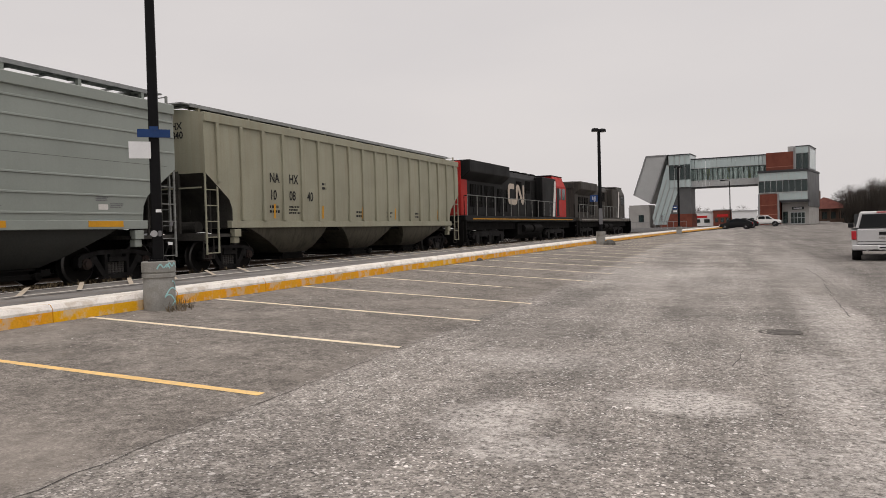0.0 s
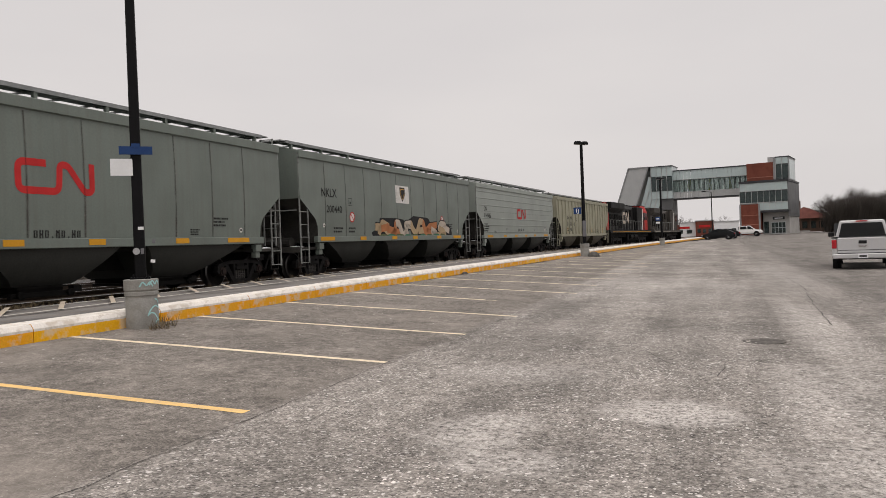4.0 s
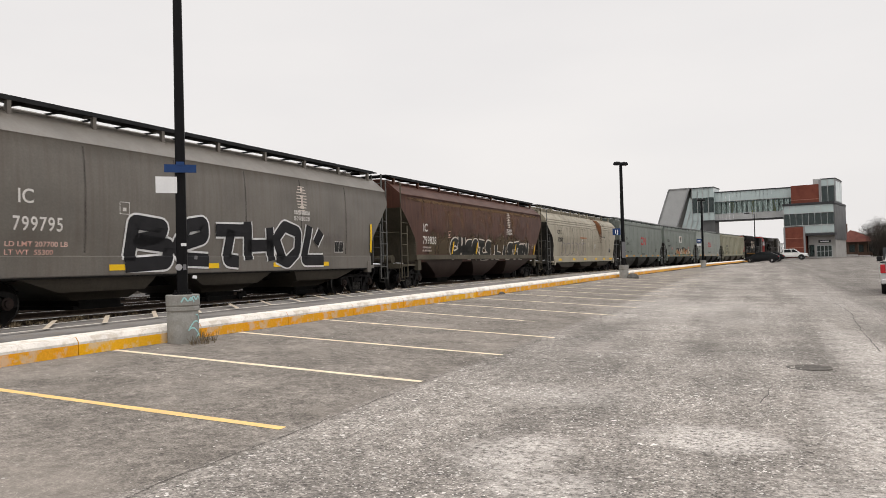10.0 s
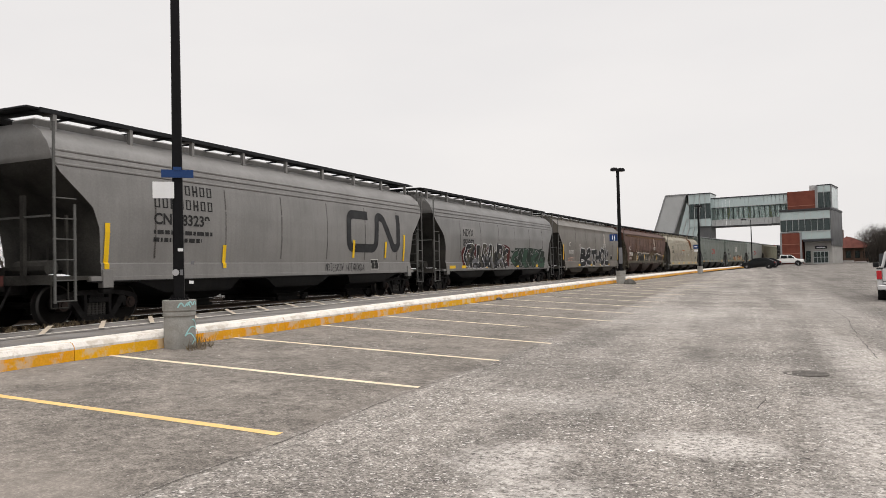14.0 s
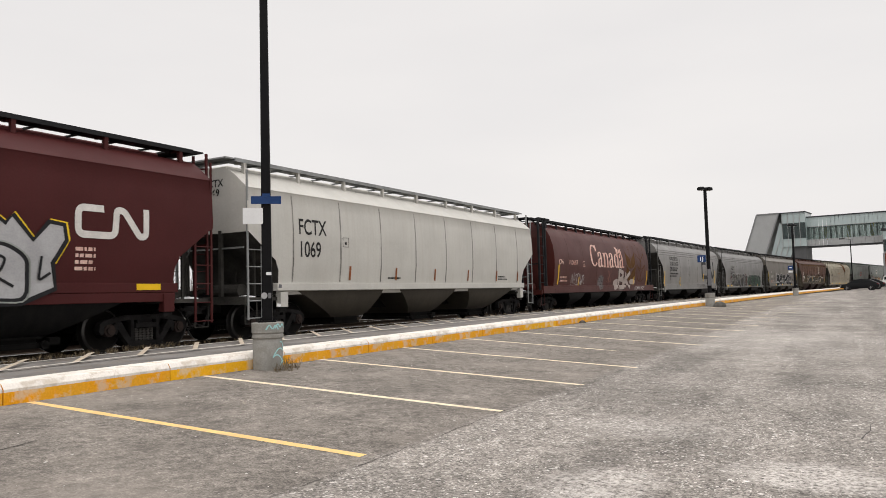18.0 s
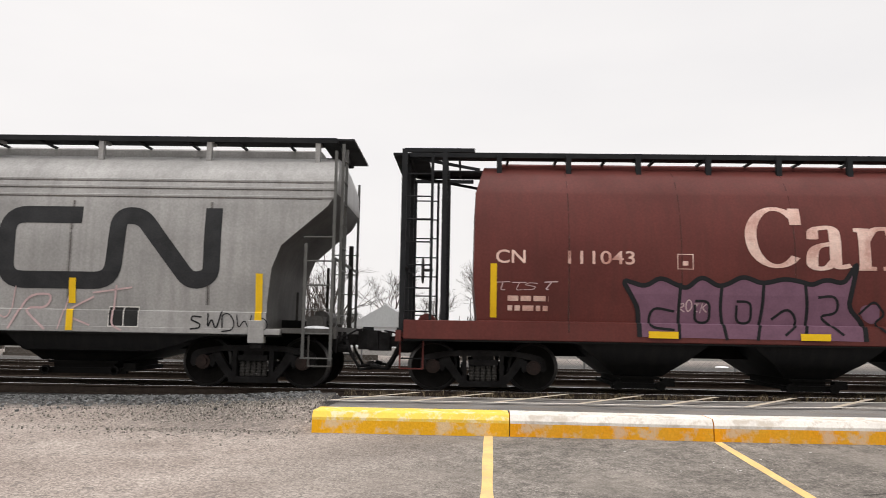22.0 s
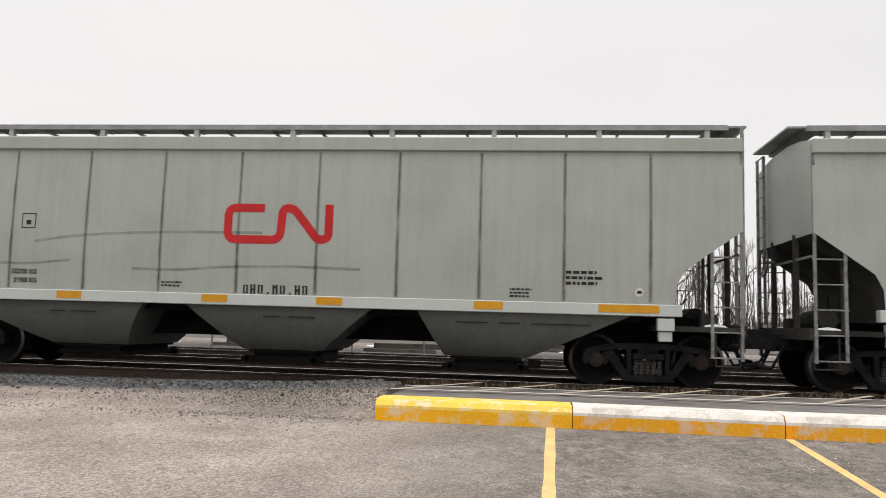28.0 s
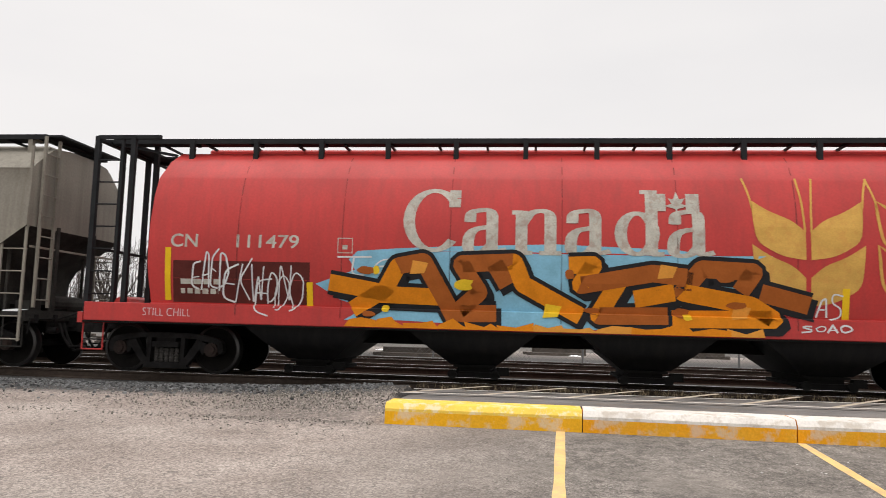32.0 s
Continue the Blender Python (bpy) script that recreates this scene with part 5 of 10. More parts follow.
def tag_word(car, kind, word, y0, y1, z0, z1, color, w, seed):
    """A hand-drawn word: one stroke run for each letter."""
    order = {"D": 1, "T": 2, "E": 3, "S": 4, "R": 5, "O": 6, "N": 7, "K": 8, "B": 14, "H": 16, "C": 20, "L": 21, "I": 22}
    random.seed(seed)
    step = (y1 - y0) / len(word)
    for i, ch in enumerate(word):
        dz = random.uniform(-0.06, 0.06) * (z1 - z0)
        for stroke in FORMS[order[ch]]:
            pts = [(y0 + step * (i + 0.8 * u + 0.12 * v), z0 + dz + (z1 - z0) * v) for u, v in stroke]
            flat(car, "tag_stroke", ribbon(rounded(pts, 0.3 * step, 4), w, SPRAY[color]), kind, 0, 0, 0.012 + 0.0007 * (i % 4))


def leaf(cx, cz, w, h, flip):
    """One sail-shaped leaf: full outer edge, hollow upper edge, drawn to a point."""
    outer = rounded([(0, 0), (0.45, 0.05), (0.92, 0.30), (0.97, 0.62), (1, 1)], 0.3, 4)
    inner = rounded([(1, 1), (0.66, 0.80), (0.25, 0.66), (0, 0.46)], 0.3, 4)
    return [(cx + flip * w * u, cz + h * v) for u, v in outer + inner[1:]]


def wheat(car, kind, y, z, w, h, material, outline):
    """A stylised ear of grain: pairs of leaves on a stem with beards."""
    for k in range(2):
        for f in (1, -1):
            pts = leaf(y + f * 0.04, z + k * h * 0.42, w / 2 - 0.05, h * 0.56, f)
            me = ribbon(pts, 0.05, material, True) if outline else fill(pts, material, "leaf")
            put("grain_emblem", on_side(me, kind, 0, 0, 0.007), car)
    awns = [[(f * (w / 2 - 0.03), z + h * 0.90), (f * (w / 2 + 0.02), z + h * 1.06), (f * (w / 2 + 0.10), z + h * 1.20)] for f in (1, -1)] + [[(f * 0.05, z + h * 0.68), (f * 0.07, z + h * 0.95), (f * 0.13, z + h * 1.20)] for f in (1, -1)]
    for pts in awns:
        put("grain_emblem", on_side(ribbon([(y + a, b) for a, b in rounded(pts, 0.3, 4)], 0.035, material), kind, 0, 0, 0.007), car)


def nib(pts, wide, thin, material, closed=False):
    """A stroke that is wide where it runs upright and thin where it runs level, as in old-face letters."""
    bm = bmesh.new()
    n = len(pts)
    va, vb = [], []
    for i in range(n):
        p = Vector(pts[i])
        a = Vector(pts[i - 1]) if (i > 0 or closed) else p
        b = Vector(pts[(i + 1) % n]) if (i < n - 1 or closed) else p
        d = (b - a).normalized()
        q = Vector((-d.y * wide, d.x * thin)) / 2
        va.append(bm.verts.new((p.x + q.x, p.y + q.y, 0)))
        vb.append(bm.verts.new((p.x - q.x, p.y - q.y, 0)))
    for i in range(n if closed else n - 1):
        j = (i + 1) % n
        bm.faces.new((va[i], va[j], vb[j], vb[i]))
    me = bpy.data.meshes.new("lettering")
    bm.to_mesh(me)
    bm.free()
    me.materials.append(material)
    return me


def oval(cx, cy, rx, ry, a0, a1, n=22):
    return [(cx + rx * math.cos(radians(a0 + (a1 - a0) * i / n)), cy + ry * math.sin(radians(a0 + (a1 - a0) * i / n))) for i in range(n + 1)]


SERIF = {
    "C": [(oval(0.53, 0.56, 0.42, 0.51, 42, 318), False), ([(0.87, 1.08), (0.87, 0.78)], False)],
    "a": [(rounded([(0.13, 0.53), (0.14, 0.71), (0.50, 0.76), (0.50, 0.45), (0.50, 0.02), (0.74, 0.08)], 0.2, 5), False), (rounded([(0.50, 0.46), (0.12, 0.40), (0.10, 0.02), (0.36, 0.02), (0.50, 0.18)], 0.2, 5), False), ([(0.07, 0.56), (0.20, 0.56)], False)],
    "n": [([(0.19, 0.73), (0.19, 0.02)], False), (rounded([(0.20, 0.50), (0.34, 0.72), (0.66, 0.74), (0.66, 0.02)], 0.22, 5), False), ([(0.02, 0.03), (0.37, 0.03)], False), ([(0.48, 0.03), (0.84, 0.03)], False), ([(0.03, 0.70), (0.20, 0.70)], False)],
    "d": [(oval(0.37, 0.37, 0.26, 0.335, 0, 360)[:-1], True), ([(0.60, 1.10), (0.60, 0.02)], False), ([(0.42, 1.07), (0.60, 1.07)], False), ([(0.60, 0.04), (0.80, 0.04)], False)],
}


def serif_word(car, kind, word, y, z, material, size=1.0):
    """A word in upright letters with serifs, laid stroke by stroke."""
    i = 0
    for ch in word:
        for pts, closed in SERIF[ch]:
            put("lettering", on_side(nib([(a * size, b * size) for a, b in pts], 0.195 * size, 0.07 * size, material, closed), kind, y, z, 0.006 + 0.0008 * (i % 6)), car)
            i += 1
        y += {"C": 1.0, "a": 0.79, "n": 0.88, "d": 0.83}[ch] * size


def throw_up(car, kind, y0, y1, z0, z1, n, color, line, seed, thick=0.055, horn=0.12):
    """A quick bubble mural: one swollen shape with a dark outline and curling inner strokes."""
    random.seed(seed)
    w = (y1 - y0) / n
    top = [(y0, z0 + 0.05), (y0 - 0.02, z0 + 0.5 * (z1 - z0)), (y0 - horn, z1 - 0.06)]
    for i in range(n):
        a, b = y0 + w * i, y0 + w * (i + 1)
        dip = random.uniform(0.05, 0.2) * (z1 - z0)
        top += [(a + 0.15 * w, z1 - dip), (a + 0.5 * w, z1 + random.uniform(-0.03, 0.06)), (b - 0.08 * w, z1 - dip * 0.8)]
    top += [(y1 + horn * 0.6, z1 + horn), (y1 + 0.02, z0 + 0.55 * (z1 - z0)), (y1 + 0.28, z0 + 0.3 * (z1 - z0)), (y1 + 0.3, z0 + 0.03)]
    pts = rounded(top, 0.13, 4)
    base = flat(car, "mural", fill(pts, SPRAY[color]), kind, 0, 0, 0.008)
    base = tagged(base, "sprayed bubble mural with dark outlines")
    put("outline", on_side(ribbon(pts, thick * 1.5, SPRAY[line]), kind, 0, 0, 0.011), base)
    for i in range(n):
        a = y0 + w * i
        h = z1 - z0
        if i:
            put("outline", on_side(ribbon(rounded([(a, z1 - 0.12), (a + random.uniform(-0.1, 0.06), z0 + 0.5 * h), (a + random.uniform(-0.12, 0.12), z0 + 0.02)], 0.3, 4), thick, SPRAY[line]), kind, 0, 0, 0.0125 + 0.001 * (i % 2)), base)
        u = a + 0.3 * w
        kinds = ([(u, z0 + 0.70 * h), (u + 0.45 * w, z0 + 0.74 * h), (u + 0.5 * w, z0 + 0.45 * h), (u, z0 + 0.42 * h), (u + 0.6 * w, z0 + 0.12 * h)],
                 [(u - 0.1 * w, z0 + 0.35 * h), (u + 0.3 * w, z0 + 0.55 * h), (u + 0.55 * w, z0 + 0.3 * h), (u + 0.2 * w, z0 + 0.1 * h)],
                 [(u + 0.05 * w, z0 + 0.62 * h), (u + 0.4 * w, z0 + 0.62 * h), (u + 0.4 * w, z0 + 0.28 * h), (u + 0.05 * w, z0 + 0.28 * h), (u + 0.05 * w, z0 + 0.56 * h)],
                 [(u + 0.55 * w, z0 + 0.45 * h), (u, z0 + 0.52 * h), (u - 0.1 * w, z0 + 0.2 * h), (u + 0.55 * w, z0 + 0.16 * h)],
                 [(u + 0.2 * w, z0 + 0.95 * h), (u + 0.1 * w, z0 + 0.55 * h), (u + 0.45 * w, z0 + 0.40 * h)])
        curl = rounded(random.choice(kinds), 0.16, 4)
        put("outline", on_side(ribbon(curl, thick * 0.8, SPRAY[line]), kind, 0, 0, 0.0145 + 0.001 * (i % 2)), base)
    return base


def islands(me):
    """The separate pieces of a flat mesh, as meshes of their own."""
    bm = bmesh.new()
    bm.from_mesh(me)
    left, groups = set(bm.verts), []
    while left:
        stack, seen = [left.pop()], set()
        while stack:
            v = stack.pop()
            seen.add(v)
            for e in v.link_edges:
                w = e.other_vert(v)
                if w in left:
                    left.discard(w)
                    stack.append(w)
        groups.append(seen)
    out = []
    for seen in sorted(groups, key=lambda g: min(v.co.x for v in g)):
        order = {v: i for i, v in enumerate(seen)}
        m = bpy.data.meshes.new("letter")
        m.from_pydata([v.co[:] for v in order], [], [[order[v] for v in f.verts] for f in bm.faces if f.verts[0] in seen])
        m.materials.append(me.materials[0])
        out.append(m)
    bm.free()
    return out


def text(car, kind, s, y, z, h, material, stretch=1.0, weight=0.004, label="", lift=0.006):
    """Lettering on a car's side: large letters as parts, small data joined."""
    me = text_mesh(s, h / 0.72, material, stretch, weight)
    if h < 0.15:
        tagged(put("lettering", on_side(me, kind, y, z, lift), car, label=label), kind="stuff")
        return
    for piece in islands(me):
        put("letter", on_side(piece, kind, y, z, lift), car, label=label)


def flat(car, name, me, kind, y, z, lift=0.006):
    return put(name, on_side(me, kind, y, z, lift), car)


def snow_lump(bm, seed):
    """A thin leftover of snow on a car's end sill."""
    random.seed(seed)
    n = 11
    edge = [random.uniform(0.7, 1.2) for _ in range(n)]
    loft(bm, [[(0.27 * k * edge[i] * math.cos(2 * math.pi * i / n), 0.22 * k * edge[i] * math.sin(2 * math.pi * i / n), z) for i in range(n)] for k, z in ((1.0, 0.0), (0.9, 0.02), (0.55, 0.04), (0.15, 0.05))])


# ---- train: covered hopper cars ----
HOPPERS = {}


def ribs_mesh(kind, z, half):
    bm = bmesh.new()
    w = half_width(kind, z)
    for s in (1, -1):
        x0, x1 = sorted((s * (w - 0.02), s * (w + 0.022)))
        box(bm, x0, x1, -half, half, z - 0.025, z + 0.025)
    return bm


def hopper(label, pitch, kind, cut, body, sill=None, chord=None, seams=(), ribs=(), posts=0, bays=3, walk=None, walk_z=4.55, under=None, brackets=9, reflect=(), refl_mat=None, ladder=None, ends=None):
    car = new("hopper_car")
    tagged(car, label, "freight car", group="covered hopper cars")
    half = pitch / 2 - 0.58
    cyl = kind == "cyl"
    if cyl:
        half -= 1.28
    sill, chord, under, walk, ladder, ends = sill or body, chord or body, under or body, walk or M_WALK, ladder or M_LADDER, ends or M_ENDSH
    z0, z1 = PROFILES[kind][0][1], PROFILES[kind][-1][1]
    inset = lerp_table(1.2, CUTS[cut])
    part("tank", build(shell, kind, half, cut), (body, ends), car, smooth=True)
    flat_top = kind == "flat"
    if flat_top:
        for s in (1, -1):
            part("top_chord", build(box, *sorted((s * 1.50, s * 1.60)), -half, half, 4.03, 4.27), chord, car, bevel=0.012)
    for s in (1, -1):
        if kind in ("flat", "bulge"):
            part("side_sill", build(box, *sorted((s * 1.42, s * 1.585)), -half + inset - 0.1, half - inset + 0.1, 1.22, 1.42), sill, car, bevel=0.01)
        else:
            e = half + 1.2 if cyl else half - inset + 0.25
            part("side_sill", build(box, *sorted((s * 1.38, s * 1.540)), -e, e, 0.945, 1.285 if cyl else 1.05), sill, car, bevel=0.01)
            part("sill_flange", build(box, *sorted((s * 1.36, s * 1.56)), -e, e, 0.915, 0.945), M_UNDER, car)
    for z in ribs:
        part("side_rib", ribs_mesh(kind, z, half - lerp_table(z, CUTS[cut]) - 0.02), body, car, bevel=0.01)
    if seams:
        for y in seams:
            zb, zt = (1.44 if kind != "cyl" else 1.1), {"flat": 4.0, "round": 3.25, "bulge": 3.72, "deep": 3.68, "cyl": 4.1}[kind]
            if abs(y) > half - 1.2:
                zb = 2.75
            if not cyl:
                put("weld_seam", on_side(fill([(0, 0), (0.08, 0), (0.07, zt - zb), (0.01, zt - zb)], M_SEAM), kind, y - 0.04, zb, 0.004), car)
            put("weld_line", on_side(fill([(0, 0), (0.024, 0), (0.02, zt - zb), (0.004, zt - zb)], M_SEAMC), kind, y - 0.012, zb, 0.006), car)
    if posts:
        for i in range(posts):
            y = -half + 0.5 + (2 * half - 1.0) * i / (posts - 1)
            zb = 1.42 if abs(y) < half - 1.15 else (2.72 if abs(y) > half - 0.2 else 2.72 - (half - abs(y) - 0.2) * 0.9)
            for s in (1, -1):
                part("side_post", build(box, *sorted((s * 1.54, s * 1.625)), y - 0.06, y + 0.06, zb, 4.03), body, car, bevel=0.012)
    zt = 1.24 if kind in ("flat", "bulge") else 1.0
    span = (2 * half - 2 * inset - 0.4) / bays
    if cyl:
        span = 2.98
    for i in range(bays):
        s = span / 4.51
        y = -span * (bays - 1) / 2 + span * i if cyl else (i - 1) * 3.75 * s
        end_bay = not cyl and i != 1
        key = ("bay", end_bay, round(span, 2), zt, under.name)
        if key not in HOPPERS:
            reach = (-1.25 * s, 2.65 * s) if end_bay else ((-0.43 * span, 0.43 * span) if cyl else (-1.80 * s, 1.80 * s))
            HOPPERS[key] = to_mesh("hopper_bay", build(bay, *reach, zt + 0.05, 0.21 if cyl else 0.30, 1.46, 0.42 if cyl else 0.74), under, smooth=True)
            HOPPERS["outlet", cyl] = to_mesh("outlet_neck", build(outlet, 0.21 if cyl else 0.30, 0.34 if cyl else 0.60), M_UNDER)
            HOPPERS["gate", cyl] = to_mesh("outlet_gate", build(gate, 0.18 if cyl else 0.27, 0.6 if cyl else 1.0), M_UNDER)
        b = put("hopper_bay", HOPPERS[key], car, pose(0, y, 0, 0, 0, 180 if i == 0 and not cyl else 0))
        put("outlet_neck", HOPPERS["outlet", cyl], b)
        put("outlet_gate", HOPPERS["gate", cyl], b)
    if not cyl:
        part("underbody", build(box, -1.28, 1.28, -half + inset + 0.5, half - inset - 0.5, zt - 0.12, zt + 0.06), M_UNDER, car)
    part("centre_sill", build(box, -0.36, 0.36, -pitch / 2 + 0.9, pitch / 2 - 0.9, 0.66, 1.22), M_UNDER, car)
    wend = half if not cyl else half + 1.28
    part("roof_walkway", build(walkway, wend - 0.1, walk_z, 0.5, 0.98 if cyl else 1.05), walk, car)
    part("hatch_trough", build(hatch_trough, half - 0.5, z1 - 0.05, walk_z - 0.02), body, car, bevel=0.03)
    for i in range(brackets):
        y = -half + 0.45 + (2 * half - 0.9) * i / (brackets - 1)
        bmat = M_WALK if cyl else body
        key = ("bracket", kind, walk_z, bmat.name)
        if key not in HOPPERS:
            bm = bmesh.new()
            zr = lerp_table(-1.02, [(-a, b) for a, b in PROFILES[kind] if b > 3])
            bracket(bm, 1.0, zr - 0.04, walk_z)
            HOPPERS[key] = to_mesh("walkway_bracket", bm, bmat)
        put("walkway_bracket", HOPPERS[key], car, pose(0, y, 0))
        put("walkway_bracket", HOPPERS[key], car, pose(0, y, 0, 0, 0, 180))
    for d in (0, 180):
        m = pose(0, 0, 0, 0, 0, d)
        if not cyl:
            for x in (1.53, -1.53):
                part("corner_ladder", build(corner_ladder, half + 0.02, 4.2, x), ladder, car, m=m)
            part("end_ladder", build(end_ladder, half, z1 + 0.1, 1.3 if d else 1.3), ladder, car, m=m)
            for x, w, q0, q1, zz in END_POSTS:
                part("end_post", build(end_post, half, x, w, q0, q1, zz), M_ENDSH, car, m=m)
            part("grab_rail", build(beam, (-1.4, half - 0.02, 2.3), (1.4, half - 0.02, 2.3), 0.04, 0.04), ladder, car, m=m)
            part("end_platform", build(end_platform, half, inset), ends, car, m=m)
            for x in (1.12, -1.12):
                part("snow", build(snow_lump, int(half * 100) + d), M_SNOW, car, m=m @ pose(x, half - 0.36, 1.071))
                part("placard", build(box, *sorted((math.copysign(1.40, x), math.copysign(1.575, x))), half - inset - 0.30, half - inset - 0.02, 0.98 if flat_top else 0.80, 1.19), sill if sill is not P_BROWN else M_LADL, car, m=m, bevel=0.01)
                s_ = math.copysign(1.0, x)
                part("jack_pad", build(box, *sorted((s_ * 1.36, s_ * 1.53)), half - inset - 0.27, half - inset - 0.05, 0.80 if flat_top else 0.70, 0.975 if flat_top else 0.795), sill if flat_top else M_TRUCK, car, m=m, bevel=0.015)
        else:
            part("end_frame", build(cyl_end, half), M_WALK, car, m=m)
            part("end_platform", build(end_platform, half + 1.28, 1.4), body, car, m=m)
        part("coupler", build(coupler, pitch / 2 - 0.55, pitch / 2), M_TRUCK, car, m=m)
    part("brake_wheel", build(brake_wheel, half if not cyl else half + 0.8), M_LADDER, car)
    ty = pitch / 2 - 2.05
    bogie(car, ty)
    bogie(car, -ty)
    zr = 1.24 if kind in ("flat", "bulge") else 1.06
    for y, l in reflect:
        if kind in ("flat", "bulge"):
            part("reflector", build(box, 1.584, 1.592, y, y + l, zr + 0.03, zr + 0.16), refl_mat or M_REFLD, car)
        else:
            put("reflector", on_side(rect_mesh(l, 0.13, refl_mat or M_REFLD), kind, y, zr, 0.012), car)
    return car


def cyl_end(bm, half):
    e = half + 1.25
    for x in (1.38, 0.5, -0.5, -1.38):
        beam(bm, (x, e, 1.05), (x, e, 4.42), 0.09, 0.09)
        beam(bm, (x, e - 0.72, 1.05), (x, e - 0.72, 4.42), 0.09, 0.09)
    for x in (1.38, -1.38):
        beam(bm, (x, e - 0.5, 1.05), (x, e - 0.5, 4.4), 0.05, 0.05)
        z = 0.6
        while z < 4.3:
            rod(bm, (x, e - 0.5, z), (x, e, z), 0.014, 6)
            z += 0.42
        beam(bm, (x, e - 1.25, 4.40), (x, e, 4.40), 0.07, 0.07)
    for z in (2.3, 4.38):
        beam(bm, (-1.4, e, z), (1.4, e, z), 0.05, 0.05)
    for x in (0.9, -0.9):
        beam(bm, (x, half - 0.1, 4.15), (x, e, 4.40), 0.05, 0.05)


GAPS = [34.8, 15.65, -1.5, -18.95, -36.85, -55.65, -74.45, -92.75, -111.2, -129.6, -148.4, -166.8, -184.5, -203.1, -221.6, -239.75, -258.7, -275.75, -292.9, -310.2, -328.8, -347.0]
SPEED = 10.0
TRAIN = []


def pitch_of(k):
    return GAPS[k] - GAPS[k + 1]


def seams_at(half, n):
    return [-half + 2 * half * (i + 0.5) / n for i in range(n)]


P_TAUPE2 = paint("beige_grey", (0.27, 0.25, 0.21), 0.35, (0.12, 0.1, 0.08), 0.2)
# brown bay paint with grime, darkened for the shade beneath the car
P_UNDERB = paint("shaded_grimy_brown", (0.045, 0.03, 0.025), 0.4, (0.03, 0.022, 0.02), 0.25)


# ---- train: the cars in order behind the engines ----
def data_block(car, kind, y, z, w, h, n, material, seed):
    tagged(flat(car, "stencil", bars_mesh(w, h, n, material, seed), kind, y, z), kind="stuff")


def sign_bars(car, kind, y, z, w, h, letters, material, stroke, lift=0.006):
    """A company name as a row of plain upright frames, one for each sign of it."""
    step = w / len(letters)
    for i, ch in enumerate(letters):
        if ch == ".":
            flat(car, "stencil_bar", rect_mesh(stroke, stroke, material), kind, y + step * (i + 0.35), z, lift)
        elif ch != " ":
            a, b, s = step * 0.09, step * 0.80, stroke / 2
            if (i * 7 + len(letters)) % 3 == 1:
                for x in (a + s, b - s):
                    flat(car, "stencil_bar", rect_mesh(stroke, h, material), kind, y + step * i + x - s, z, lift)
                flat(car, "stencil_bar", rect_mesh(b - a - 2 * stroke, stroke, material), kind, y + step * i + a + stroke, z + h * (0.35 if i % 2 else 0.62), lift)
            else:
                flat(car, "stencil_bar", ribbon([(a + s, h - s), (a + s, s), (b - s, s), (b - s, h - s)], stroke, material, True), kind, y + step * i, z, lift)


def small_box(car, kind, y, z, material):
    flat(car, "stencil", ribbon([(0, 0), (0.26, 0), (0.26, 0.26), (0, 0.26)], 0.02, material, True), kind, y, z)
    flat(car, "stencil", rect_mesh(0.09, 0.08, material), kind, y + 0.085, z + 0.06)


def striped_oval(car, kind, y, z):
    """An oval emblem of level stripes with a tall stroke in its middle."""
    for i in range(9):
        u = -0.8 + 0.2 * i
        hw = 0.27 * math.sqrt(max(0.05, 1 - u * u))
        flat(car, "emblem", rect_mesh(2 * hw, 0.028, SPRAY["chalk"]), kind, y - hw, z + 0.45 * u, 0.008)
    for h, dz, w in ((0.09, -0.29, 0.2), (0.30, -0.22, 0.1), (0.07, 0.05, 0.17), (0.12, 0.23, 0.12)):
        flat(car, "emblem", rect_mesh(w, h, SPRAY["chalk"]), kind, y - w / 2, z + dz, 0.012)


def stamp_digits(car, kind, s, y, z, h, material):
    """A number with every digit set at one height."""
    step = 0.68 * h
    for i, ch in enumerate(s):
        me = text_mesh(ch, h / 0.72, material, 0.84, 0.005)
        lo, hi = min(v.co.y for v in me.vertices), max(v.co.y for v in me.vertices)
        for v in me.vertices:
            v.co.y = (v.co.y - lo) * h / (hi - lo)
        flat(car, "lettering", me, kind, y + step * i, z)


def plate_panel(car, kind, y, z):
    flat(car, "data_panel", rect_mesh(0.52, 0.34, M_TXT_K), kind, y, z, 0.006)
    flat(car, "stencil", ribbon([(0, 0), (0.52, 0), (0.52, 0.34), (0, 0.34)], 0.025, M_TXT_W, True), kind, y, z, 0.009)
    flat(car, "stencil", rect_mesh(0.02, 0.34, M_TXT_W), kind, y + 0.25, z, 0.009)


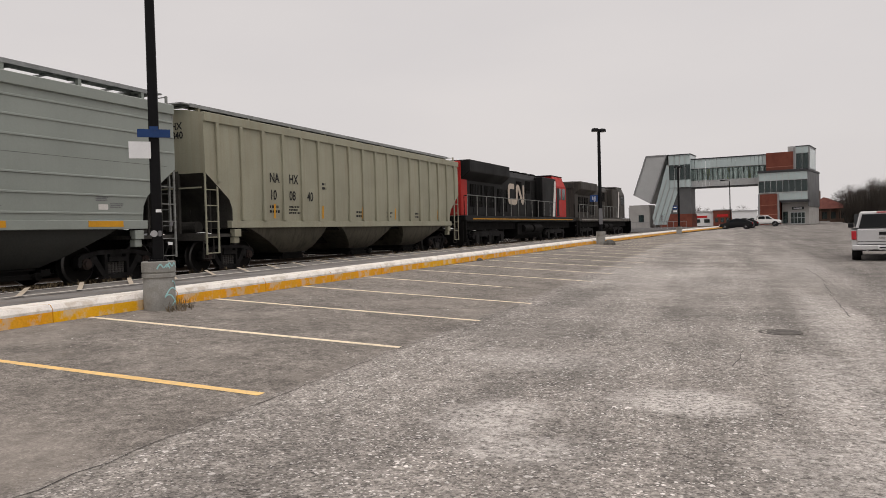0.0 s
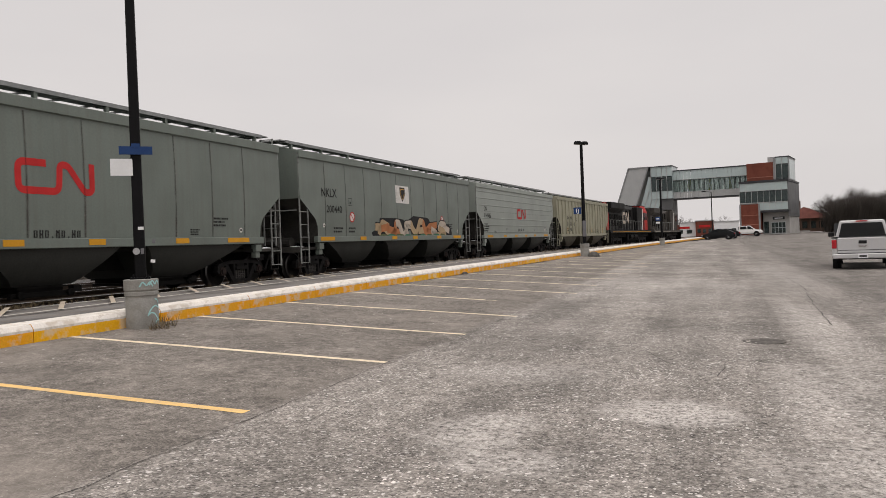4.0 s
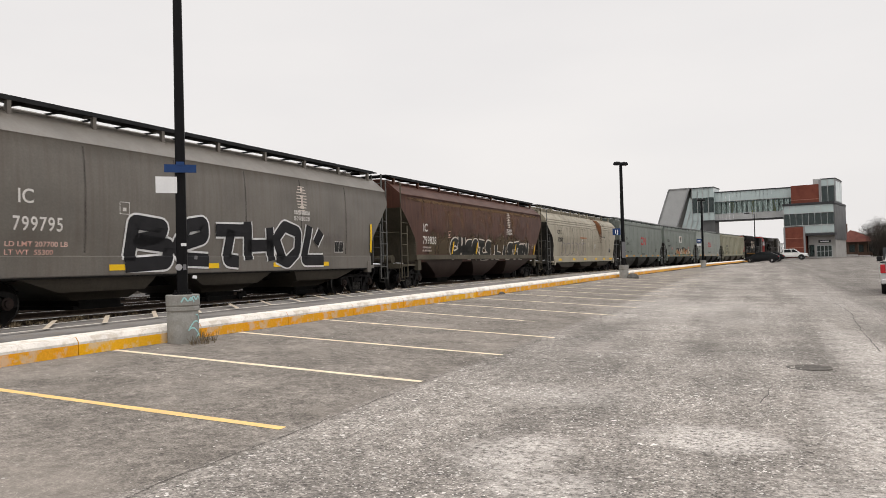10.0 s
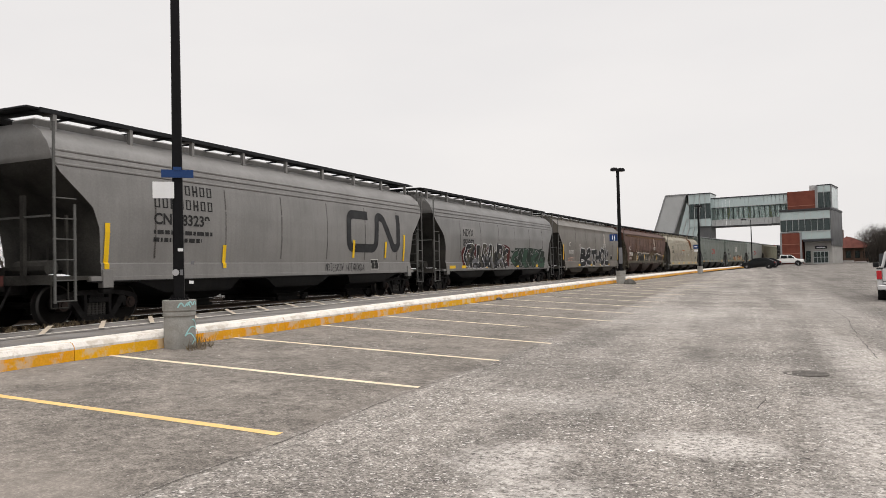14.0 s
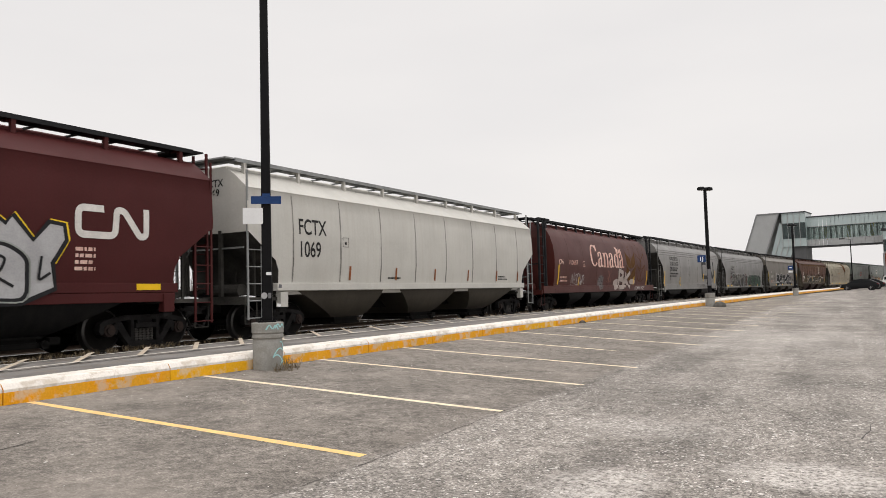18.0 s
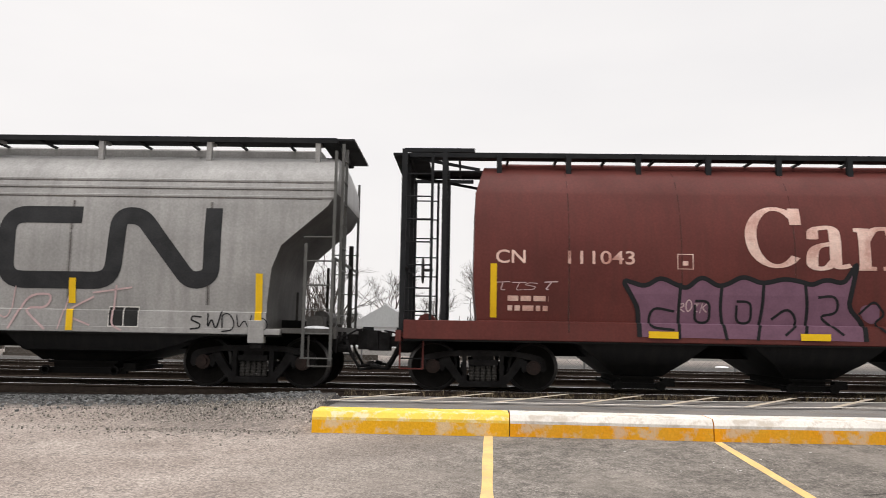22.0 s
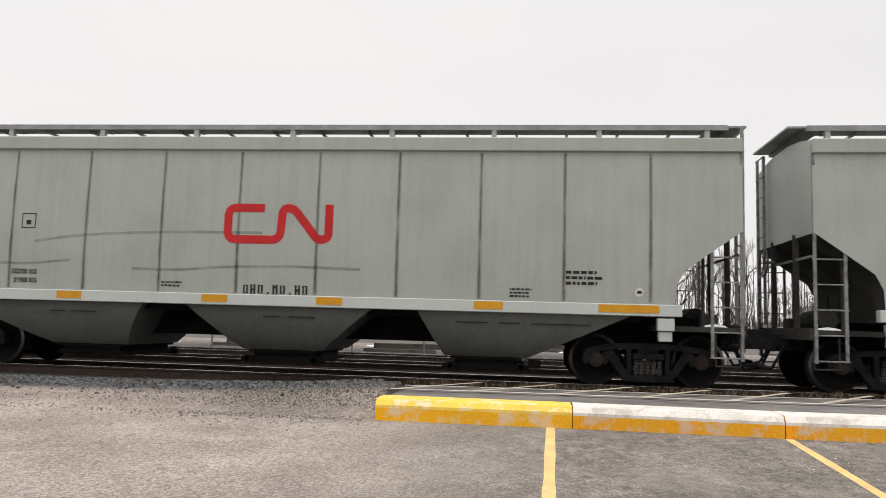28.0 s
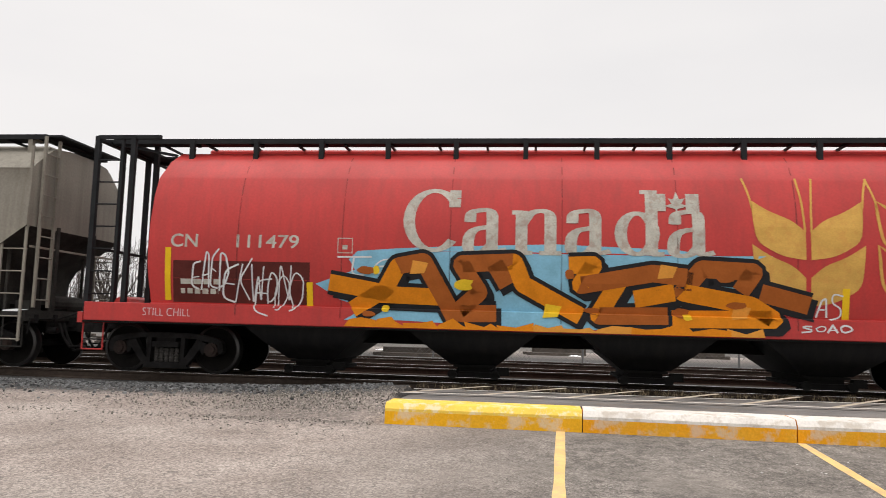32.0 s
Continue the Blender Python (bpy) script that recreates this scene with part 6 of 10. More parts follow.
def grey_flat(k, number, body, sill, seed, logo=True, walk=None, shift=0.0):
    """Grey car with flat seamed sides."""
    p = pitch_of(k)
    half = p / 2 - 0.58
    c = hopper("grey covered hopper car with seamed flat steel sides", p, "flat", "low", body, sill, body, seams=[-6.54 + shift + 1.447 * i for i in range(10)], walk=walk or M_WALKG, walk_z=4.59, under=P_BAYG if k > 15 else P_SHADEG, ladder=M_LADL, reflect=[(shift + y, l) for y, l in ((-6.95, 0.95), (-4.10, 0.47), (-1.35, 0.47), (0.74, 0.47), (3.51, 0.5), (5.62, 1.0))])
    if k != 2:
        text(c, "flat", "CN", shift - 6.50, 2.74, 0.24, M_TXT_K, 1.1, 0.006)
    text(c, "flat", number, shift - 6.48, 2.26, 0.25, M_TXT_K, 1.05)
    small_box(c, "flat", shift - 4.9, 2.55, M_TXT_K)
    for y_, z_ in ((-6.66, 1.80), (6.3, 1.62)):
        flat(c, "sticker", fill([(0.075 * math.cos(0.5236 * i), 0.075 * math.sin(0.5236 * i)) for i in range(12)], M_TXT_W), "flat", shift + y_, z_, 0.007)
        flat(c, "sticker", rect_mesh(0.08, 0.05, M_TXT_K), "flat", shift + y_ - 0.04, z_ - 0.025, 0.010)
    if k in (16, 17):
        for s_, y_, z_ in (("LD LMT", -6.11, 1.70), ("226200" if k == 16 else "226600", -5.69, 1.70), ("LT WT", -6.11, 1.54), ("59800" if k == 16 else "59400", -5.62, 1.54), ("102550 KG" if k == 16 else "102750 KG", -5.06, 1.70), ("27150 KG" if k == 16 else "26950 KG", -5.0, 1.54)):
            text(c, "flat", s_, shift + y_, z_, 0.088, M_TXT_K, 0.9, 0.004)
        flat(c, "stencil", ribbon([(0, 0), (0.26, 0), (0.26, 0.15), (0, 0.15)], 0.014, M_TXT_K, True), "flat", shift - 6.5, 1.67)
        for y_, l_ in ((-4.3, 0.3), (-3.9, 0.5), (-0.25, 0.3), (0.2, 0.5), (3.2, 0.55), (3.95, 0.35), (4.5, 1.0)):
            part("bay_stencil", build(beam, (1.452, shift + y_, 1.04), (1.452, shift + y_ + l_, 1.04), 0.012, 0.02), M_TXT_K, c)
    if k == 17:
        for line in (((-4.63, 2.30), (-4.0, 2.40), (-3.3, 2.46), (-2.4, 2.50), (-1.6, 2.52), (-0.3, 2.52)), ((-2.72, 1.84), (-1.9, 1.82), (-1.0, 1.90), (0.3, 1.93), (1.5, 1.90)), ((-5.42, 1.90), (-4.8, 1.88), (-3.91, 1.97))):
            flat(c, "smear", ribbon(rounded(list(line), 0.3, 4), 0.05, M_SMEAR), "flat", 0, 0, 0.003)
    elif k != 16:
        data_block(c, "flat", -6.0, 1.5, 0.8, 0.24, 2, M_TXT_K, seed)
        data_block(c, "flat", -4.9, 1.5, 0.6, 0.24, 2, M_TXT_K, seed + 1)
    data_block(c, "flat", shift + 5.07, 1.68, 0.65, 0.28, 3, M_TXT_K, seed + 2)
    data_block(c, "flat", shift - 2.14, 1.50, 0.4, 0.12, 2, M_TXT_K, seed + 3)
    data_block(c, "flat", shift + 4.12, 1.46, 0.45, 0.18, 3, M_TXT_K, seed + 4)
    if logo:
        flat(c, "band_emblem", band_logo(2.0, 0.72, 0.15, M_LOGO_R), "flat", -1.02 + 0.9 * shift, 2.325)
        sign_bars(c, "flat", -0.63 + 0.9 * shift, 1.43, 1.22, 0.17, "aaa.bb.bb", M_TXT_K, 0.036)
    TRAIN.append((c, k))
    return c


def grey_ribbed(k, number, body, seed):
    """Pale grey car with horizontal pressed ribs."""
    p = pitch_of(k)
    half = p / 2 - 0.58
    c = hopper("pale grey covered hopper car with horizontally ribbed sides", p, "flat", "low", body, body, body, ribs=(1.57, 1.97, 2.36, 3.08, 3.46, 3.83), walk=M_WALKG, walk_z=4.60, under=P_BAYG if k > 15 else P_SHADEG, ladder=M_LADL, reflect=[(-6.42, 0.92), (-3.58, 0.5), (-1.40, 0.48), (0.70, 0.5), (2.82, 0.48), (5.25, 0.98)])
    put("weld_line", on_side(rect_mesh(2 * half - 0.6, 0.012, M_SEAMC), "flat", -half + 0.3, 2.73, 0.005), c)
    text(c, "flat", "CN", -6.88, 2.77, 0.24, M_TXT_K, 1.1, 0.006)
    text(c, "flat", number, -6.88, 2.385, 0.248, M_TXT_K, 1.08, 0.008)
    if k == 18:
        for s_, z_ in (("LD LMT 224600 LB", 2.12), ("LT WT   61400", 1.94), ("CU FT    5450", 1.76)):
            text(c, "flat", s_, -6.85, z_, 0.09, M_TXT_K, 0.95, 0.003, "", 0.028)
    else:
        data_block(c, "flat", -6.85, 1.55, 0.85, 0.5, 4, M_TXT_K, seed)
    data_block(c, "flat", -5.2, 1.5, 0.5, 0.14, 2, M_TXT_K, seed + 1)
    flat(c, "band_emblem", band_logo(1.81, 0.65, 0.14, M_LOGO_R), "flat", -0.81, 2.375, 0.026)
    sign_bars(c, "flat", -0.58, 1.62, 1.28, 0.17, "aaa.bb.bb", M_TXT_K, 0.036)
    flat(c, "data_panel", rect_mesh(0.27, 0.12, M_TXT_W), "flat", 5.57, 1.65, 0.006)
    for y_, z_ in ((-3.0, 1.68), (2.9, 1.62), (5.9, 1.68), (5.5, 1.82)):
        data_block(c, "flat", y_, z_, 0.42, 0.12, 3, SPRAY["grey"], int(z_ * 100))
    TRAIN.append((c, k))
    return c


def end_number(car, k, mark, number, material):
    """The car's number high on its rear end sheet."""
    half = pitch_of(k) / 2 - 0.58
    for s, z in ((mark, 3.86), (number, 3.62)):
        if s:
            for piece in islands(text_mesh(s, 0.26, material, 1.0, 0.006)):
                put("letter", piece, car, pose(0.10, -half - 0.012, z, 90))


def round_car(k, label, body, walk, **kw):
    p = pitch_of(k)
    half = p / 2 - 0.58
    c = hopper(label, p, "round", "high", body, body, body, seams=kw.pop("seams", [-5.94 + 2.45 * i for i in range(6)]), ribs=(3.36, 3.52, 3.66), walk=walk, walk_z=4.51, under=kw.pop("under", P_BLACK), **kw)
    # thin dark strips that paint a shadow line below each rib
    for z in (3.32, 3.48, 3.62):
        flat(c, "rib_grime", rect_mesh(2 * half - 0.5, 0.032, M_SEAMC), "round", -half + 0.25, z, 0.003)
    TRAIN.append((c, k))
    return c


def grain_car(k, body, number, text_mat, gold, gold2, size=1.0, shift=0.12):
    p = pitch_of(k)
    half = p / 2 - 0.58 - 1.28
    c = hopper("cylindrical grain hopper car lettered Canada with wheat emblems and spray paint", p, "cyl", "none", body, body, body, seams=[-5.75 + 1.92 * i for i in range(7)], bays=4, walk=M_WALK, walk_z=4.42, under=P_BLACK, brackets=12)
    serif_word(c, "cyl", "Canada", -2.76, 2.27, text_mat, size * 1.02)
    for dx in (0, 0.55):
        flat(c, "flag_emblem", rect_mesh(0.22, 0.31, text_mat), "cyl", -2.74 + 4.14 * size + dx, 2.24 + 0.79 * size, 0.012)
    flat(c, "flag_emblem", fill([(0.0, 0.1), (0.12, 0.14), (0.06, 0.24), (0.15, 0.22), (0.2, 0.36), (0.25, 0.22), (0.34, 0.24), (0.28, 0.14), (0.4, 0.1), (0.22, 0.05), (0.2, 0.0), (0.18, 0.05)], text_mat), "cyl", -2.74 + 4.33 * size, 2.23 + 0.79 * size, 0.012)
    wheat(c, "cyl", 3.62 + shift, 1.5, 1.8, 1.80, gold, False)
    wheat(c, "cyl", 5.55 + shift, 1.5, 1.7, 1.80, gold2, True)
    text(c, "cyl", "CN", -7.02, 2.32, 0.24, text_mat, 1.1, 0.004)
    text(c, "cyl", number, -5.85, 2.32, 0.24, text_mat, 1.25, 0.003)
    small_box(c, "cyl", -3.9, 2.25, text_mat)
    data_block(c, "cyl", -6.8, 1.4, 0.9, 0.34, 2, text_mat, k)
    for y, z, h in ((-7.1, 1.35, 0.95), (half - 0.4, 1.3, 0.9)) if k == 13 else ((-7.1, 1.35, 0.95), (-4.45, 1.3, 0.42), (4.55, 1.3, 0.5), (half - 0.4, 1.3, 0.9)):
        flat(c, "reflector", rect_mesh(0.11, h, M_REFL), "cyl", y, z, 0.012)
    TRAIN.append((c, k))
    return c


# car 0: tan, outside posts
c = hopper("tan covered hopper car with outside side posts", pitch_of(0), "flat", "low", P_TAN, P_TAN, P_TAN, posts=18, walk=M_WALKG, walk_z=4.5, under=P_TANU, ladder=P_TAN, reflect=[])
TRAIN.append((c, 0))
for s, y, z in (("NA", -6.2, 2.57), ("HX", -5.2, 2.57), ("10", -6.2, 2.06), ("08", -5.2, 2.06), ("40", -4.2, 2.06)):
    text(c, "flat", s, y, z, 0.288, M_TXT_K, 0.85, 0.008, "", 0.01)
for y, z, w, n in ((-6.2, 1.6, 0.6, 2), (-5.2, 1.6, 0.6, 3), (-3.3, 2.4, 0.3, 2), (-1.0, 1.5, 0.5, 2), (1.4, 1.5, 0.5, 2), (4.0, 1.5, 0.4, 2)):
    data_block(c, "flat", y, z, w, 0.28, n, M_TXT_K, int(y * 10) + 90)
for y in (-6.0, -3.3, -0.6, 2.1, 6.4):
    flat(c, "reflector", rect_mesh(0.09, 0.42, M_REFLD), "flat", y, 1.5, 0.01)

end_number(c, 0, "NAHX", "100840", M_TXT_K)

# car 1: pale ribbed
end_number(grey_ribbed(1, "114985", P_GREYM, 3), 1, "", "114985", M_TXT_K)

# car 2: grey with a mural low on its side
c = grey_flat(2, "200440", P_GREYD, P_GREYD, 11, logo=False)
text(c, "flat", "NKLX", -6.8, 2.80, 0.30, M_TXT_K, 0.95, 0.008)
flat(c, "badge_panel", rect_mesh(1.33, 0.74, M_TXT_W), "flat", -0.85, 2.79, 0.006)
flat(c, "badge", fill([(0.38, 0.36), (0.64, 0.05), (0.90, 0.36), (0.90, 0.66), (0.38, 0.66)], M_TXT_K), "flat", -0.83, 2.80, 0.010)
flat(c, "badge", ribbon([(0.46, 0.36), (0.64, 0.14), (0.82, 0.36), (0.82, 0.58), (0.46, 0.58)], 0.03, M_GOLD, True), "flat", -0.83, 2.80, 0.013)
for y_, z_ in ((-4.66, 2.12), (4.20, 2.14)):
    ring = [(0.17 * math.cos(q_ * 0.314), 0.17 * math.sin(q_ * 0.314)) for q_ in range(20)]
    flat(c, "warning_sticker", fill(ring, M_TXT_W), "flat", y_, z_, 0.010)
    flat(c, "warning_sticker", ribbon(ring, 0.045, M_LOGO_R, True), "flat", y_, z_, 0.013)
    flat(c, "warning_sticker", ribbon([(-0.11, 0.11), (0.11, -0.11)], 0.04, M_LOGO_R), "flat", y_, z_, 0.0145)
for y0, y1, z0, z1, q_ in ((-3.1, -1.2, 1.24, 1.75, 61), (-2.6, 0.2, 1.5, 2.2, 62), (0.4, 3.0, 1.5, 2.3, 63), (3.2, 5.6, 1.24, 1.95, 64)):
    flat(c, "mural", fill(blob_letter(y0, y1, z0, z1, q_), SPRAY["black"]), "flat", 0, 0, 0.004 + 0.0003 * (q_ - 60))
spray_piece(c, "flat", -2.7, 4.7, 1.24, 2.22, 6, ["tan", "clay", "cream"], "black", None, None, 4, 0.045, forms=[18, 10, 11, 0, 19, 13], fat=0.30, soft=0.12, deep=0.05)
for i in range(9):
    flat(c, "mural", fill(blob_letter(-2.6 + 0.8 * i, -1.75 + 0.8 * i, 1.24, 1.50, 90 + i), SPRAY["green" if i % 2 else "olive"]), "flat", 0, 0, 0.030 + 0.0006 * (i % 3))

# car 3: grey
grey_flat(3, "114766", P_GREYD, P_GREYD, 21)

# car 4: beige with a rust stain
c = round_car(4, "beige covered hopper car with a brown rust stain and tags", P_BEIGE, M_WALK, under=P_SHADET, reflect=[(-6.7, 0.6), (-3.6, 0.6), (-0.9, 0.6), (2.0, 0.6), (4.4, 0.6), (6.3, 0.9)], refl_mat=M_REFL)
text(c, "round", "CEFX", -6.9, 2.75, 0.28, M_TXT_K, 0.95, 0.006)
text(c, "round", "352001", -6.9, 2.28, 0.28, M_TXT_K, 0.95, 0.006)
flat(c, "rust_stain", rect_mesh(3.0, 1.8, stain("rust_run", (0.115, 0.046, 0.018), 2.35, 4.75, 2.55, 4.2, (6.0, 6.0, 0.45), 0.28, 0.58, 0.95)), "round", 2.1, 2.35, 0.028)
flat(c, "soot_stain", rect_mesh(15.0, 0.9, stain("eaves_soot", (0.06, 0.05, 0.04), -18, 18, 3.1, 4.1, (1.2, 1.2, 0.3), 0.56, 0.85, 0.22)), "round", -7.5, 3.15, 0.026)
flat(c, "grime_film", rect_mesh(15.0, 1.95, stain("side_grime", (0.10, 0.075, 0.05), -18, 18, 0.2, 3.3, (1.6, 1.6, 0.25), 0.52, 0.88, 0.20)), "round", -7.5, 1.35, 0.005)
for q_ in range(6):
    flat(c, "outline", ribbon(blob_letter(-6.2 + 0.95 * q_, -5.2 + 0.95 * q_, 1.4, 2.25, 240 + q_), 0.04, SPRAY["mauve"], True), "round", 0, 0, 0.008 + 0.001 * q_)
for y, z, r_, n_ in ((-2.5, 1.57, 0.42, 4), (0.18, 2.15, 0.24, 4)):
    for q_ in range(n_):
        a_ = math.pi * (q_ + 0.4) / n_
        flat(c, "tag_stroke", ribbon([(-r_ * math.cos(a_), -r_ * 0.8 * math.sin(a_)), (0.03, 0.01 * q_), (r_ * 1.05 * math.cos(a_), r_ * 0.8 * math.sin(a_))], 0.045, SPRAY["cream"]), "round", y, z, 0.012 + 0.001 * q_)
for y, z, r_ in ((-1.36, 2.34, 0.12), (1.97, 2.03, 0.13)):
    flat(c, "tag_stroke", ribbon([(r_ * math.cos(0.6 * q_), 1.2 * r_ * math.sin(0.6 * q_)) for q_ in range(10)], 0.045, SPRAY["white"], True), "round", y, z, 0.012)
flat(c, "tag_stroke", ribbon(rounded([(0, -0.22), (0.03, 0.16), (0.26, 0.2), (0.26, -0.02), (0.05, -0.02)], 0.06, 3), 0.04, SPRAY["cream"]), "round", 1.5, 2.17, 0.012)
spray_scrawl(c, "round", 0.85, 1.45, 1.45, 1.85, "bone", 7, 61, 0.024)
plate_panel(c, "round", 6.1, 1.6)
data_block(c, "round", 4.0, 2.7, 1.2, 0.12, 1, M_TXT_K, 9)
data_block(c, "round", -1.8, 2.5, 1.8, 0.15, 1, SPRAY["rust"], 10)

# car 5: brown
P_OLIVEG = paint("olive_grimed_steel", (0.105, 0.092, 0.068), 0.5, (0.05, 0.042, 0.032), 0.3, rough=0.6)
c = hopper("rust brown covered hopper car with black and cream graffiti", pitch_of(5), "bulge", "scoop", P_BROWN, P_OLIVEG, P_BROWN, seams=(), ribs=(3.78,), walk=M_WALK, walk_z=4.5, under=P_UNDERB, ladder=P_OLIVEG, ends=P_OLIVEG, reflect=[])
TRAIN.append((c, 5))
text(c, "bulge", "IC", -7.0, 2.38, 0.32, M_TXT_W, 1.0, 0.008)
stamp_digits(c, "bulge", "799828", -7.05, 1.86, 0.32, M_TXT_W)
data_block(c, "bulge", -7.0, 1.5, 1.1, 0.26, 2, SPRAY["bone"], 31)
spray_piece(c, "bulge", -4.4, 0.45, 1.16, 2.3, 6, ["coal"], "chalk", None, None, 21, 0.06, forms=[20, 16, 3, 5, 2, 4], fat=0.40, soft=0.7)
spray_piece(c, "bulge", 1.0, 6.2, 1.16, 2.2, 6, ["coal"], "chalk", None, None, 22, 0.06, forms=[21, 22, 4, 2, 3, 7], fat=0.38, soft=0.5)
for i in range(4):
    flat(c, "mural", fill([(0, 0), (0.34, 0), (0.34, 0.17), (0.17, 0.17), (0.17, 0.10), (0, 0.10)], SPRAY["chalk"]), "bulge", 0.78 + 0.10 * i, 1.18 + 0.17 * i, 0.012)
tag_word(c, "bulge", "LISTEN", 6.3, 7.3, 1.80, 2.02, "cream", 0.02, 23)
flat(c, "grime_film", rect_mesh(14.4, 1.9, stain("olive_film", (0.092, 0.070, 0.046), -7.6, 7.6, 2.75, 1.2, (1.0, 1.0, 0.25), 0.36, 0.66, 0.85, 0.8)), "bulge", -7.2, 1.44, 0.004)
flat(c, "rust_stain", rect_mesh(15.6, 2.2, stain("ochre_runs", (0.19, 0.105, 0.052), -18, 18, 1.4, 3.9, (2.6, 2.6, 0.12), 0.64, 0.82, 0.40)), "bulge", -7.8, 1.5, 0.0045)
flat(c, "rust_stain", rect_mesh(16.4, 0.13, stain("ochre_edge", (0.15, 0.095, 0.055), -18, 18, 3.2, 3.95, (1.2, 1.2, 1.2), 0.40, 0.65, 0.8)), "bulge", -8.2, 3.56, 0.005)
end_number(c, 5, "", "799828", M_TXT_P)
small_box(c, "bulge", -4.55, 2.18, M_TXT_P)
for i in range(6):
    flat(c, "stencil", rect_mesh(0.28, 0.022, SPRAY["soil"]), "bulge", -7.75, 1.52 + 0.075 * i)
striped_oval(c, "bulge", 3.15, 3.22)
sign_bars(c, "bulge", 2.75, 2.64, 0.84, 0.13, "abcdefgh", M_TXT_W, 0.028)
sign_bars(c, "bulge", 2.75, 2.48, 0.84, 0.13, "abcdefg", M_TXT_W, 0.028)
for y in (-4.2, -1.45, 3.95, 7.2):
    flat(c, "reflector", fill([(0, 0), (0.11, 0), (0.22, 0.55), (0.11, 0.55)], M_REFL), "bulge", y, 1.45, 0.034)

# car 6: taupe grey with black graffiti
c = hopper("weathered taupe grey covered hopper car with black graffiti", pitch_of(6), "deep", "scoop", P_TAUPE, P_TAUPE, P_SILVERD, seams=(-4.8, -2.2, 0.4, 3.0, 5.6), ribs=(), walk=M_WALK, walk_z=4.5, under=P_SHADET, reflect=[(-4.2, 0.5), (-1.2, 0.5), (1.6, 0.5), (4.0, 0.5)], refl_mat=M_REFL)
TRAIN.append((c, 6))
text(c, "deep", "IC", -6.35, 2.40, 0.28, M_TXT_W, 1.0, 0.004)
stamp_digits(c, "deep", "799795", -6.45, 1.86, 0.28, M_TXT_W)
small_box(c, "deep", -3.9, 2.3, M_TXT_W)
for s_, z_ in (("LD LMT 207700 LB", 1.56), ("LT WT  55300", 1.40)):
    text(c, "deep", s_, -6.6, z_, 0.10, M_TXT_P, 1.25, 0.002)
spray_piece(c, "deep", -3.75, 4.2, 0.98, 2.52, 6, ["black"], "white", None, None, 31, 0.05, forms=[14, 15, 2, 16, 6, 17], fat=0.25, soft=0.28)
striped_oval(c, "deep", 3.05, 3.10)
sign_bars(c, "deep", 2.62, 2.62, 0.84, 0.13, "abcdefgh", M_TXT_W, 0.028)
sign_bars(c, "deep", 2.62, 2.44, 0.84, 0.13, "abcdefg", M_TXT_W, 0.028)
plate_panel(c, "deep", 4.9, 1.5)
for y in (-7.75, 7.2):
    flat(c, "reflector", rect_mesh(0.12, 1.0, M_REFL), "deep", y, 1.5, 0.03)
spray_scrawl(c, "deep", 4.3, 5.4, 1.75, 2.2, "ash", 12, 47, 0.02)

# car 7: dark silver with bright graffiti
c = round_car(7, "weathered grey covered hopper car with multicoloured graffiti", P_SILVERD, M_WALK, reflect=[(-7.2, 0.7), (-5.8, 0.5), (-3.0, 0.4), (1.6, 0.4), (5.0, 0.4)], refl_mat=M_REFL)
text(c, "round", "NDYX", -5.65, 2.55, 0.34, M_TXT_K, 0.9, 0.01)
text(c, "round", "850982", -5.65, 2.08, 0.34, M_TXT_K, 0.9, 0.01)
flat(c, "stencil", rect_mesh(1.55, 0.46, M_LADDERP), "round", -5.72, 2.50, 0.004)
flat(c, "mural", fill(blob_letter(-5.9, -3.9, 1.0, 2.2, 71), SPRAY["wine"]), "round", 0, 0, 0.004)
flat(c, "mural", fill(blob_letter(-1.2, 0.7, 1.0, 2.3, 72), SPRAY["wine"]), "round", 0, 0, 0.004)
spray_piece(c, "round", -5.6, 0.1, 1.0, 2.35, 8, ["black", "grime"], "white", None, None, 41, 0.035, forms=[19, 18, 11, 13, 0, 9, 5, 12], fat=0.30, soft=0.10)
spray_piece(c, "round", -5.2, -0.2, 0.98, 1.7, 9, ["grey", "black"], "white", None, None, 44, 0.03, forms=[9, 12, 19, 7, 5, 11, 13, 18, 0], fat=0.30, soft=0.10)
spray_scrawl(c, "round", -5.0, -0.2, 1.45, 2.25, "wine", 12, 74, 0.07)
spray_piece(c, "round", 0.9, 6.6, 1.0, 2.12, 6, ["moss", "ink"], "black", "ashl", ["ink"], 42, 0.05, forms=[19, 7, 11, 9, 18, 13], fat=0.26, soft=0.12)
spray_scrawl(c, "round", 1.0, 6.3, 1.0, 1.5, "ash", 16, 75, 0.05)

# car 8: silver with the large dark band emblem
def big_band(c, y):
    flat(c, "band_emblem", band_logo(3.93, 1.45, 0.30, M_LOGO_K), "round", y, 1.69, 0.007)


c = round_car(8, "weathered silver grey covered hopper car with a large dark emblem", P_SILVERM, M_WALK, reflect=[(-7.4, 0.14)])
sign_bars(c, "round", -6.0, 2.98, 2.05, 0.27, "abcdefgh", M_TXT_K, 0.055)
sign_bars(c, "round", -6.0, 2.62, 2.05, 0.27, "abcdefgh", M_TXT_K, 0.055)
text(c, "round", "CN", -6.0, 2.25, 0.26, M_TXT_K, 1.1, 0.01)
text(c, "round", "383239", -5.3, 2.25, 0.26, M_TXT_K, 1.1, 0.01)
data_block(c, "round", -6.0, 1.75, 2.0, 0.36, 2, M_TXT_K, 52)
big_band(c, 2.6)
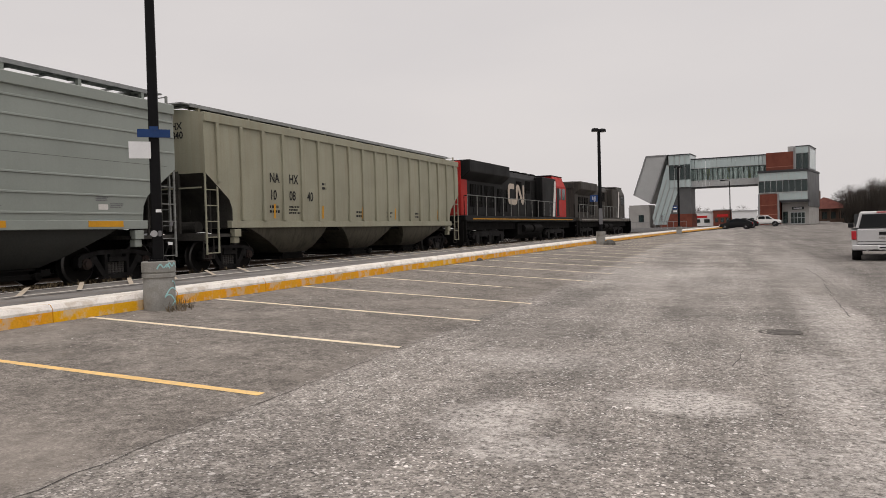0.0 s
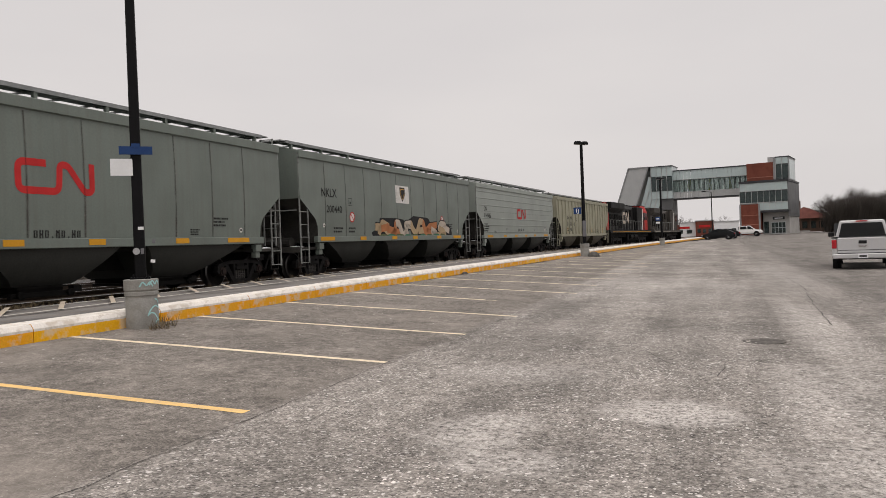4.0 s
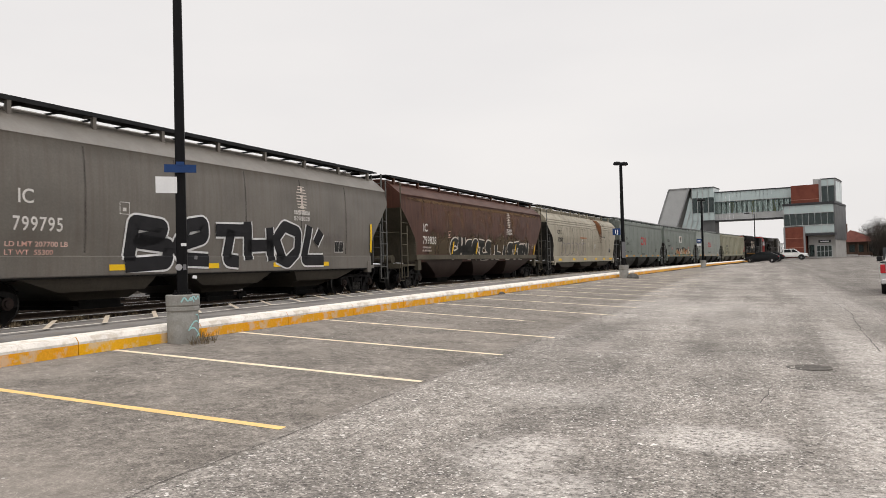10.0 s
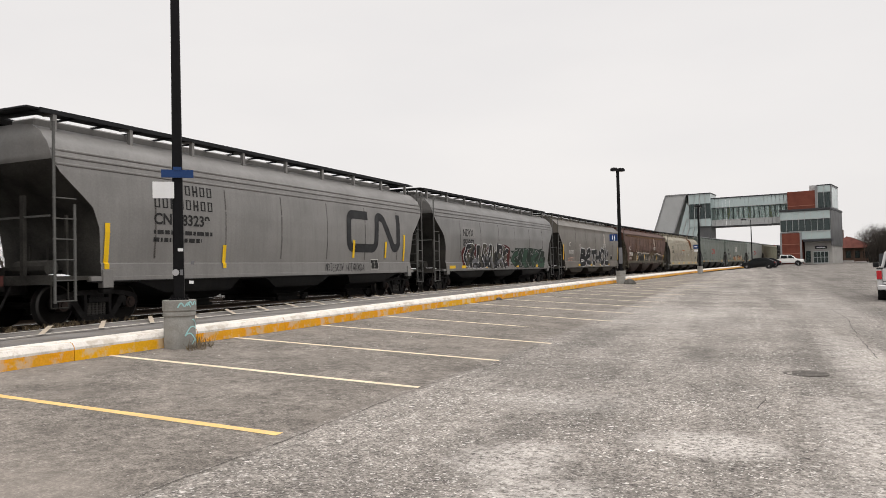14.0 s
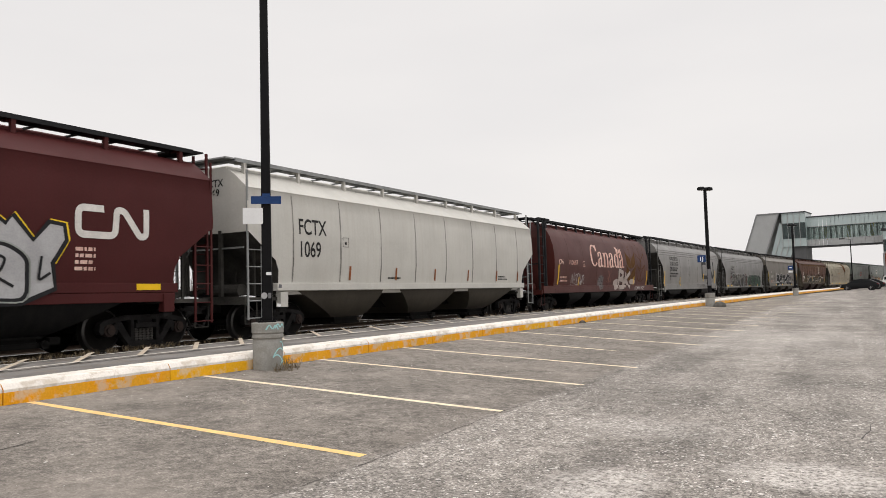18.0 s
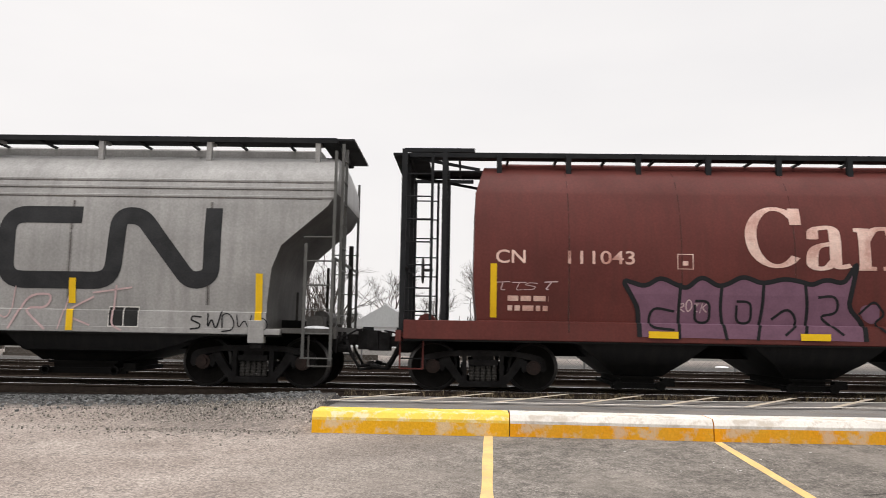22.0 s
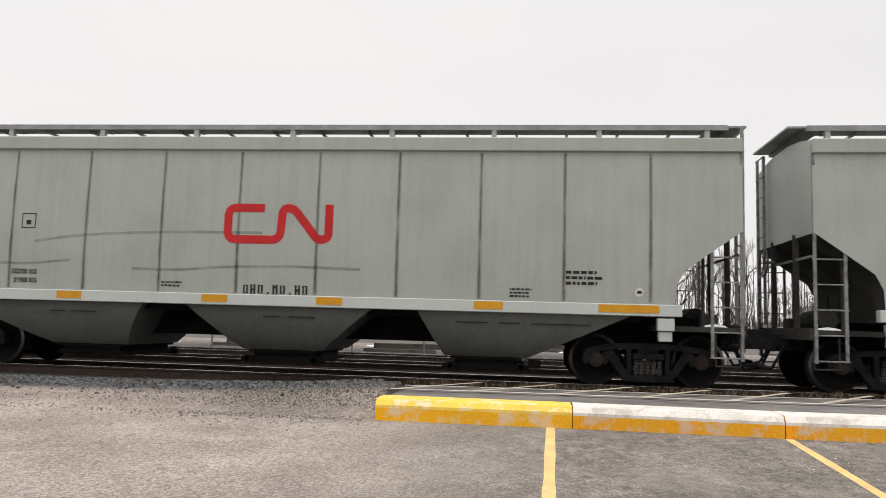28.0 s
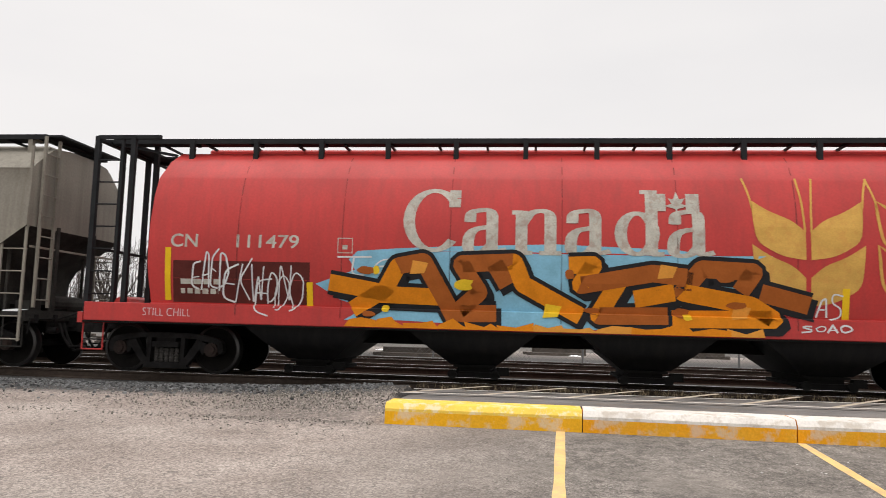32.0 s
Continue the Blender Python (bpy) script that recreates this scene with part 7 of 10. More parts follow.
spray_scrawl(c, "round", 1.3, 2.4, 1.06, 1.32, "black", 15, 53, 0.025)
spray_scrawl(c, "round", 2.55, 3.8, 1.06, 1.32, "black", 15, 54, 0.025)
for y, z, h in ((-7.4, 1.2, 1.0), (-3.6, 1.2, 0.6), (3.0, 1.5, 0.6), (5.3, 1.5, 0.6), (6.8, 1.4, 1.0)):
    flat(c, "reflector", rect_mesh(0.13, h, M_REFL), "round", y, z, 0.02)
plate_panel(c, "round", 4.3, 1.1)

# car 9: faded grain car
c = grain_car(9, P_REDD, "110667", M_TXT_P, M_GOLDD, M_GOLDD, 1.05, 0.35)
spray_piece(c, "cyl", 1.75, 3.65, 1.02, 2.25, 2, ["bone"], "black", None, None, 62, 0.03, forms=[14, 8], fat=0.26)
for y0, y1, z0, z1, s_ in ((0.8, 1.7, 1.0, 1.62, 5), (3.7, 4.9, 1.32, 1.66, 6), (1.6, 2.6, 0.99, 1.2, 8)):
    flat(c, "mural", fill(blob_letter(y0, y1, z0, z1, s_), SPRAY["bone"]), "cyl", 0, 0, 0.009)
flat(c, "mural", fill(blob_letter(-1.65, -0.7, 1.05, 1.9, 7), SPRAY["ash"]), "cyl", 0, 0, 0.009)
for y0, y1, z0, z1, s_ in ((-1.5, -1.2, 1.45, 1.75, 11), (-1.1, -0.85, 1.45, 1.75, 12), (-1.3, -1.0, 1.15, 1.35, 13)):
    flat(c, "outline", ribbon(blob_letter(y0, y1, z0, z1, s_), 0.03, SPRAY["black"], True), "cyl", 0, 0, 0.013)
spray_scrawl(c, "cyl", -0.2, 0.5, 1.45, 2.15, "rosy", 7, 64, 0.035)
spray_scrawl(c, "cyl", 4.6, 6.6, 1.02, 1.2, "white", 14, 65, 0.03)
spray_scrawl(c, "cyl", -5.4, -3.6, 1.3, 1.9, "white", 9, 63, 0.04)

# car 10: off-white
c = hopper("off-white covered hopper car, clean with grey frames", pitch_of(10), "bulge", "low", P_WHITE, P_WHITE, P_WHITE, seams=seams_at(8.0, 8), walk=M_WALKG, walk_z=4.52, under=P_SHADET, ladder=M_WALKG, reflect=[])
TRAIN.append((c, 10))
text(c, "bulge", "FCTX", -6.8, 2.72, 0.42, M_TXT_K, 0.8, 0.008)
text(c, "bulge", "1069", -6.8, 2.12, 0.42, M_TXT_K, 0.8, 0.008)
end_number(c, 10, "FCTX", "1069", M_TXT_K)
small_box(c, "bulge", -4.9, 2.45, M_TXT_K)
for y in (-4.6, -2.2, 0.2, 2.6, 5.0, 7.0):
    flat(c, "reflector", rect_mesh(0.09, 0.4, M_REFLB), "bulge", y, 1.5, 0.012)
data_block(c, "bulge", -2.6, 1.5, 0.9, 0.1, 1, M_TXT_K, 71)
data_block(c, "bulge", 5.2, 1.5, 0.9, 0.2, 2, M_TXT_K, 72)

# car 11: maroon
c = hopper("clean maroon covered hopper car with silver graffiti", pitch_of(11), "bulge", "low", P_MAROON, P_MAROON, P_MAROON, walk=M_WALK, walk_z=4.5, under=P_BLACK, ladder=P_MAROON, reflect=[(-7.3, 0.95), (-4.45, 0.45), (6.2, 0.6)], refl_mat=M_REFL)
TRAIN.append((c, 11))
text(c, "bulge", "NOKL", -5.12, 2.48, 0.34, M_TXT_W, 0.85, 0.012)
stamp_digits(c, "bulge", "853064", -5.16, 1.84, 0.38, M_TXT_W)
small_box(c, "bulge", -3.4, 2.2, M_TXT_P)
for s_, y_, z_ in (("LD LMT 226700", -5.2, 1.60), ("LT WT  59300", -5.24, 1.44)):
    text(c, "bulge", s_, y_, z_, 0.095, M_TXT_P, 0.9, 0.003)
for s_ in (1, -1):
    part("side_sill", build(box, *sorted((s_ * 1.42, s_ * 1.58)), -7.2, 7.2, 1.02, 1.215), P_MAROON, c, bevel=0.01)
# its sill lies nearly flush with the side sheet
for piece in c.children:
    if piece.name.startswith(("side_sill", "reflector")):
        piece.scale.x = 0.974
data_block(c, "bulge", 0.0, 1.7, 0.6, 0.4, 4, M_TXT_P, 82)
data_block(c, "bulge", 4.8, 1.6, 0.5, 0.5, 4, M_TXT_P, 83)
flat(c, "band_emblem", band_logo(1.7, 0.66, 0.14, M_TXT_W), "bulge", 4.78, 2.28)
for i_, (s_, y_, z_, h_, w_) in enumerate((("S", -3.56, 1.06, 0.94, 1.0), ("T", -3.02, 1.12, 0.84, 0.95), ("E", -2.54, 1.10, 0.80, 0.95), ("A", -2.16, 1.08, 0.80, 0.95), ("M", -1.68, 1.08, 0.82, 0.80))):
    flat(c, "graffiti_shadow", text_mesh(s_, h_ / 0.72, SPRAY["slate"], w_, 0.088), "plate", y_, z_, 0.022 + 0.002 * i_)
    flat(c, "graffiti_letter", text_mesh(s_, h_ / 0.72, SPRAY["pinkish" if i_ % 2 else "white"], w_, 0.056), "plate", y_, z_, 0.023 + 0.002 * i_)
flat(c, "graffiti_bubble", fill(rounded([(-1.05, 1.55), (-0.98, 1.72), (-0.95, 1.90), (-0.78, 1.92), (-0.70, 1.78), (-0.82, 1.66)], 0.06, 3), SPRAY["white"]), "plate", 0, 0, 0.012)
text(c, "plate", "20", -0.93, 1.73, 0.11, SPRAY["slate"], 0.9, 0.004)
# silver piece with a jagged crown
crown = [(0.49, 2.28), (0.63, 2.12), (0.92, 2.17), (1.63, 2.56), (1.74, 2.36), (1.91, 2.61), (2.01, 2.45), (2.22, 2.63), (2.42, 2.47), (2.91, 2.51), (3.03, 2.34), (3.25, 2.60), (3.44, 2.46), (3.58, 2.62), (3.95, 2.19), (4.25, 2.54), (4.55, 2.50), (4.60, 2.21), (4.33, 1.78), (4.40, 1.31), (3.75, 1.05), (0.92, 1.05), (0.75, 1.40), (0.59, 1.61), (0.57, 1.89)]
flat(c, "mural", fill(crown, SPRAY["silver"]), "plate", 0, 0, 0.020)
flat(c, "outline", ribbon([(2.5 + 1.025 * (a - 2.5), 1.8 + 1.05 * (b - 1.8)) for a, b in crown[:19]], 0.05, SPRAY["yellow"]), "plate", 0, 0, 0.019)
flat(c, "outline", ribbon(crown, 0.09, SPRAY["black"], True), "plate", 0, 0, 0.023)
for i_, (y0, y1, z0, z1) in enumerate(((1.02, 1.80, 1.06, 2.02), (1.65, 2.35, 1.06, 2.12), (2.25, 2.95, 1.06, 2.05), (2.85, 3.85, 1.06, 2.12))):
    s_ = blob_letter(y0, y1, z0, z1, 410 + i_)
    flat(c, "mural", fill(s_, SPRAY["silver" if i_ % 2 else "grey"]), "plate", 0, 0, 0.026 + 0.003 * i_)
    flat(c, "outline", ribbon(s_, 0.075, SPRAY["black"], True), "plate", 0, 0, 0.027 + 0.003 * i_)
    flat(c, "outline", ribbon([((y0 + y1) / 2 + 1.12 * (a - (y0 + y1) / 2), 1.55 + 1.08 * (b - 1.55)) for a, b in s_], 0.028, SPRAY["ashl"], True), "plate", 0, 0, 0.028 + 0.003 * i_)
for i_, line in enumerate((((1.05, 1.95), (1.28, 1.98), (1.12, 1.5), (1.35, 1.2)), ((1.95, 1.9), (1.85, 1.6), (2.2, 1.65), (2.0, 1.3), (2.3, 1.35)), ((2.45, 1.95), (2.75, 1.8), (2.5, 1.65), (2.8, 1.45), (2.55, 1.3)), ((3.05, 1.3), (3.1, 1.95), (3.45, 1.85), (3.35, 1.6), (3.15, 1.6), (3.6, 1.35)), ((4.1, 1.9), (4.05, 1.45), (4.28, 1.6)))):
    flat(c, "tag_stroke", ribbon(rounded(list(line), 0.08, 3), 0.05, SPRAY["black"]), "plate", 0, 0, 0.040 + 0.001 * i_)
spray_scrawl(c, "plate", -0.4, 0.5, 1.08, 1.25, "white", 7, 95, 0.02)
for i_, s_ in enumerate("STEAM"):
    text(c, "plate", s_, -6.30 + 0.17 * i_, 1.52 + 0.015 * i_, 0.27 if i_ else 0.34, SPRAY["white"], 0.75, 0.006)
flat(c, "halo_ring", ribbon([(0.2 * math.cos(a * 0.5236), 0.08 * math.sin(a * 0.5236)) for a in range(12)], 0.05, M_REFLD, True), "plate", 2.7, 2.70, 0.025)

# car 12: rusty orange
c = hopper("rusty orange-brown covered hopper car with grey graffiti and green badge", pitch_of(12), "bulge", "scoop", P_RUST, paint("rusty_sill", (0.125, 0.092, 0.064), 0.5, (0.06, 0.045, 0.035), 0.3), P_RUST, seams=(), walk=M_WALK, walk_z=4.5, under=P_SHADET, ladder=M_LADDER, reflect=[])
TRAIN.append((c, 12))
text(c, "bulge", "CGOX", -6.85, 2.33, 0.26, M_TXT_K, 1.25, 0.008)
text(c, "bulge", "3039", -6.85, 1.86, 0.26, M_TXT_K, 1.25, 0.008)
data_block(c, "bulge", -7.0, 1.45, 0.9, 0.24, 2, M_TXT_K, 95)
flat(c, "grime_film", rect_mesh(14.4, 2.0, stain("olive_grime", (0.105, 0.088, 0.060), -7.3, 7.3, 3.2, 1.3, (1.2, 1.2, 0.25), 0.34, 0.72, 0.8, 0.75)), "bulge", -7.2, 1.44, 0.004)
flat(c, "round_badge", fill([(0.47 * math.cos(i * math.pi / 16), 0.47 * math.sin(i * math.pi / 16)) for i in range(32)], M_GREEN), "bulge", 0.73, 2.95, 0.006)
flat(c, "round_badge", fill([(0.38 * math.cos(i * math.pi / 12) - 0.13, 0.2 * math.sin(i * math.pi / 12)) for i in range(24)], M_TXT_S), "bulge", 0.73, 2.95, 0.011)
for y0, y1, n_, s_ in ((-5.2, -2.2, 4, 101), (-2.6, -0.5, 3, 103), (0.9, 4.1, 4, 102), (3.9, 7.2, 4, 104)):
    spray_piece(c, "bulge", y0, y1, 1.2, 2.45 - 0.25 * (s_ == 103), n_, ["soil", "grime"], "ashl", None, None, s_, 0.035, forms=[0, 18, 9, 11, 5, 3, 13, 7], fat=0.34, soft=0.10)
    spray_scrawl(c, "bulge", y0 - 0.4, y1, 1.2, 2.0, "ashl", 8, s_ + 20, 0.06)
for y, h in ((-7.65, 1.0), (-3.6, 0.5), (-0.3, 0.45), (3.3, 0.45), (7.3, 0.9)):
    flat(c, "reflector", rect_mesh(0.11, h, M_REFL), "bulge", y, 1.4, 0.03)
plate_panel(c, "bulge", 4.7, 1.5)

# car 13: faded grain car with violet graffiti
c = grain_car(13, P_REDB, "111043", M_TXT_P, M_GOLDF, M_GOLDF)
c.scale = (1, 1, 0.972)
throw_up(c, "cyl", -4.55, -1.05, 1.0, 2.12, 5, "violet", "black", 111, horn=0.3)
throw_up(c, "cyl", 0.62, 3.35, 0.98, 2.06, 4, "violet", "black", 112, horn=0.12)
flat(c, "outline", rect_mesh(0.2, 1.08, SPRAY["black"]), "cyl", 0.42, 0.98, 0.010)
flat(c, "mural", fill(blob_letter(-0.85, -0.45, 1.35, 1.7, 31), SPRAY["violet"]), "cyl", 0, 0, 0.009)
flat(c, "outline", ribbon(rounded([(-0.85, 1.5), (-0.6, 1.75), (-0.4, 1.5), (-0.6, 1.35), (-0.3, 1.1)], 0.1, 4), 0.04, SPRAY["black"]), "cyl", 0, 0, 0.012)
for y in (-4.4, -1.85, 1.10, 3.86):
    flat(c, "reflector", rect_mesh(0.5, 0.12, M_REFL), "cyl", y, 1.03, 0.03)
for q_, (y0, y1, z0, z1) in enumerate(((4.6, 5.6, 1.3, 1.6), (5.6, 6.4, 1.45, 1.95), (6.2, 6.9, 1.1, 1.4), (5.5, 6.1, 1.1, 1.35), (-7.0, -6.0, 1.85, 2.0), (-3.9, -3.4, 1.5, 1.7))):
    spray_scrawl(c, "cyl", y0, y1, z0, z1, "pink", 8, 113 + q_, 0.022)

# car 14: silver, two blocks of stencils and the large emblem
c = round_car(14, "weathered silver grey covered hopper car with dark emblem and line tags", P_SILVER, M_WALK, ends=P_ENDSHD, reflect=[])
sign_bars(c, "round", -5.76, 3.01, 2.06, 0.29, "abcdefgh", M_TXT_K, 0.06)
sign_bars(c, "round", -5.74, 2.67, 2.04, 0.29, "abcdefgh", M_TXT_K, 0.06)
flat(c, "stencil", rect_mesh(2.05, 0.04, M_TXT_K), "round", -5.75, 2.60)
text(c, "round", "CN", -5.76, 2.22, 0.29, M_TXT_K, 1.05, 0.014)
text(c, "round", "388288", -5.1, 2.22, 0.29, M_TXT_K, 1.15, 0.014)
flat(c, "stencil", rect_mesh(2.05, 0.04, M_TXT_K), "round", -5.75, 2.13)
flat(c, "stencil", rect_mesh(2.05, 0.04, M_TXT_K), "round", -5.75, 1.60)
flat(c, "stencil", rect_mesh(0.03, 0.52, M_TXT_K), "round", -4.73, 1.62)
for s_, y_, z_ in (("LD LMT", -5.76, 1.89), ("224800", -5.22, 1.89), ("LT WT", -5.76, 1.73), ("61800", -5.14, 1.73), ("CU FT", -4.62, 1.89), ("5250", -4.0, 1.89), ("NEW EC", -4.62, 1.73), ("11-95", -4.02, 1.73)):
    text(c, "round", s_, y_, z_, 0.095, SPRAY["grey"], 0.95, 0.004)
data_block(c, "round", -6.5, 1.0, 0.75, 0.11, 2, SPRAY["grey"], 122)
data_block(c, "round", -4.2, 1.16, 0.55, 0.09, 2, SPRAY["grey"], 123)
data_block(c, "round", -0.32, 1.0, 0.85, 0.28, 3, SPRAY["grey"], 124)
for y_, z_ in ((-6.9, 0.99), (-4.1, 1.02), (1.3, 1.0)):
    flat(c, "rust_patch", fill(blob_letter(0, 0.3, 0, 0.16, int(50 + 10 * y_)), M_SMEARR), "round", y_, z_, 0.008)
part("equipment_box", build(box, 0.9, 1.35, -2.36, -2.02, 0.42, 0.92), P_OLIVEG, c, bevel=0.015)
small_box(c, "round", -3.4, 2.2, M_TXT_K)
big_band(c, 2.58)
for q, (y0, y1, z0, z1, col, n, w_) in enumerate(((2.2, 5.1, 1.0, 1.75, "pink", 7, 0.045), (6.0, 7.4, 1.0, 1.3, "black", 9, 0.03), (-5.2, -3.9, 1.02, 1.32, "grey", 8, 0.02))):
    spray_scrawl(c, "round", y0, y1, z0, z1, col, n, 130 + q, w_)
tag_word(c, "round", "KIBS", -7.02, -5.9, 1.48, 1.95, "pink", 0.06, 131)
# a hollow tag drawn in one black line, with a pale older one behind it
for i_, line in enumerate((((0, 1.0), (0.36, 0.52), (0.65, 0.02)), ((0.46, 1.05), (0.58, 0.96), (0.42, 0.80), (0.60, 0.77), (0.64, 0.66), (0.82, 0.72), (0.86, 0.99), (1.18, 0.92), (0.94, 0.48), (1.12, 0.27), (1.30, 0.36), (1.48, 0.92), (1.2, 0.86)), ((0.88, 0.45), (1.03, 0.06)), ((1.52, 0.25), (1.74, 0.06), (1.70, 0.45), (2.06, 0.62), (1.76, 0.68), (1.66, 1.0), (2.54, 0.97), (2.32, 0.62), (2.10, 0.40), (2.66, 0.0)), ((2.60, 1.03), (3.20, 0.93), (3.10, 0.69), (2.80, 0.75), (2.75, 0.57), (3.02, 0.42), (2.68, 0.33), (2.90, 0.12), (3.14, 0.24), (3.20, 0.50), (3.60, 0.51), (3.52, 0.04)), ((3.30, 0.98), (3.50, 0.66), (3.56, 0.92)), ((3.54, 0.66), (3.82, 1.0), (3.92, 0.60)), ((3.62, 0.78), (3.9, 0.74)))):
    flat(c, "tag_stroke", ribbon(rounded([(-2.76 + a, 0.92 + 0.93 * b) for a, b in line], 0.03, 2), 0.042, SPRAY["black"]), "round", 0, 0, 0.012 + 0.0006 * i_)
for i_, line in enumerate((((-2.75, 1.78), (-3.02, 0.99), (-2.28, 0.99), (-2.30, 1.25)), ((-2.72, 1.55), (-2.68, 1.25)))):
    flat(c, "tag_stroke", ribbon(list(line), 0.05, SPRAY["ashl"]), "round", 0, 0, 0.009 + 0.0006 * i_)
for q in range(4):
    flat(c, "outline", ribbon(blob_letter(0.45 + 0.34 * q, 0.83 + 0.34 * q, 2.25, 2.85, 140 + q), 0.03, SPRAY["white"], True), "round", 0, 0, 0.008 + 0.001 * q)
for y, z, h in ((-7.18, 1.07, 0.88), (-3.55, 0.97, 0.37), (-3.53, 1.44, 0.44), (-1.04, 0.97, 0.37), (-1.03, 1.44, 0.44), (1.40, 0.97, 0.37), (1.42, 1.44, 0.44), (3.86, 0.97, 0.37), (3.88, 1.44, 0.44), (7.15, 1.1, 0.9)):
    flat(c, "reflector", rect_mesh(0.12, h, M_REFL), "round", y, z, 0.02)
plate_panel(c, "round", 4.6, 1.05)

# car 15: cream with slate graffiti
c = round_car(15, "cream covered hopper car with slate and red graffiti", P_CREAM, M_WALK, seams=[-6.75 + 1.72 * i for i in range(8)] + [6.72], ends=P_ENDSHT, ladder=P_CREAM, under=P_SHADET, reflect=[(-6.2, 0.5), (-3.8, 0.5), (-1.5, 0.5), (1.0, 0.5), (3.4, 0.5), (6.2, 0.9)], refl_mat=M_REFL)
spray_piece(c, "round", -4.8, 2.6, 1.05, 2.45, 6, ["slate"], "white", None, ["rust"], 151, 0.04, forms=[4, 0, 5, 6, 3, 6], fat=0.29, soft=0.55)
flat(c, "mural", fill(rounded([(0.2, 1.06), (0.3, 2.5), (0.60, 2.65), (0.72, 3.02), (0.95, 2.60), (1.58, 2.51), (1.85, 2.30), (2.10, 2.48), (2.43, 2.20), (2.97, 2.02), (3.15, 1.75), (3.5, 1.6), (3.83, 1.33), (3.9, 1.06)], 0.05, 2), SPRAY["clay"]), "round", 0, 0, 0.004)
spray_piece(c, "round", 3.6, 4.5, 1.5, 2.2, 4, ["red"], "red", None, None, 152, 0.02)
plate_panel(c, "round", 4.46, 1.6)
data_block(c, "round", 5.3, 2.5, 1.7, 0.12, 2, M_TXT_K, 153)
data_block(c, "round", 5.3, 1.57, 0.42, 0.2, 3, M_TXT_K, 154)
flat(c, "tag_stroke", ribbon([(6.08 + 0.40 * math.cos(0.4 * i - 0.6), 1.90 + 0.27 * math.sin(0.4 * i - 0.6)) for i in range(12)], 0.022, SPRAY["grey"]), "round", 0, 0, 0.012)
for y_ in (5.92, 6.30):
    flat(c, "tag_stroke", fill([(0.085 * math.cos(0.6283 * i), 0.085 * math.sin(0.6283 * i)) for i in range(10)], SPRAY["grey"]), "round", y_, 1.80, 0.012)
for i_ in range(4):
    flat(c, "tag_stroke", ribbon([(5.93 + 0.11 * i_, 1.66), (5.96 + 0.11 * i_, 1.50), (6.02 + 0.11 * i_, 1.63)], 0.018, SPRAY["grey"]), "round", 0, 0, 0.012)
spray_scrawl(c, "round", 6.55, 7.35, 1.5, 2.0, "rosy", 7, 155, 0.022)
for z_ in (3.385, 3.545, 3.69):
    flat(c, "rust_stain", rect_mesh(16.4, 0.035, M_SMEARR), "round", -8.2, z_, 0.026)
data_block(c, "round", 5.5, 1.12, 0.7, 0.05, 1, M_TXT_K, 156)
flat(c, "data_panel", rect_mesh(0.28, 0.1, M_TXT_K), "round", 6.0, 1.10, 0.012)
flat(c, "rust_stain", rect_mesh(15.4, 0.75, stain("rail_rust", (0.115, 0.048, 0.022), -18, 18, 3.2, 3.85, (1.1, 1.1, 2.2), 0.55, 0.75, 0.95)), "round", -7.7, 3.12, 0.027)

# cars 16 to 18: grey
grey_flat(16, "114497", P_GREY, P_GREYL, 161, shift=0.28)
grey_flat(17, "114411", P_GREY, P_GREYL, 171)
grey_ribbed(18, "115528", P_GREYL, 181)

# car 19: red grain car with the orange mural
c = grain_car(19, P_RED, "111479", M_TXT_S, M_GOLD, M_GOLD, 1.03, 0.40)
flat(c, "overpaint_patch", rect_mesh(2.55, 0.75, M_PATCH), "cyl", -6.95, 1.32, 0.004)
spray_piece(c, "cyl", -3.75, 3.55, 1.0, 2.40, 4, ["orange", "rust"], "black", None, ["blue"], 191, 0.07, forms=[10, 11, 12, 13], fat=0.21, soft=0.10, deep=0.09)
random.seed(5)
for i in range(13):
    y = -3.75 + 0.54 * i
    flat(c, "mural", fill([(0, 0), (0.6, 0), (0.52 + random.uniform(-0.15, 0.15), random.uniform(0.06, 0.15)), (0.3, random.uniform(0.03, 0.20)), (random.uniform(-0.05, 0.1), random.uniform(0.06, 0.15))], SPRAY[random.choice(("orange", "amber", "orange"))]), "cyl", y, 0.965, 0.0255 + 0.0006 * (i % 3))
for i in range(22):
    y, z = random.uniform(-3.6, 3.4), random.uniform(1.05, 2.1)
    flat(c, "mural", fill(blob_letter(0, random.uniform(0.12, 0.34), 0, random.uniform(0.08, 0.2), 300 + i), SPRAY["rust" if i % 3 else "yellow"]), "cyl", y, z, 0.0285 + 0.0002 * (i % 5)) if i % 2 else None
for y, z, s_ in ((-0.3, 1.2, 1), (-2.6, 1.9, 2), (1.6, 1.9, 3), (2.8, 1.25, 4)):
    flat(c, "mural", fill([(0, 0), (0.25, 0.02), (0.32, 0.2), (0.05, 0.24)], SPRAY["yellow" if s_ == 1 else "amber"]), "cyl", y, z, 0.027)
text(c, "cyl", "STILL CHILL", -7.5, 1.06, 0.15, SPRAY["white"], 0.85, -0.004)
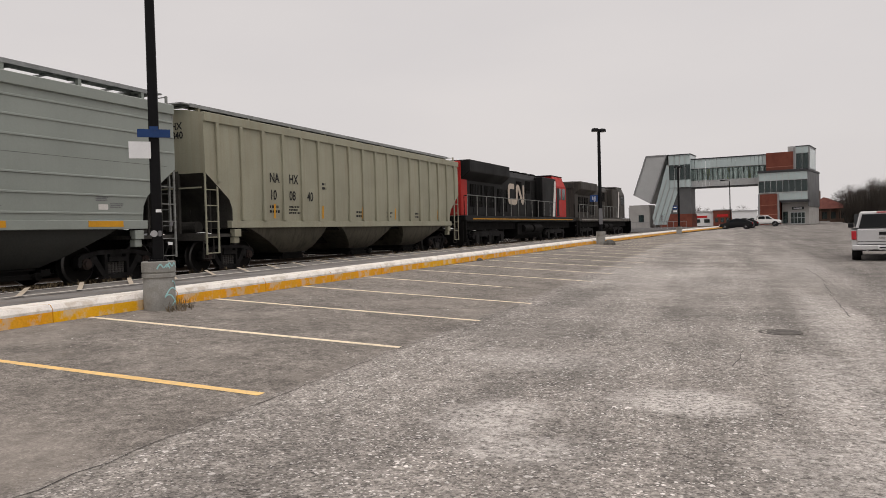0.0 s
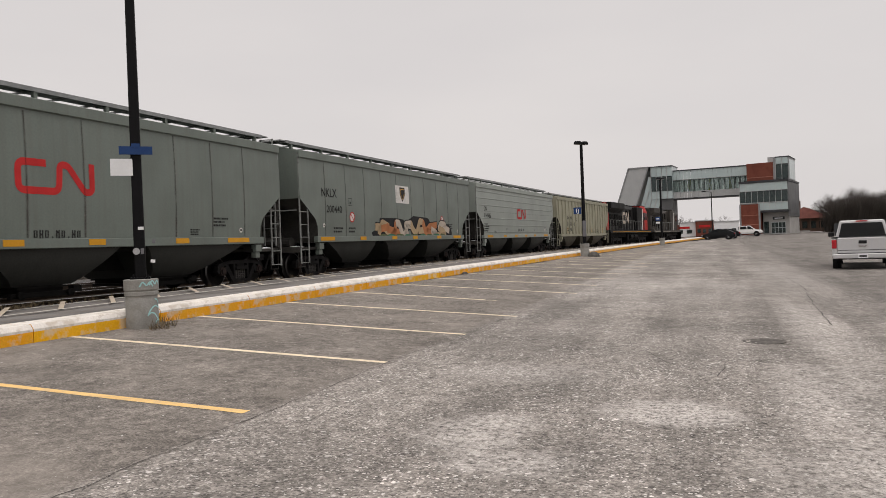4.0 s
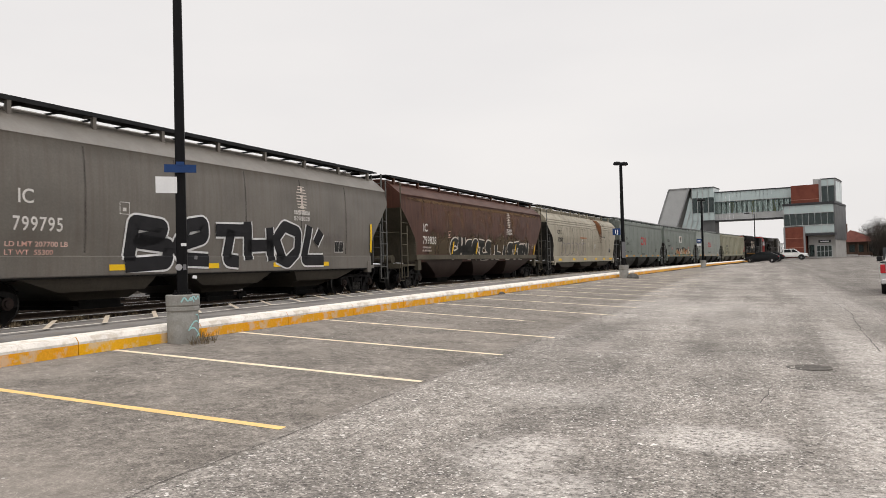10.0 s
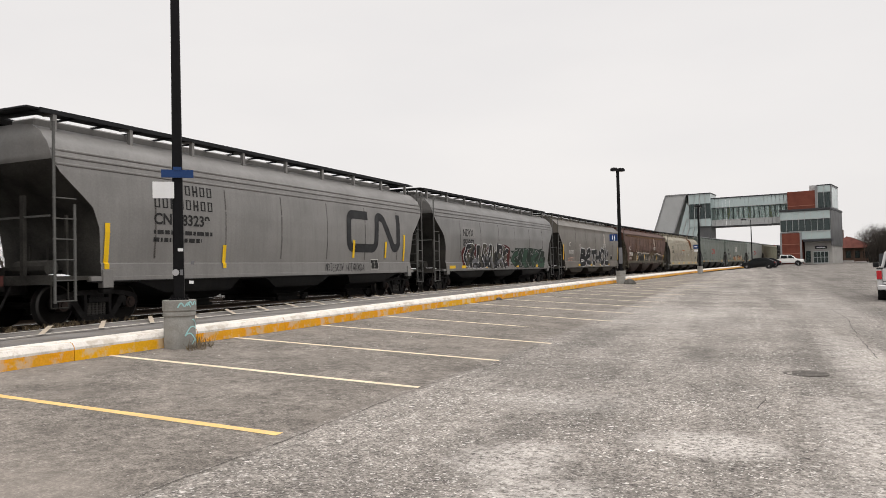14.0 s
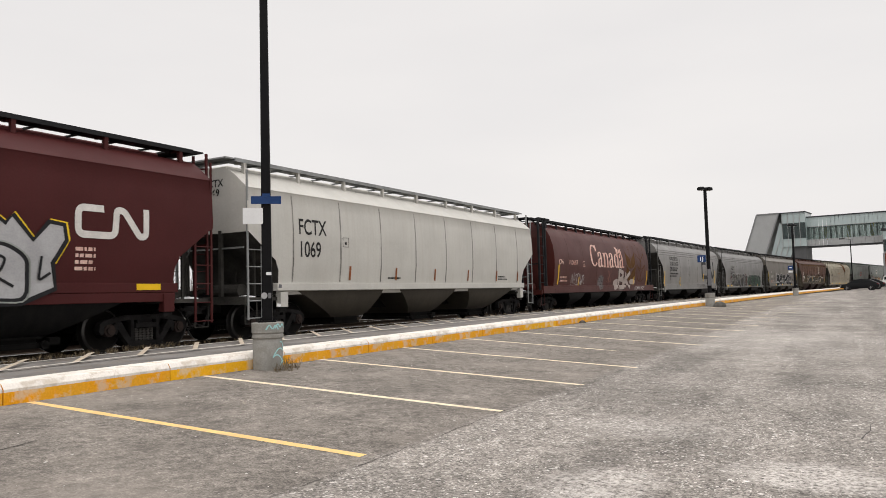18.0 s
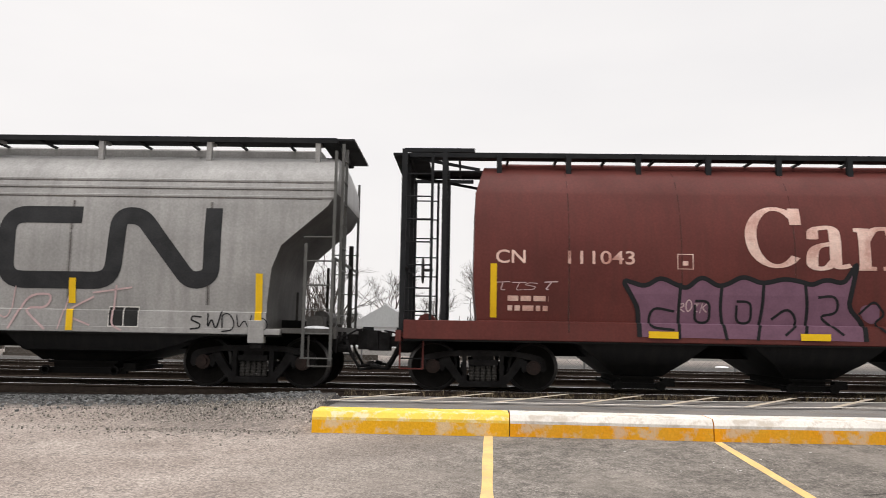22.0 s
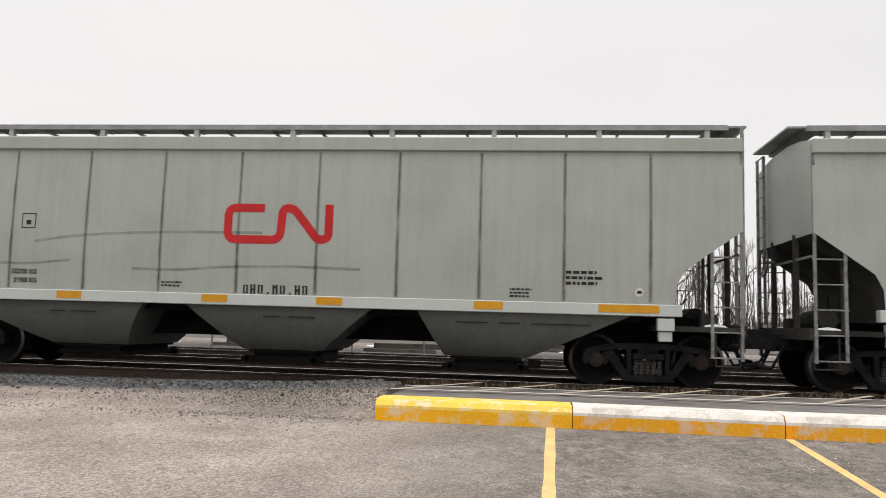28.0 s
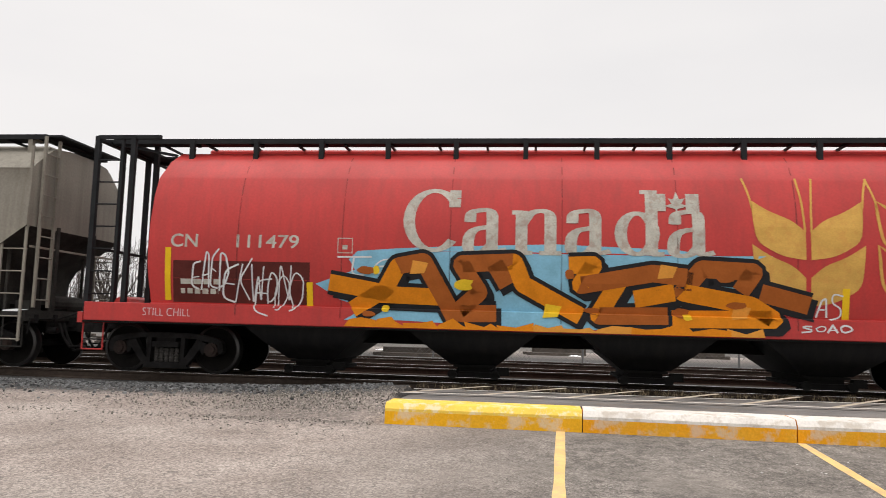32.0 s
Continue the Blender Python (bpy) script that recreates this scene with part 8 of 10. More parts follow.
for q, (y0, y1, z0, z1, n) in enumerate(((-6.6, -5.9, 1.6, 2.2, 7), (-6.0, -4.7, 1.3, 2.0, 9), (-5.4, -4.5, 1.2, 2.1, 6), (3.4, 4.6, 1.3, 1.7, 9), (3.9, 4.7, 1.08, 1.2, 7), (-3.9, -2.6, 1.9, 2.2, 4))):
    spray_scrawl(c, "cyl", y0, y1, z0, z1, "white", n, 195 + q, 0.035)

# car 20: grey, just coming into view
c = hopper("weathered beige-grey covered hopper car with dark ends", pitch_of(20), "bulge", "low", P_TAUPE2, P_TAUPE2, P_TAUPE2, walk=M_WALK, walk_z=4.5, under=P_SHADET, ladder=P_TAUPE2, reflect=[(7.0, 0.6)])
TRAIN.append((c, 20))


# ---- train: the two engines ----
def engine(label, body, nose, stripe, deck):
    e = new("locomotive")
    tagged(e, label, "locomotive", group="locomotives")
    L = 11.0
    # body hood, radiator wing, cab, nose
    def hood(bm):
        loft(bm, [[(x, y, z) for x, z in ((-1.0, 1.75), (1.0, 1.75), (1.02, 4.1), (0.75, 4.45), (-0.75, 4.45), (-1.02, 4.1))] for y in (-9.6, 5.6)])
    part("hood", build(hood), body, e, bevel=0.03)
    def wing(bm):
        loft(bm, [[(x, y, z) for x, z in ((-1.02, 3.55), (1.02, 3.55), (1.55, 3.95), (1.55, 4.55), (-1.55, 4.55), (-1.55, 3.95))] for y in (-10.3, -4.2)])
    part("radiator_wing", build(wing), body, e, bevel=0.03)
    part("hood_end", build(box, -1.06, 1.06, -10.35, -9.5, 1.75, 4.5), nose, e, bevel=0.03)
    part("equipment_box", build(box, 0.9, 1.5, 2.4, 5.6, 1.75, 4.35), body, e, bevel=0.03)
    def cab(bm):
        loft(bm, [[(x, y, z) for x, z in ((-1.5, 1.75), (1.5, 1.75), (1.5, 3.9), (1.2, 4.6), (-1.2, 4.6), (-1.5, 3.9))] for y in (5.6, 8.2)])
    cb = part("cab", build(cab), nose, e, bevel=0.03)
    part("cab_roof", build(box, -1.22, 1.22, 5.5, 8.35, 4.58, 4.66), body, cb, bevel=0.02)
    part("stripe_panel", build(prism, [(4.7, 1.76), (5.15, 1.76), (5.58, 3.2), (5.58, 4.2), (5.25, 4.2)], 1.502, 1.512, "x"), M_TXT_W, e, "white slanting stripe panel")
    part("door", build(box, 1.505, 1.525, 5.75, 6.35, 1.78, 3.75), body, cb, "dark cab door")
    part("number_board", build(box, -1.0, 1.0, -10.42, -10.36, 4.05, 4.40), nose, e)
    for y in (-3.6, -2.2, -0.2, 1.4, 3.0):
        part("roof_box", build(box, -0.55, 0.55, y, y + 0.9, 4.42, 4.62), M_UNDER, e, bevel=0.03)
    for y in (-8.6, -6.6, -4.6, -1.2, 0.4, 1.6, 2.2):
        part("hood_door", build(box, 1.018, 1.04, y, y + 0.95, 1.9, 3.4), body, e, bevel=0.008)
        part("latch", build(cbox, 1.05, y + 0.85, 2.6, 0.03, 0.05, 0.16), M_LADDER, e)
    part("cab_panel", build(box, 1.495, 1.512, 5.62, 8.19, 1.76, 3.85), nose, cb)
    for y in (6.0, 7.1):
        part("side_window", build(box, 1.49, 1.52, y, y + 0.85, 2.95, 3.75), M_GLASSD, cb)
    part("windshield", build(box, -1.1, 1.1, 8.19, 8.23, 3.1, 3.95), M_GLASSD, cb)
    def nosef(bm):
        loft(bm, [[(-1.1, 8.2, 1.75), (1.1, 8.2, 1.75), (1.1, 8.2, 3.1), (-1.1, 8.2, 3.1)], [(-0.9, 10.0, 1.75), (0.9, 10.0, 1.75), (0.9, 9.7, 2.9), (-0.9, 9.7, 2.9)]])
    part("nose", build(nosef), nose, e, bevel=0.04)
    part("deck", build(box, -1.55, 1.55, -L, L, 1.42, 1.72), deck, e, bevel=0.02)
    part("deck_stripe", build(box, 1.55, 1.565, -10.0, 10.0, 1.53, 1.58), stripe, e)
    part("underframe", build(box, -1.2, 1.2, -10.2, 10.2, 0.98, 1.43), M_UNDER, e)
    def tank(bm):
        loft(bm, [[(x, y, z) for x, z in ((-1.35, 1.35), (1.35, 1.35), (1.35, 0.65), (1.0, 0.4), (-1.0, 0.4), (-1.35, 0.65))] for y in (-2.4, 2.6)])
    part("fuel_tank", build(tank), M_UNDER, e, bevel=0.04)
    for y in (-1.6, 0.4):
        part("air_reservoir", build(rod, (1.36, y, 1.0), (1.36, y + 1.6, 1.0), 0.24, 14), M_UNDER, e, smooth=True)
    def rail_f(bm):
        for s in (1.5, -1.5):
            pipe(bm, [(s, -10.6, 2.75), (s, 5.4, 2.75)], 0.02)
            for i in range(13):
                rod(bm, (s, -10.6 + 16 * i / 12, 1.7), (s, -10.6 + 16 * i / 12, 2.75), 0.024, 6)
    part("handrail", build(rail_f), M_LADL, e)
    for d in (1, -1):
        def steps(bm):
            for s in (1.45, -1.45):
                for k in range(4):
                    cbox(bm, s, d * (L - 0.4), 0.45 + 0.33 * k, 0.3, 0.5, 0.04)
                box(bm, s - 0.15, s + 0.15, d * L - 0.05, d * L + 0.05, 0.4, 1.5)
                pipe(bm, [(s, d * (L - 0.1), 1.0), (s, d * (L - 0.1), 2.7), (s, d * (L - 0.7), 2.75)], 0.022)
        part("steps", build(steps), M_UNDER if d < 0 else M_UNDER, e)
        part("pilot", build(box, -1.45, 1.45, *sorted((d * (L - 0.05), d * (L + 0.15))), 0.25, 1.42), M_UNDER, e)
        part("coupler", build(coupler, L + 0.1, L + 0.65), M_TRUCK, e, m=pose(0, 0, 0, 0, 0, 0 if d > 0 else 180))
        tr = part("bogie_frame", build(eng_bogie), M_TRUCK, e, m=pose(0, d * 6.6, 0))
        for w in (-1.9, 0, 1.9):
            axle = put("wheelset", TR["wheelset"], tr, pose(0, w, 0.51))
            axle.scale = (1.0, 1.12, 1.12)
            AXLES.append((axle, w, 0.51))
    for y0, y1, z0, z1 in ((-9.0, -7.2, 2.2, 3.4), (-6.9, -5.4, 2.2, 3.4), (-1.5, -0.5, 2.9, 3.9), (0.2, 1.2, 3.2, 4.0), (-4.9, -3.2, 2.0, 3.3)):
        step = (y1 - y0) / 8
        slat = to_mesh("vent_slat", build(box, 1.02, 1.05, 0, 0.5 * step, z0, z1), M_UNDER)
        for i in range(8):
            put("vent_slat", slat, e, pose(0, y0 + step * i, 0))
    part("roof_fan", build(rod, (0, -7.5, 4.5), (0, -7.5, 4.68), 0.7, 18), M_UNDER, e, smooth=True)
    part("exhaust", build(box, -0.4, 0.4, -0.6, 0.6, 4.42, 4.62), M_UNDER, e)
    part("antenna_dome", build(box, -0.5, 0.5, 6.3, 7.4, 4.58, 4.72), deck, e, bevel=0.03)
    return e


def eng_bogie(bm):
    for s in (1, -1):
        prism(bm, [(-2.5, 0.62), (-2.3, 0.85), (-1.0, 0.95), (1.0, 0.95), (2.3, 0.85), (2.5, 0.62), (2.3, 0.5), (1.5, 0.62), (0.5, 0.62), (0, 0.5), (-0.5, 0.62), (-1.5, 0.62), (-2.3, 0.5)], s * 1.02 - 0.09, s * 1.02 + 0.09, "x")
        for y in (-1.9, 0, 1.9):
            cbox(bm, s * 1.05, y, 0.5, 0.28, 0.42, 0.4)
            rod(bm, (s * 1.02, y + 0.45, 0.6), (s * 1.02, y + 0.45, 1.2), 0.11, 8)
    cbox(bm, 0, 0, 0.8, 2.0, 3.6, 0.3)


M_GLASSD = mat("dark_window_glass", (0.02, 0.025, 0.03), 0.08, 0.1, 2, 20, 0.0)
e1 = engine("black diesel locomotive with red cab and rear", P_BLACK, P_LOCORED, M_REFLD, P_BLACK)
def hood_logo(car, material, h):
    me = band_logo(3.1, h, 0.32, material)
    bm = bmesh.new()
    bm.from_mesh(me)
    for v in bm.verts:
        v.co = Vector((1.062, v.co.x - 3.2, v.co.y + 2.45))
    part("band_emblem", bm, material, car)


hood_logo(e1, SPRAY["cream"], 1.25)
e2 = engine("dusty grey-black diesel locomotive leading the train", P_DUSTY, P_DUSTY, M_TXT_S, P_DUSTY)
e2.scale = (1.0, 0.85, 1.0)
ENGINES = [(e1, GAPS[0] + 11.4), (e2, GAPS[0] + 32.5)]


# ---- lamp posts ----
M_POLE = mat("black_pole_paint", (0.006, 0.006, 0.007), 0.5, 0.3, 3, 30, 0.05)
M_BASE = mat("lamp_base_concrete", (0.30, 0.295, 0.275), 0.9, 0.25, 2.5, 40, 0.35, dirt=(0.2, 0.19, 0.17), dirt_amount=0.4)
M_SIGNB = mat("sign_blue", (0.022, 0.055, 0.16), 0.45, 0.1, 3, 30, 0.0)
M_CARD = mat("white_card", (0.75, 0.76, 0.77), 0.6, 0.06, 3, 30, 0.0)
M_LAMPGL = mat("lamp_lens", (0.5, 0.5, 0.48), 0.3, 0.1, 3, 30, 0.0)
M_TAGC = mat("spray_aqua", (0.36, 0.62, 0.62), 0.7, 0.15, 5, 30, 0.0)


def lamp_base(bm, h, r):
    n = 24
    prof = [(r, 0), (r, h * 0.60), (r * 0.97, h * 0.62), (r * 0.97, h * 0.66), (r * 1.05, h * 0.68), (r * 1.05, h * 0.74), (r * 1.0, h * 0.76), (r * 1.07, h * 0.79), (r * 1.07, h * 0.985), (r * 1.02, h)]
    loft(bm, [[(q * math.cos(2 * math.pi * i / n), q * math.sin(2 * math.pi * i / n), z) for i in range(n)] for q, z in prof])


def lamp_post(x, y, base_h, top, label, turn=0.0, two=True):
    z = ground_z(x, y) - 0.02
    ob = new("lamp_post")
    ob.matrix_basis = pose(x, y, z, 0, 0, turn)
    tagged(ob, label, "lamp post", group="platform lamp posts")
    part("base", build(lamp_base, base_h, 0.25), M_BASE, ob, "round grey concrete base with spray tags", smooth=True)

    def flange(bm):
        cbox(bm, 0, 0, base_h + 0.015, 0.30, 0.30, 0.03)
        for a in (-1, 1):
            for b in (-1, 1):
                rod(bm, (0.11 * a, 0.11 * b, base_h), (0.11 * a, 0.11 * b, base_h + 0.08), 0.014, 6)
    part("flange", build(flange), M_POLE, ob)

    def pole(bm):
        loft(bm, [[(r * sx, r * sy, zz) for sx, sy in ((-1, -0.8), (-0.8, -1), (0.8, -1), (1, -0.8), (1, 0.8), (0.8, 1), (-0.8, 1), (-1, 0.8))] for r, zz in ((0.085, base_h + 0.03), (0.065, top))])
    part("pole", build(pole), M_POLE, ob)
    part("arm", build(box, -0.2 if two else -0.05, 0.2, -0.03, 0.03, top - 0.08, top - 0.02), M_POLE, ob)
    for s in ((1, -1) if two else (1,)):
        def head(bm):
            loft(bm, [[(s * a, b, c) for a, b in ((0.09, -0.14), (0.42, -0.14), (0.42, 0.14), (0.09, 0.14))] for c in (top - 0.07, top + 0.04)] + [[(s * a, b, top + 0.11) for a, b in ((0.13, -0.10), (0.38, -0.10), (0.38, 0.10), (0.13, 0.10))]])
        hd = part("lamp_head", build(head), M_POLE, ob)
        part("lens", build(box, *sorted((s * 0.13, s * 0.38)), -0.10, 0.10, top - 0.085, top - 0.068), M_LAMPGL, hd)
    return ob


lp = lamp_post(-8.755, 9.80, 0.80, 6.57, "black steel lamp post on a tagged concrete base", 38, False)
# blue bracket and blank card on the near post, stickers, tags
face = pose(0, 0, 0, 0, 0, 4)
def bracket_sign(bm):
    cbox(bm, 0.0, -0.105, 2.87, 0.50, 0.03, 0.13)
    cbox(bm, 0.0, -0.11, 2.95, 0.13, 0.036, 0.06)
part("sign_bracket", build(bracket_sign), M_SIGNB, lp, "blue painted sign bracket", m=face)
part("card", build(cbox, -0.22, -0.10, 2.60, 0.33, 0.012, 0.27), M_CARD, lp, "blank white card", m=face)
for i, (zz, dx, w, h) in enumerate(((1.62, 0.03, 0.085, 0.05), (1.10, 0.04, 0.07, 0.05), (1.25, 0.04, 0.05, 0.09), (1.42, 0.02, 0.05, 0.06))):
    part("sticker", build(cbox, dx, -0.088, zz, w, 0.004, h), M_CARD if i < 2 else SPRAY["grey"], lp, m=face @ pose(0, 0, 0, 0, 8 * (i % 2)))
part("cover_plate", build(rod, (-0.05, -0.082, 1.25), (-0.05, -0.092, 1.25), 0.055, 14), SPRAY["silver"], lp, m=face)
random.seed(12)
for k in range(3):
    pts = [(0.02 + 0.14 * math.sin(2.2 * t + k) * (1 - 0.2 * t / 5), 0.08 + 0.085 * t + 0.05 * math.sin(5 * t + k)) for t in [0.25 * i for i in range(18)]] if k == 0 else [(-0.14 + 0.05 * i + 0.14 * (k - 1), 0.66 + (0.09 if i % 2 else 0) + 0.02 * k) for i in range(5)]
    bm = bmesh.new()
    me = ribbon(rounded(pts, 0.04, 3), 0.022, M_TAGC)
    bm.from_mesh(me)
    for v in bm.verts:
        a = -1.05 + v.co.x / 0.25 + (0.30 if k == 0 else 0)
        r = 0.256 if v.co.y < 0.5 else 0.272
        v.co = Vector((r * math.cos(a), r * math.sin(a), v.co.y))
    part("spray_tag", bm, M_TAGC, lp)
lamp_b = lamp_post(-6.89, 42.9, 0.75, 6.44, "black twin-headed lamp post with a blue track sign", 52)
lamp_c = lamp_post(-4.70, 76.0, 0.75, 6.5, "black twin-headed lamp post with a small sign", 52)
for lamp, s in ((lamp_b, "1J"), (lamp_c, "")):
    sm = pose(0, 0, 0, 0, 0, -42)
    sg = part("track_sign", build(cbox, -0.34, -0.1, 2.62, 0.44, 0.03, 0.38), M_SIGNB, lamp, "dark blue track sign", m=sm)
    if s:
        put("lettering", text_mesh(s, 0.30, M_CARD, 1.0, 0.006), sg, pose(-0.47, -0.12, 2.52, 90))
    else:
        part("lettering", build(cbox, -0.34, -0.118, 2.62, 0.26, 0.006, 0.10), M_CARD, sg)
    part("notice", build(cbox, -0.34, -0.1, 2.25, 0.34, 0.02, 0.18) if not s else build(cbox, 0.02, -0.1, 1.6, 0.2, 0.02, 0.9), M_CARD if not s else SPRAY["grey"], lamp, "small pale notice", m=sm)


M_LUMP = mat("dirty_concrete", (0.12, 0.115, 0.105), 0.95, 0.4, 4, 30, 0.4)


def rock(bm):
    loft(bm, [[(r * math.cos(a) * q, r * math.sin(a), z) for a, q in [(2 * math.pi * i / 9, 1 + 0.15 * math.sin(3 * i)) for i in range(9)]] for r, z in ((0.42, 0.0), (0.40, 0.12), (0.26, 0.28), (0.1, 0.34))])


for x, y, s in ((-6.42, 42.9, 0.9), (-8.1, 24.6, 0.3)):
    rk = part("concrete_lump", build(rock), M_LUMP, None, m=pose(x, y, ground_z(x, y) - 0.02, 0, 0, 30) @ Matrix.Scale(s, 4), bevel=0.02)
    tagged(rk, "dark lump of broken concrete by the kerb", "rubble")

cobra = new("street_lamp")
cobra.matrix_basis = pose(-0.1, 118, ground_z(0, 118))
tagged(cobra, "tall grey street lamp with a single arm", "street lamp")
part("pole", build(rod, (0, 0, 0), (0, 0, 7.0), 0.09, 10, 0.06), M_POLE, cobra, smooth=True)
part("arm", build(beam, (0.05, 0, 6.95), (-1.0, 0, 7.1), 0.06, 0.06), M_POLE, cobra)
part("lamp_head", build(cbox, -1.0, 0, 7.08, 0.7, 0.3, 0.14), M_POLE, cobra, bevel=0.03)

# ---- manhole ----
M_IRON = mat("manhole_iron", (0.075, 0.07, 0.064), 0.9, 0.4, 5, 60, 0.6, color2=(0.13, 0.12, 0.11), dirt=(0.16, 0.145, 0.13), dirt_amount=0.6)
def manhole(bm):
    loft(bm, [[(r * math.cos(2 * math.pi * i / 24), r * math.sin(2 * math.pi * i / 24), z) for i in range(24)] for r, z in ((0.29, 0.0), (0.29, 0.004), (0.25, 0.004), (0.24, 0.001), (0.01, 0.002))])
mh = part("manhole_cover", build(manhole), M_IRON, None, m=pose(0.62, 11.4, ground_z(0.62, 11.4) + 0.002))
tagged(mh, "sunken round iron manhole cover in asphalt", "manhole cover", kind="structure")

# ---- cracks in the asphalt ----
M_CRACK = mat("crack_dark", (0.085, 0.08, 0.075), 0.95, 0.3, 6, 40, 0.0)
def crack(bm, pts, w, seed):
    random.seed(seed)
    rows = []
    path = []
    for (ax, ay), (bx, by) in zip(pts, pts[1:]):
        n = max(2, int(math.hypot(bx - ax, by - ay) / 0.25))
        path += [(ax + (bx - ax) * i / n + random.uniform(-0.025, 0.025), ay + (by - ay) * i / n + random.uniform(-0.05, 0.05)) for i in range(n)]
    for (ax, ay), (bx, by) in zip(path, path[1:]):
        d = Vector((bx - ax, by - ay)).normalized()
        q = Vector((-d.y, d.x)) * w * random.uniform(0.3, 1.0)
        rows.append([bm.verts.new((ax + s * q.x, ay + s * q.y, ground_z(ax, ay) + 0.004)) for s in (-1, 1)])
    for a, b in zip(rows, rows[1:]):
        bm.faces.new((a[0], a[1], b[1], b[0]))


cr = tagged(new("asphalt_cracks"), "thin dark cracks and seams in the asphalt", "crack", kind="structure")
for i, (pts, w) in enumerate((([(1.75, 13.5), (1.9, 17.0), (2.2, 22.0), (2.1, 26.0)], 0.012), ([(-3.8, 1.0), (-3.85, 9.0), (-3.6, 20.0), (-3.0, 34.0)], 0.006), ([(-1.2, 11.0), (-0.6, 9.4), (-0.3, 8.6)], 0.008), ([(0.0, 8.5), (0.2, 10.2)], 0.008), ([(-2.5, 16.0), (3.5, 17.5)], 0.012), ([(-5.6, 12.0), (-7.4, 10.6), (-8.0, 9.0)], 0.01), ([(-6.8, 3.5), (-7.2, 5.2)], 0.012), ([(-1.5, 40.0), (2.0, 60.0), (3.0, 80.0)], 0.02), ([(3.5, 31.0), (1.0, 45.0)], 0.02))):
    part("crack", build(crack, pts, w, i), M_CRACK, cr)

# litter: small pale chips on the bays
def chips(bm):
    random.seed(31)
    for i in range(4200):
        x, y = (random.uniform(-9.0, 3.2) if i < 1500 else random.gauss(-0.8, 1.6)), random.uniform(1.8, 15)
        if random.random() < 0.35:
            y = random.uniform(1.5, 40)
        z = ground_z(x, y)
        r = random.uniform(0.004, 0.011) * random.choice((1, 1, 1.8))
        a0 = random.random() * 6
        ring = [bm.verts.new((x + r * random.uniform(0.6, 1.3) * math.cos(a0 + k * 1.57), y + r * random.uniform(0.6, 1.3) * math.sin(a0 + k * 1.57), z + 0.002)) for k in range(4)]
        t = bm.verts.new((x, y, z + r * 0.45))
        for k in range(4):
            bm.faces.new((ring[k], ring[(k + 1) % 4], t))


lc = part("stone_chips", build(chips), mat("pale_chip", (0.60, 0.575, 0.545), 0.9, 0.4, 9, 30, 0.0), None)
tagged(lc, "scattered pale stone chips on the asphalt", "stone chips", kind="stuff")

# ---- station with footbridge ----
M_BRICK = mat("station_brick", (0.185, 0.060, 0.042), 0.85, 0.25, 0.8, 12, 0.2)
M_BRICKB = mat("brick_band", (0.33, 0.15, 0.11), 0.85, 0.15, 0.8, 12, 0.1)
M_METAL = mat("grey_metal_panel", (0.27, 0.275, 0.28), 0.5, 0.12, 0.5, 8, 0.05, metal=0.2)
M_METALL = mat("light_metal_panel", (0.40, 0.41, 0.41), 0.5, 0.12, 0.5, 8, 0.05)
M_METALS = mat("slate_metal_panel", (0.115, 0.117, 0.12), 0.5, 0.15, 0.5, 8, 0.05)
M_METALD = mat("dark_metal", (0.05, 0.052, 0.056), 0.5, 0.15, 0.5, 8, 0.05)
M_SPAN = mat("spandrel_glass", (0.42, 0.50, 0.50), 0.2, 0.08, 0.5, 8, 0.0)
M_GLZ = glass("station_glass", (0.035, 0.055, 0.055), 0.72)
M_GLZL = glass("clear_glass", (0.45, 0.55, 0.55), 0.35)
M_GLZB = glass("bridge_glass", (0.34, 0.42, 0.40), 0.13)
M_MULL = mat("mullion_alu", (0.42, 0.43, 0.43), 0.4, 0.1, 2, 20, 0.0, metal=0.4)
M_CONC = mat("station_concrete", (0.36, 0.35, 0.335), 0.85, 0.15, 0.6, 20, 0.1)
M_ROOF = mat("red_shingle", (0.125, 0.046, 0.037), 0.85, 0.3, 0.8, 10, 0.3)
M_BROWN = mat("brown_wall", (0.13, 0.085, 0.065), 0.85, 0.25, 0.8, 15, 0.2)
M_YELLOW = mat("yellow_panel", (0.62, 0.55, 0.08), 0.5, 0.1, 2, 20, 0.0)
SX, SY = 4.75, 150.0
station = new("station_building")
station.matrix_basis = pose(SX, SY, 0.95, 0, 0, -13)
tagged(station, "modern brick, metal and glass station building with lift tower", "building")


def bx(name, x0, x1, y0, y1, z0, z1, m, parent=station, label="", bevel=0.0):
    return part(name, build(box, x0, x1, y0, y1, z0, z1), m, parent, label, bevel=bevel)


bx("brick_wall", 0.0, 3.5, 0, 14, 0.1, 5.65, M_BRICK)
for z in (1.9, 3.6):
    bx("brick_band", -0.03, 3.53, -0.03, 0.2, z, z + 0.1, M_BRICKB)
for x in (0.0, 3.3):
    bx("corner_post", x - 0.05, x + 0.25, -0.06, 0.3, 0.1, 5.7, M_METAL)
bx("plinth_wall", 3.75, 8.2, 1.6, 14, 0.05, 4.35, M_CONC)
bx("canopy", 3.75, 8.4, 0.0, 1.7, 4.05, 4.4, M_METALD)
bx("wall_upper", 0.0, 8.25, 0.25, 14, 4.4, 9.6, M_METAL)
bx("side_panel", 8.25, 8.33, 0.3, 14, 3.2, 9.5, M_METALS)
bx("parapet", -0.1, 8.4, -0.1, 14.1, 9.6, 9.95, M_METALD)
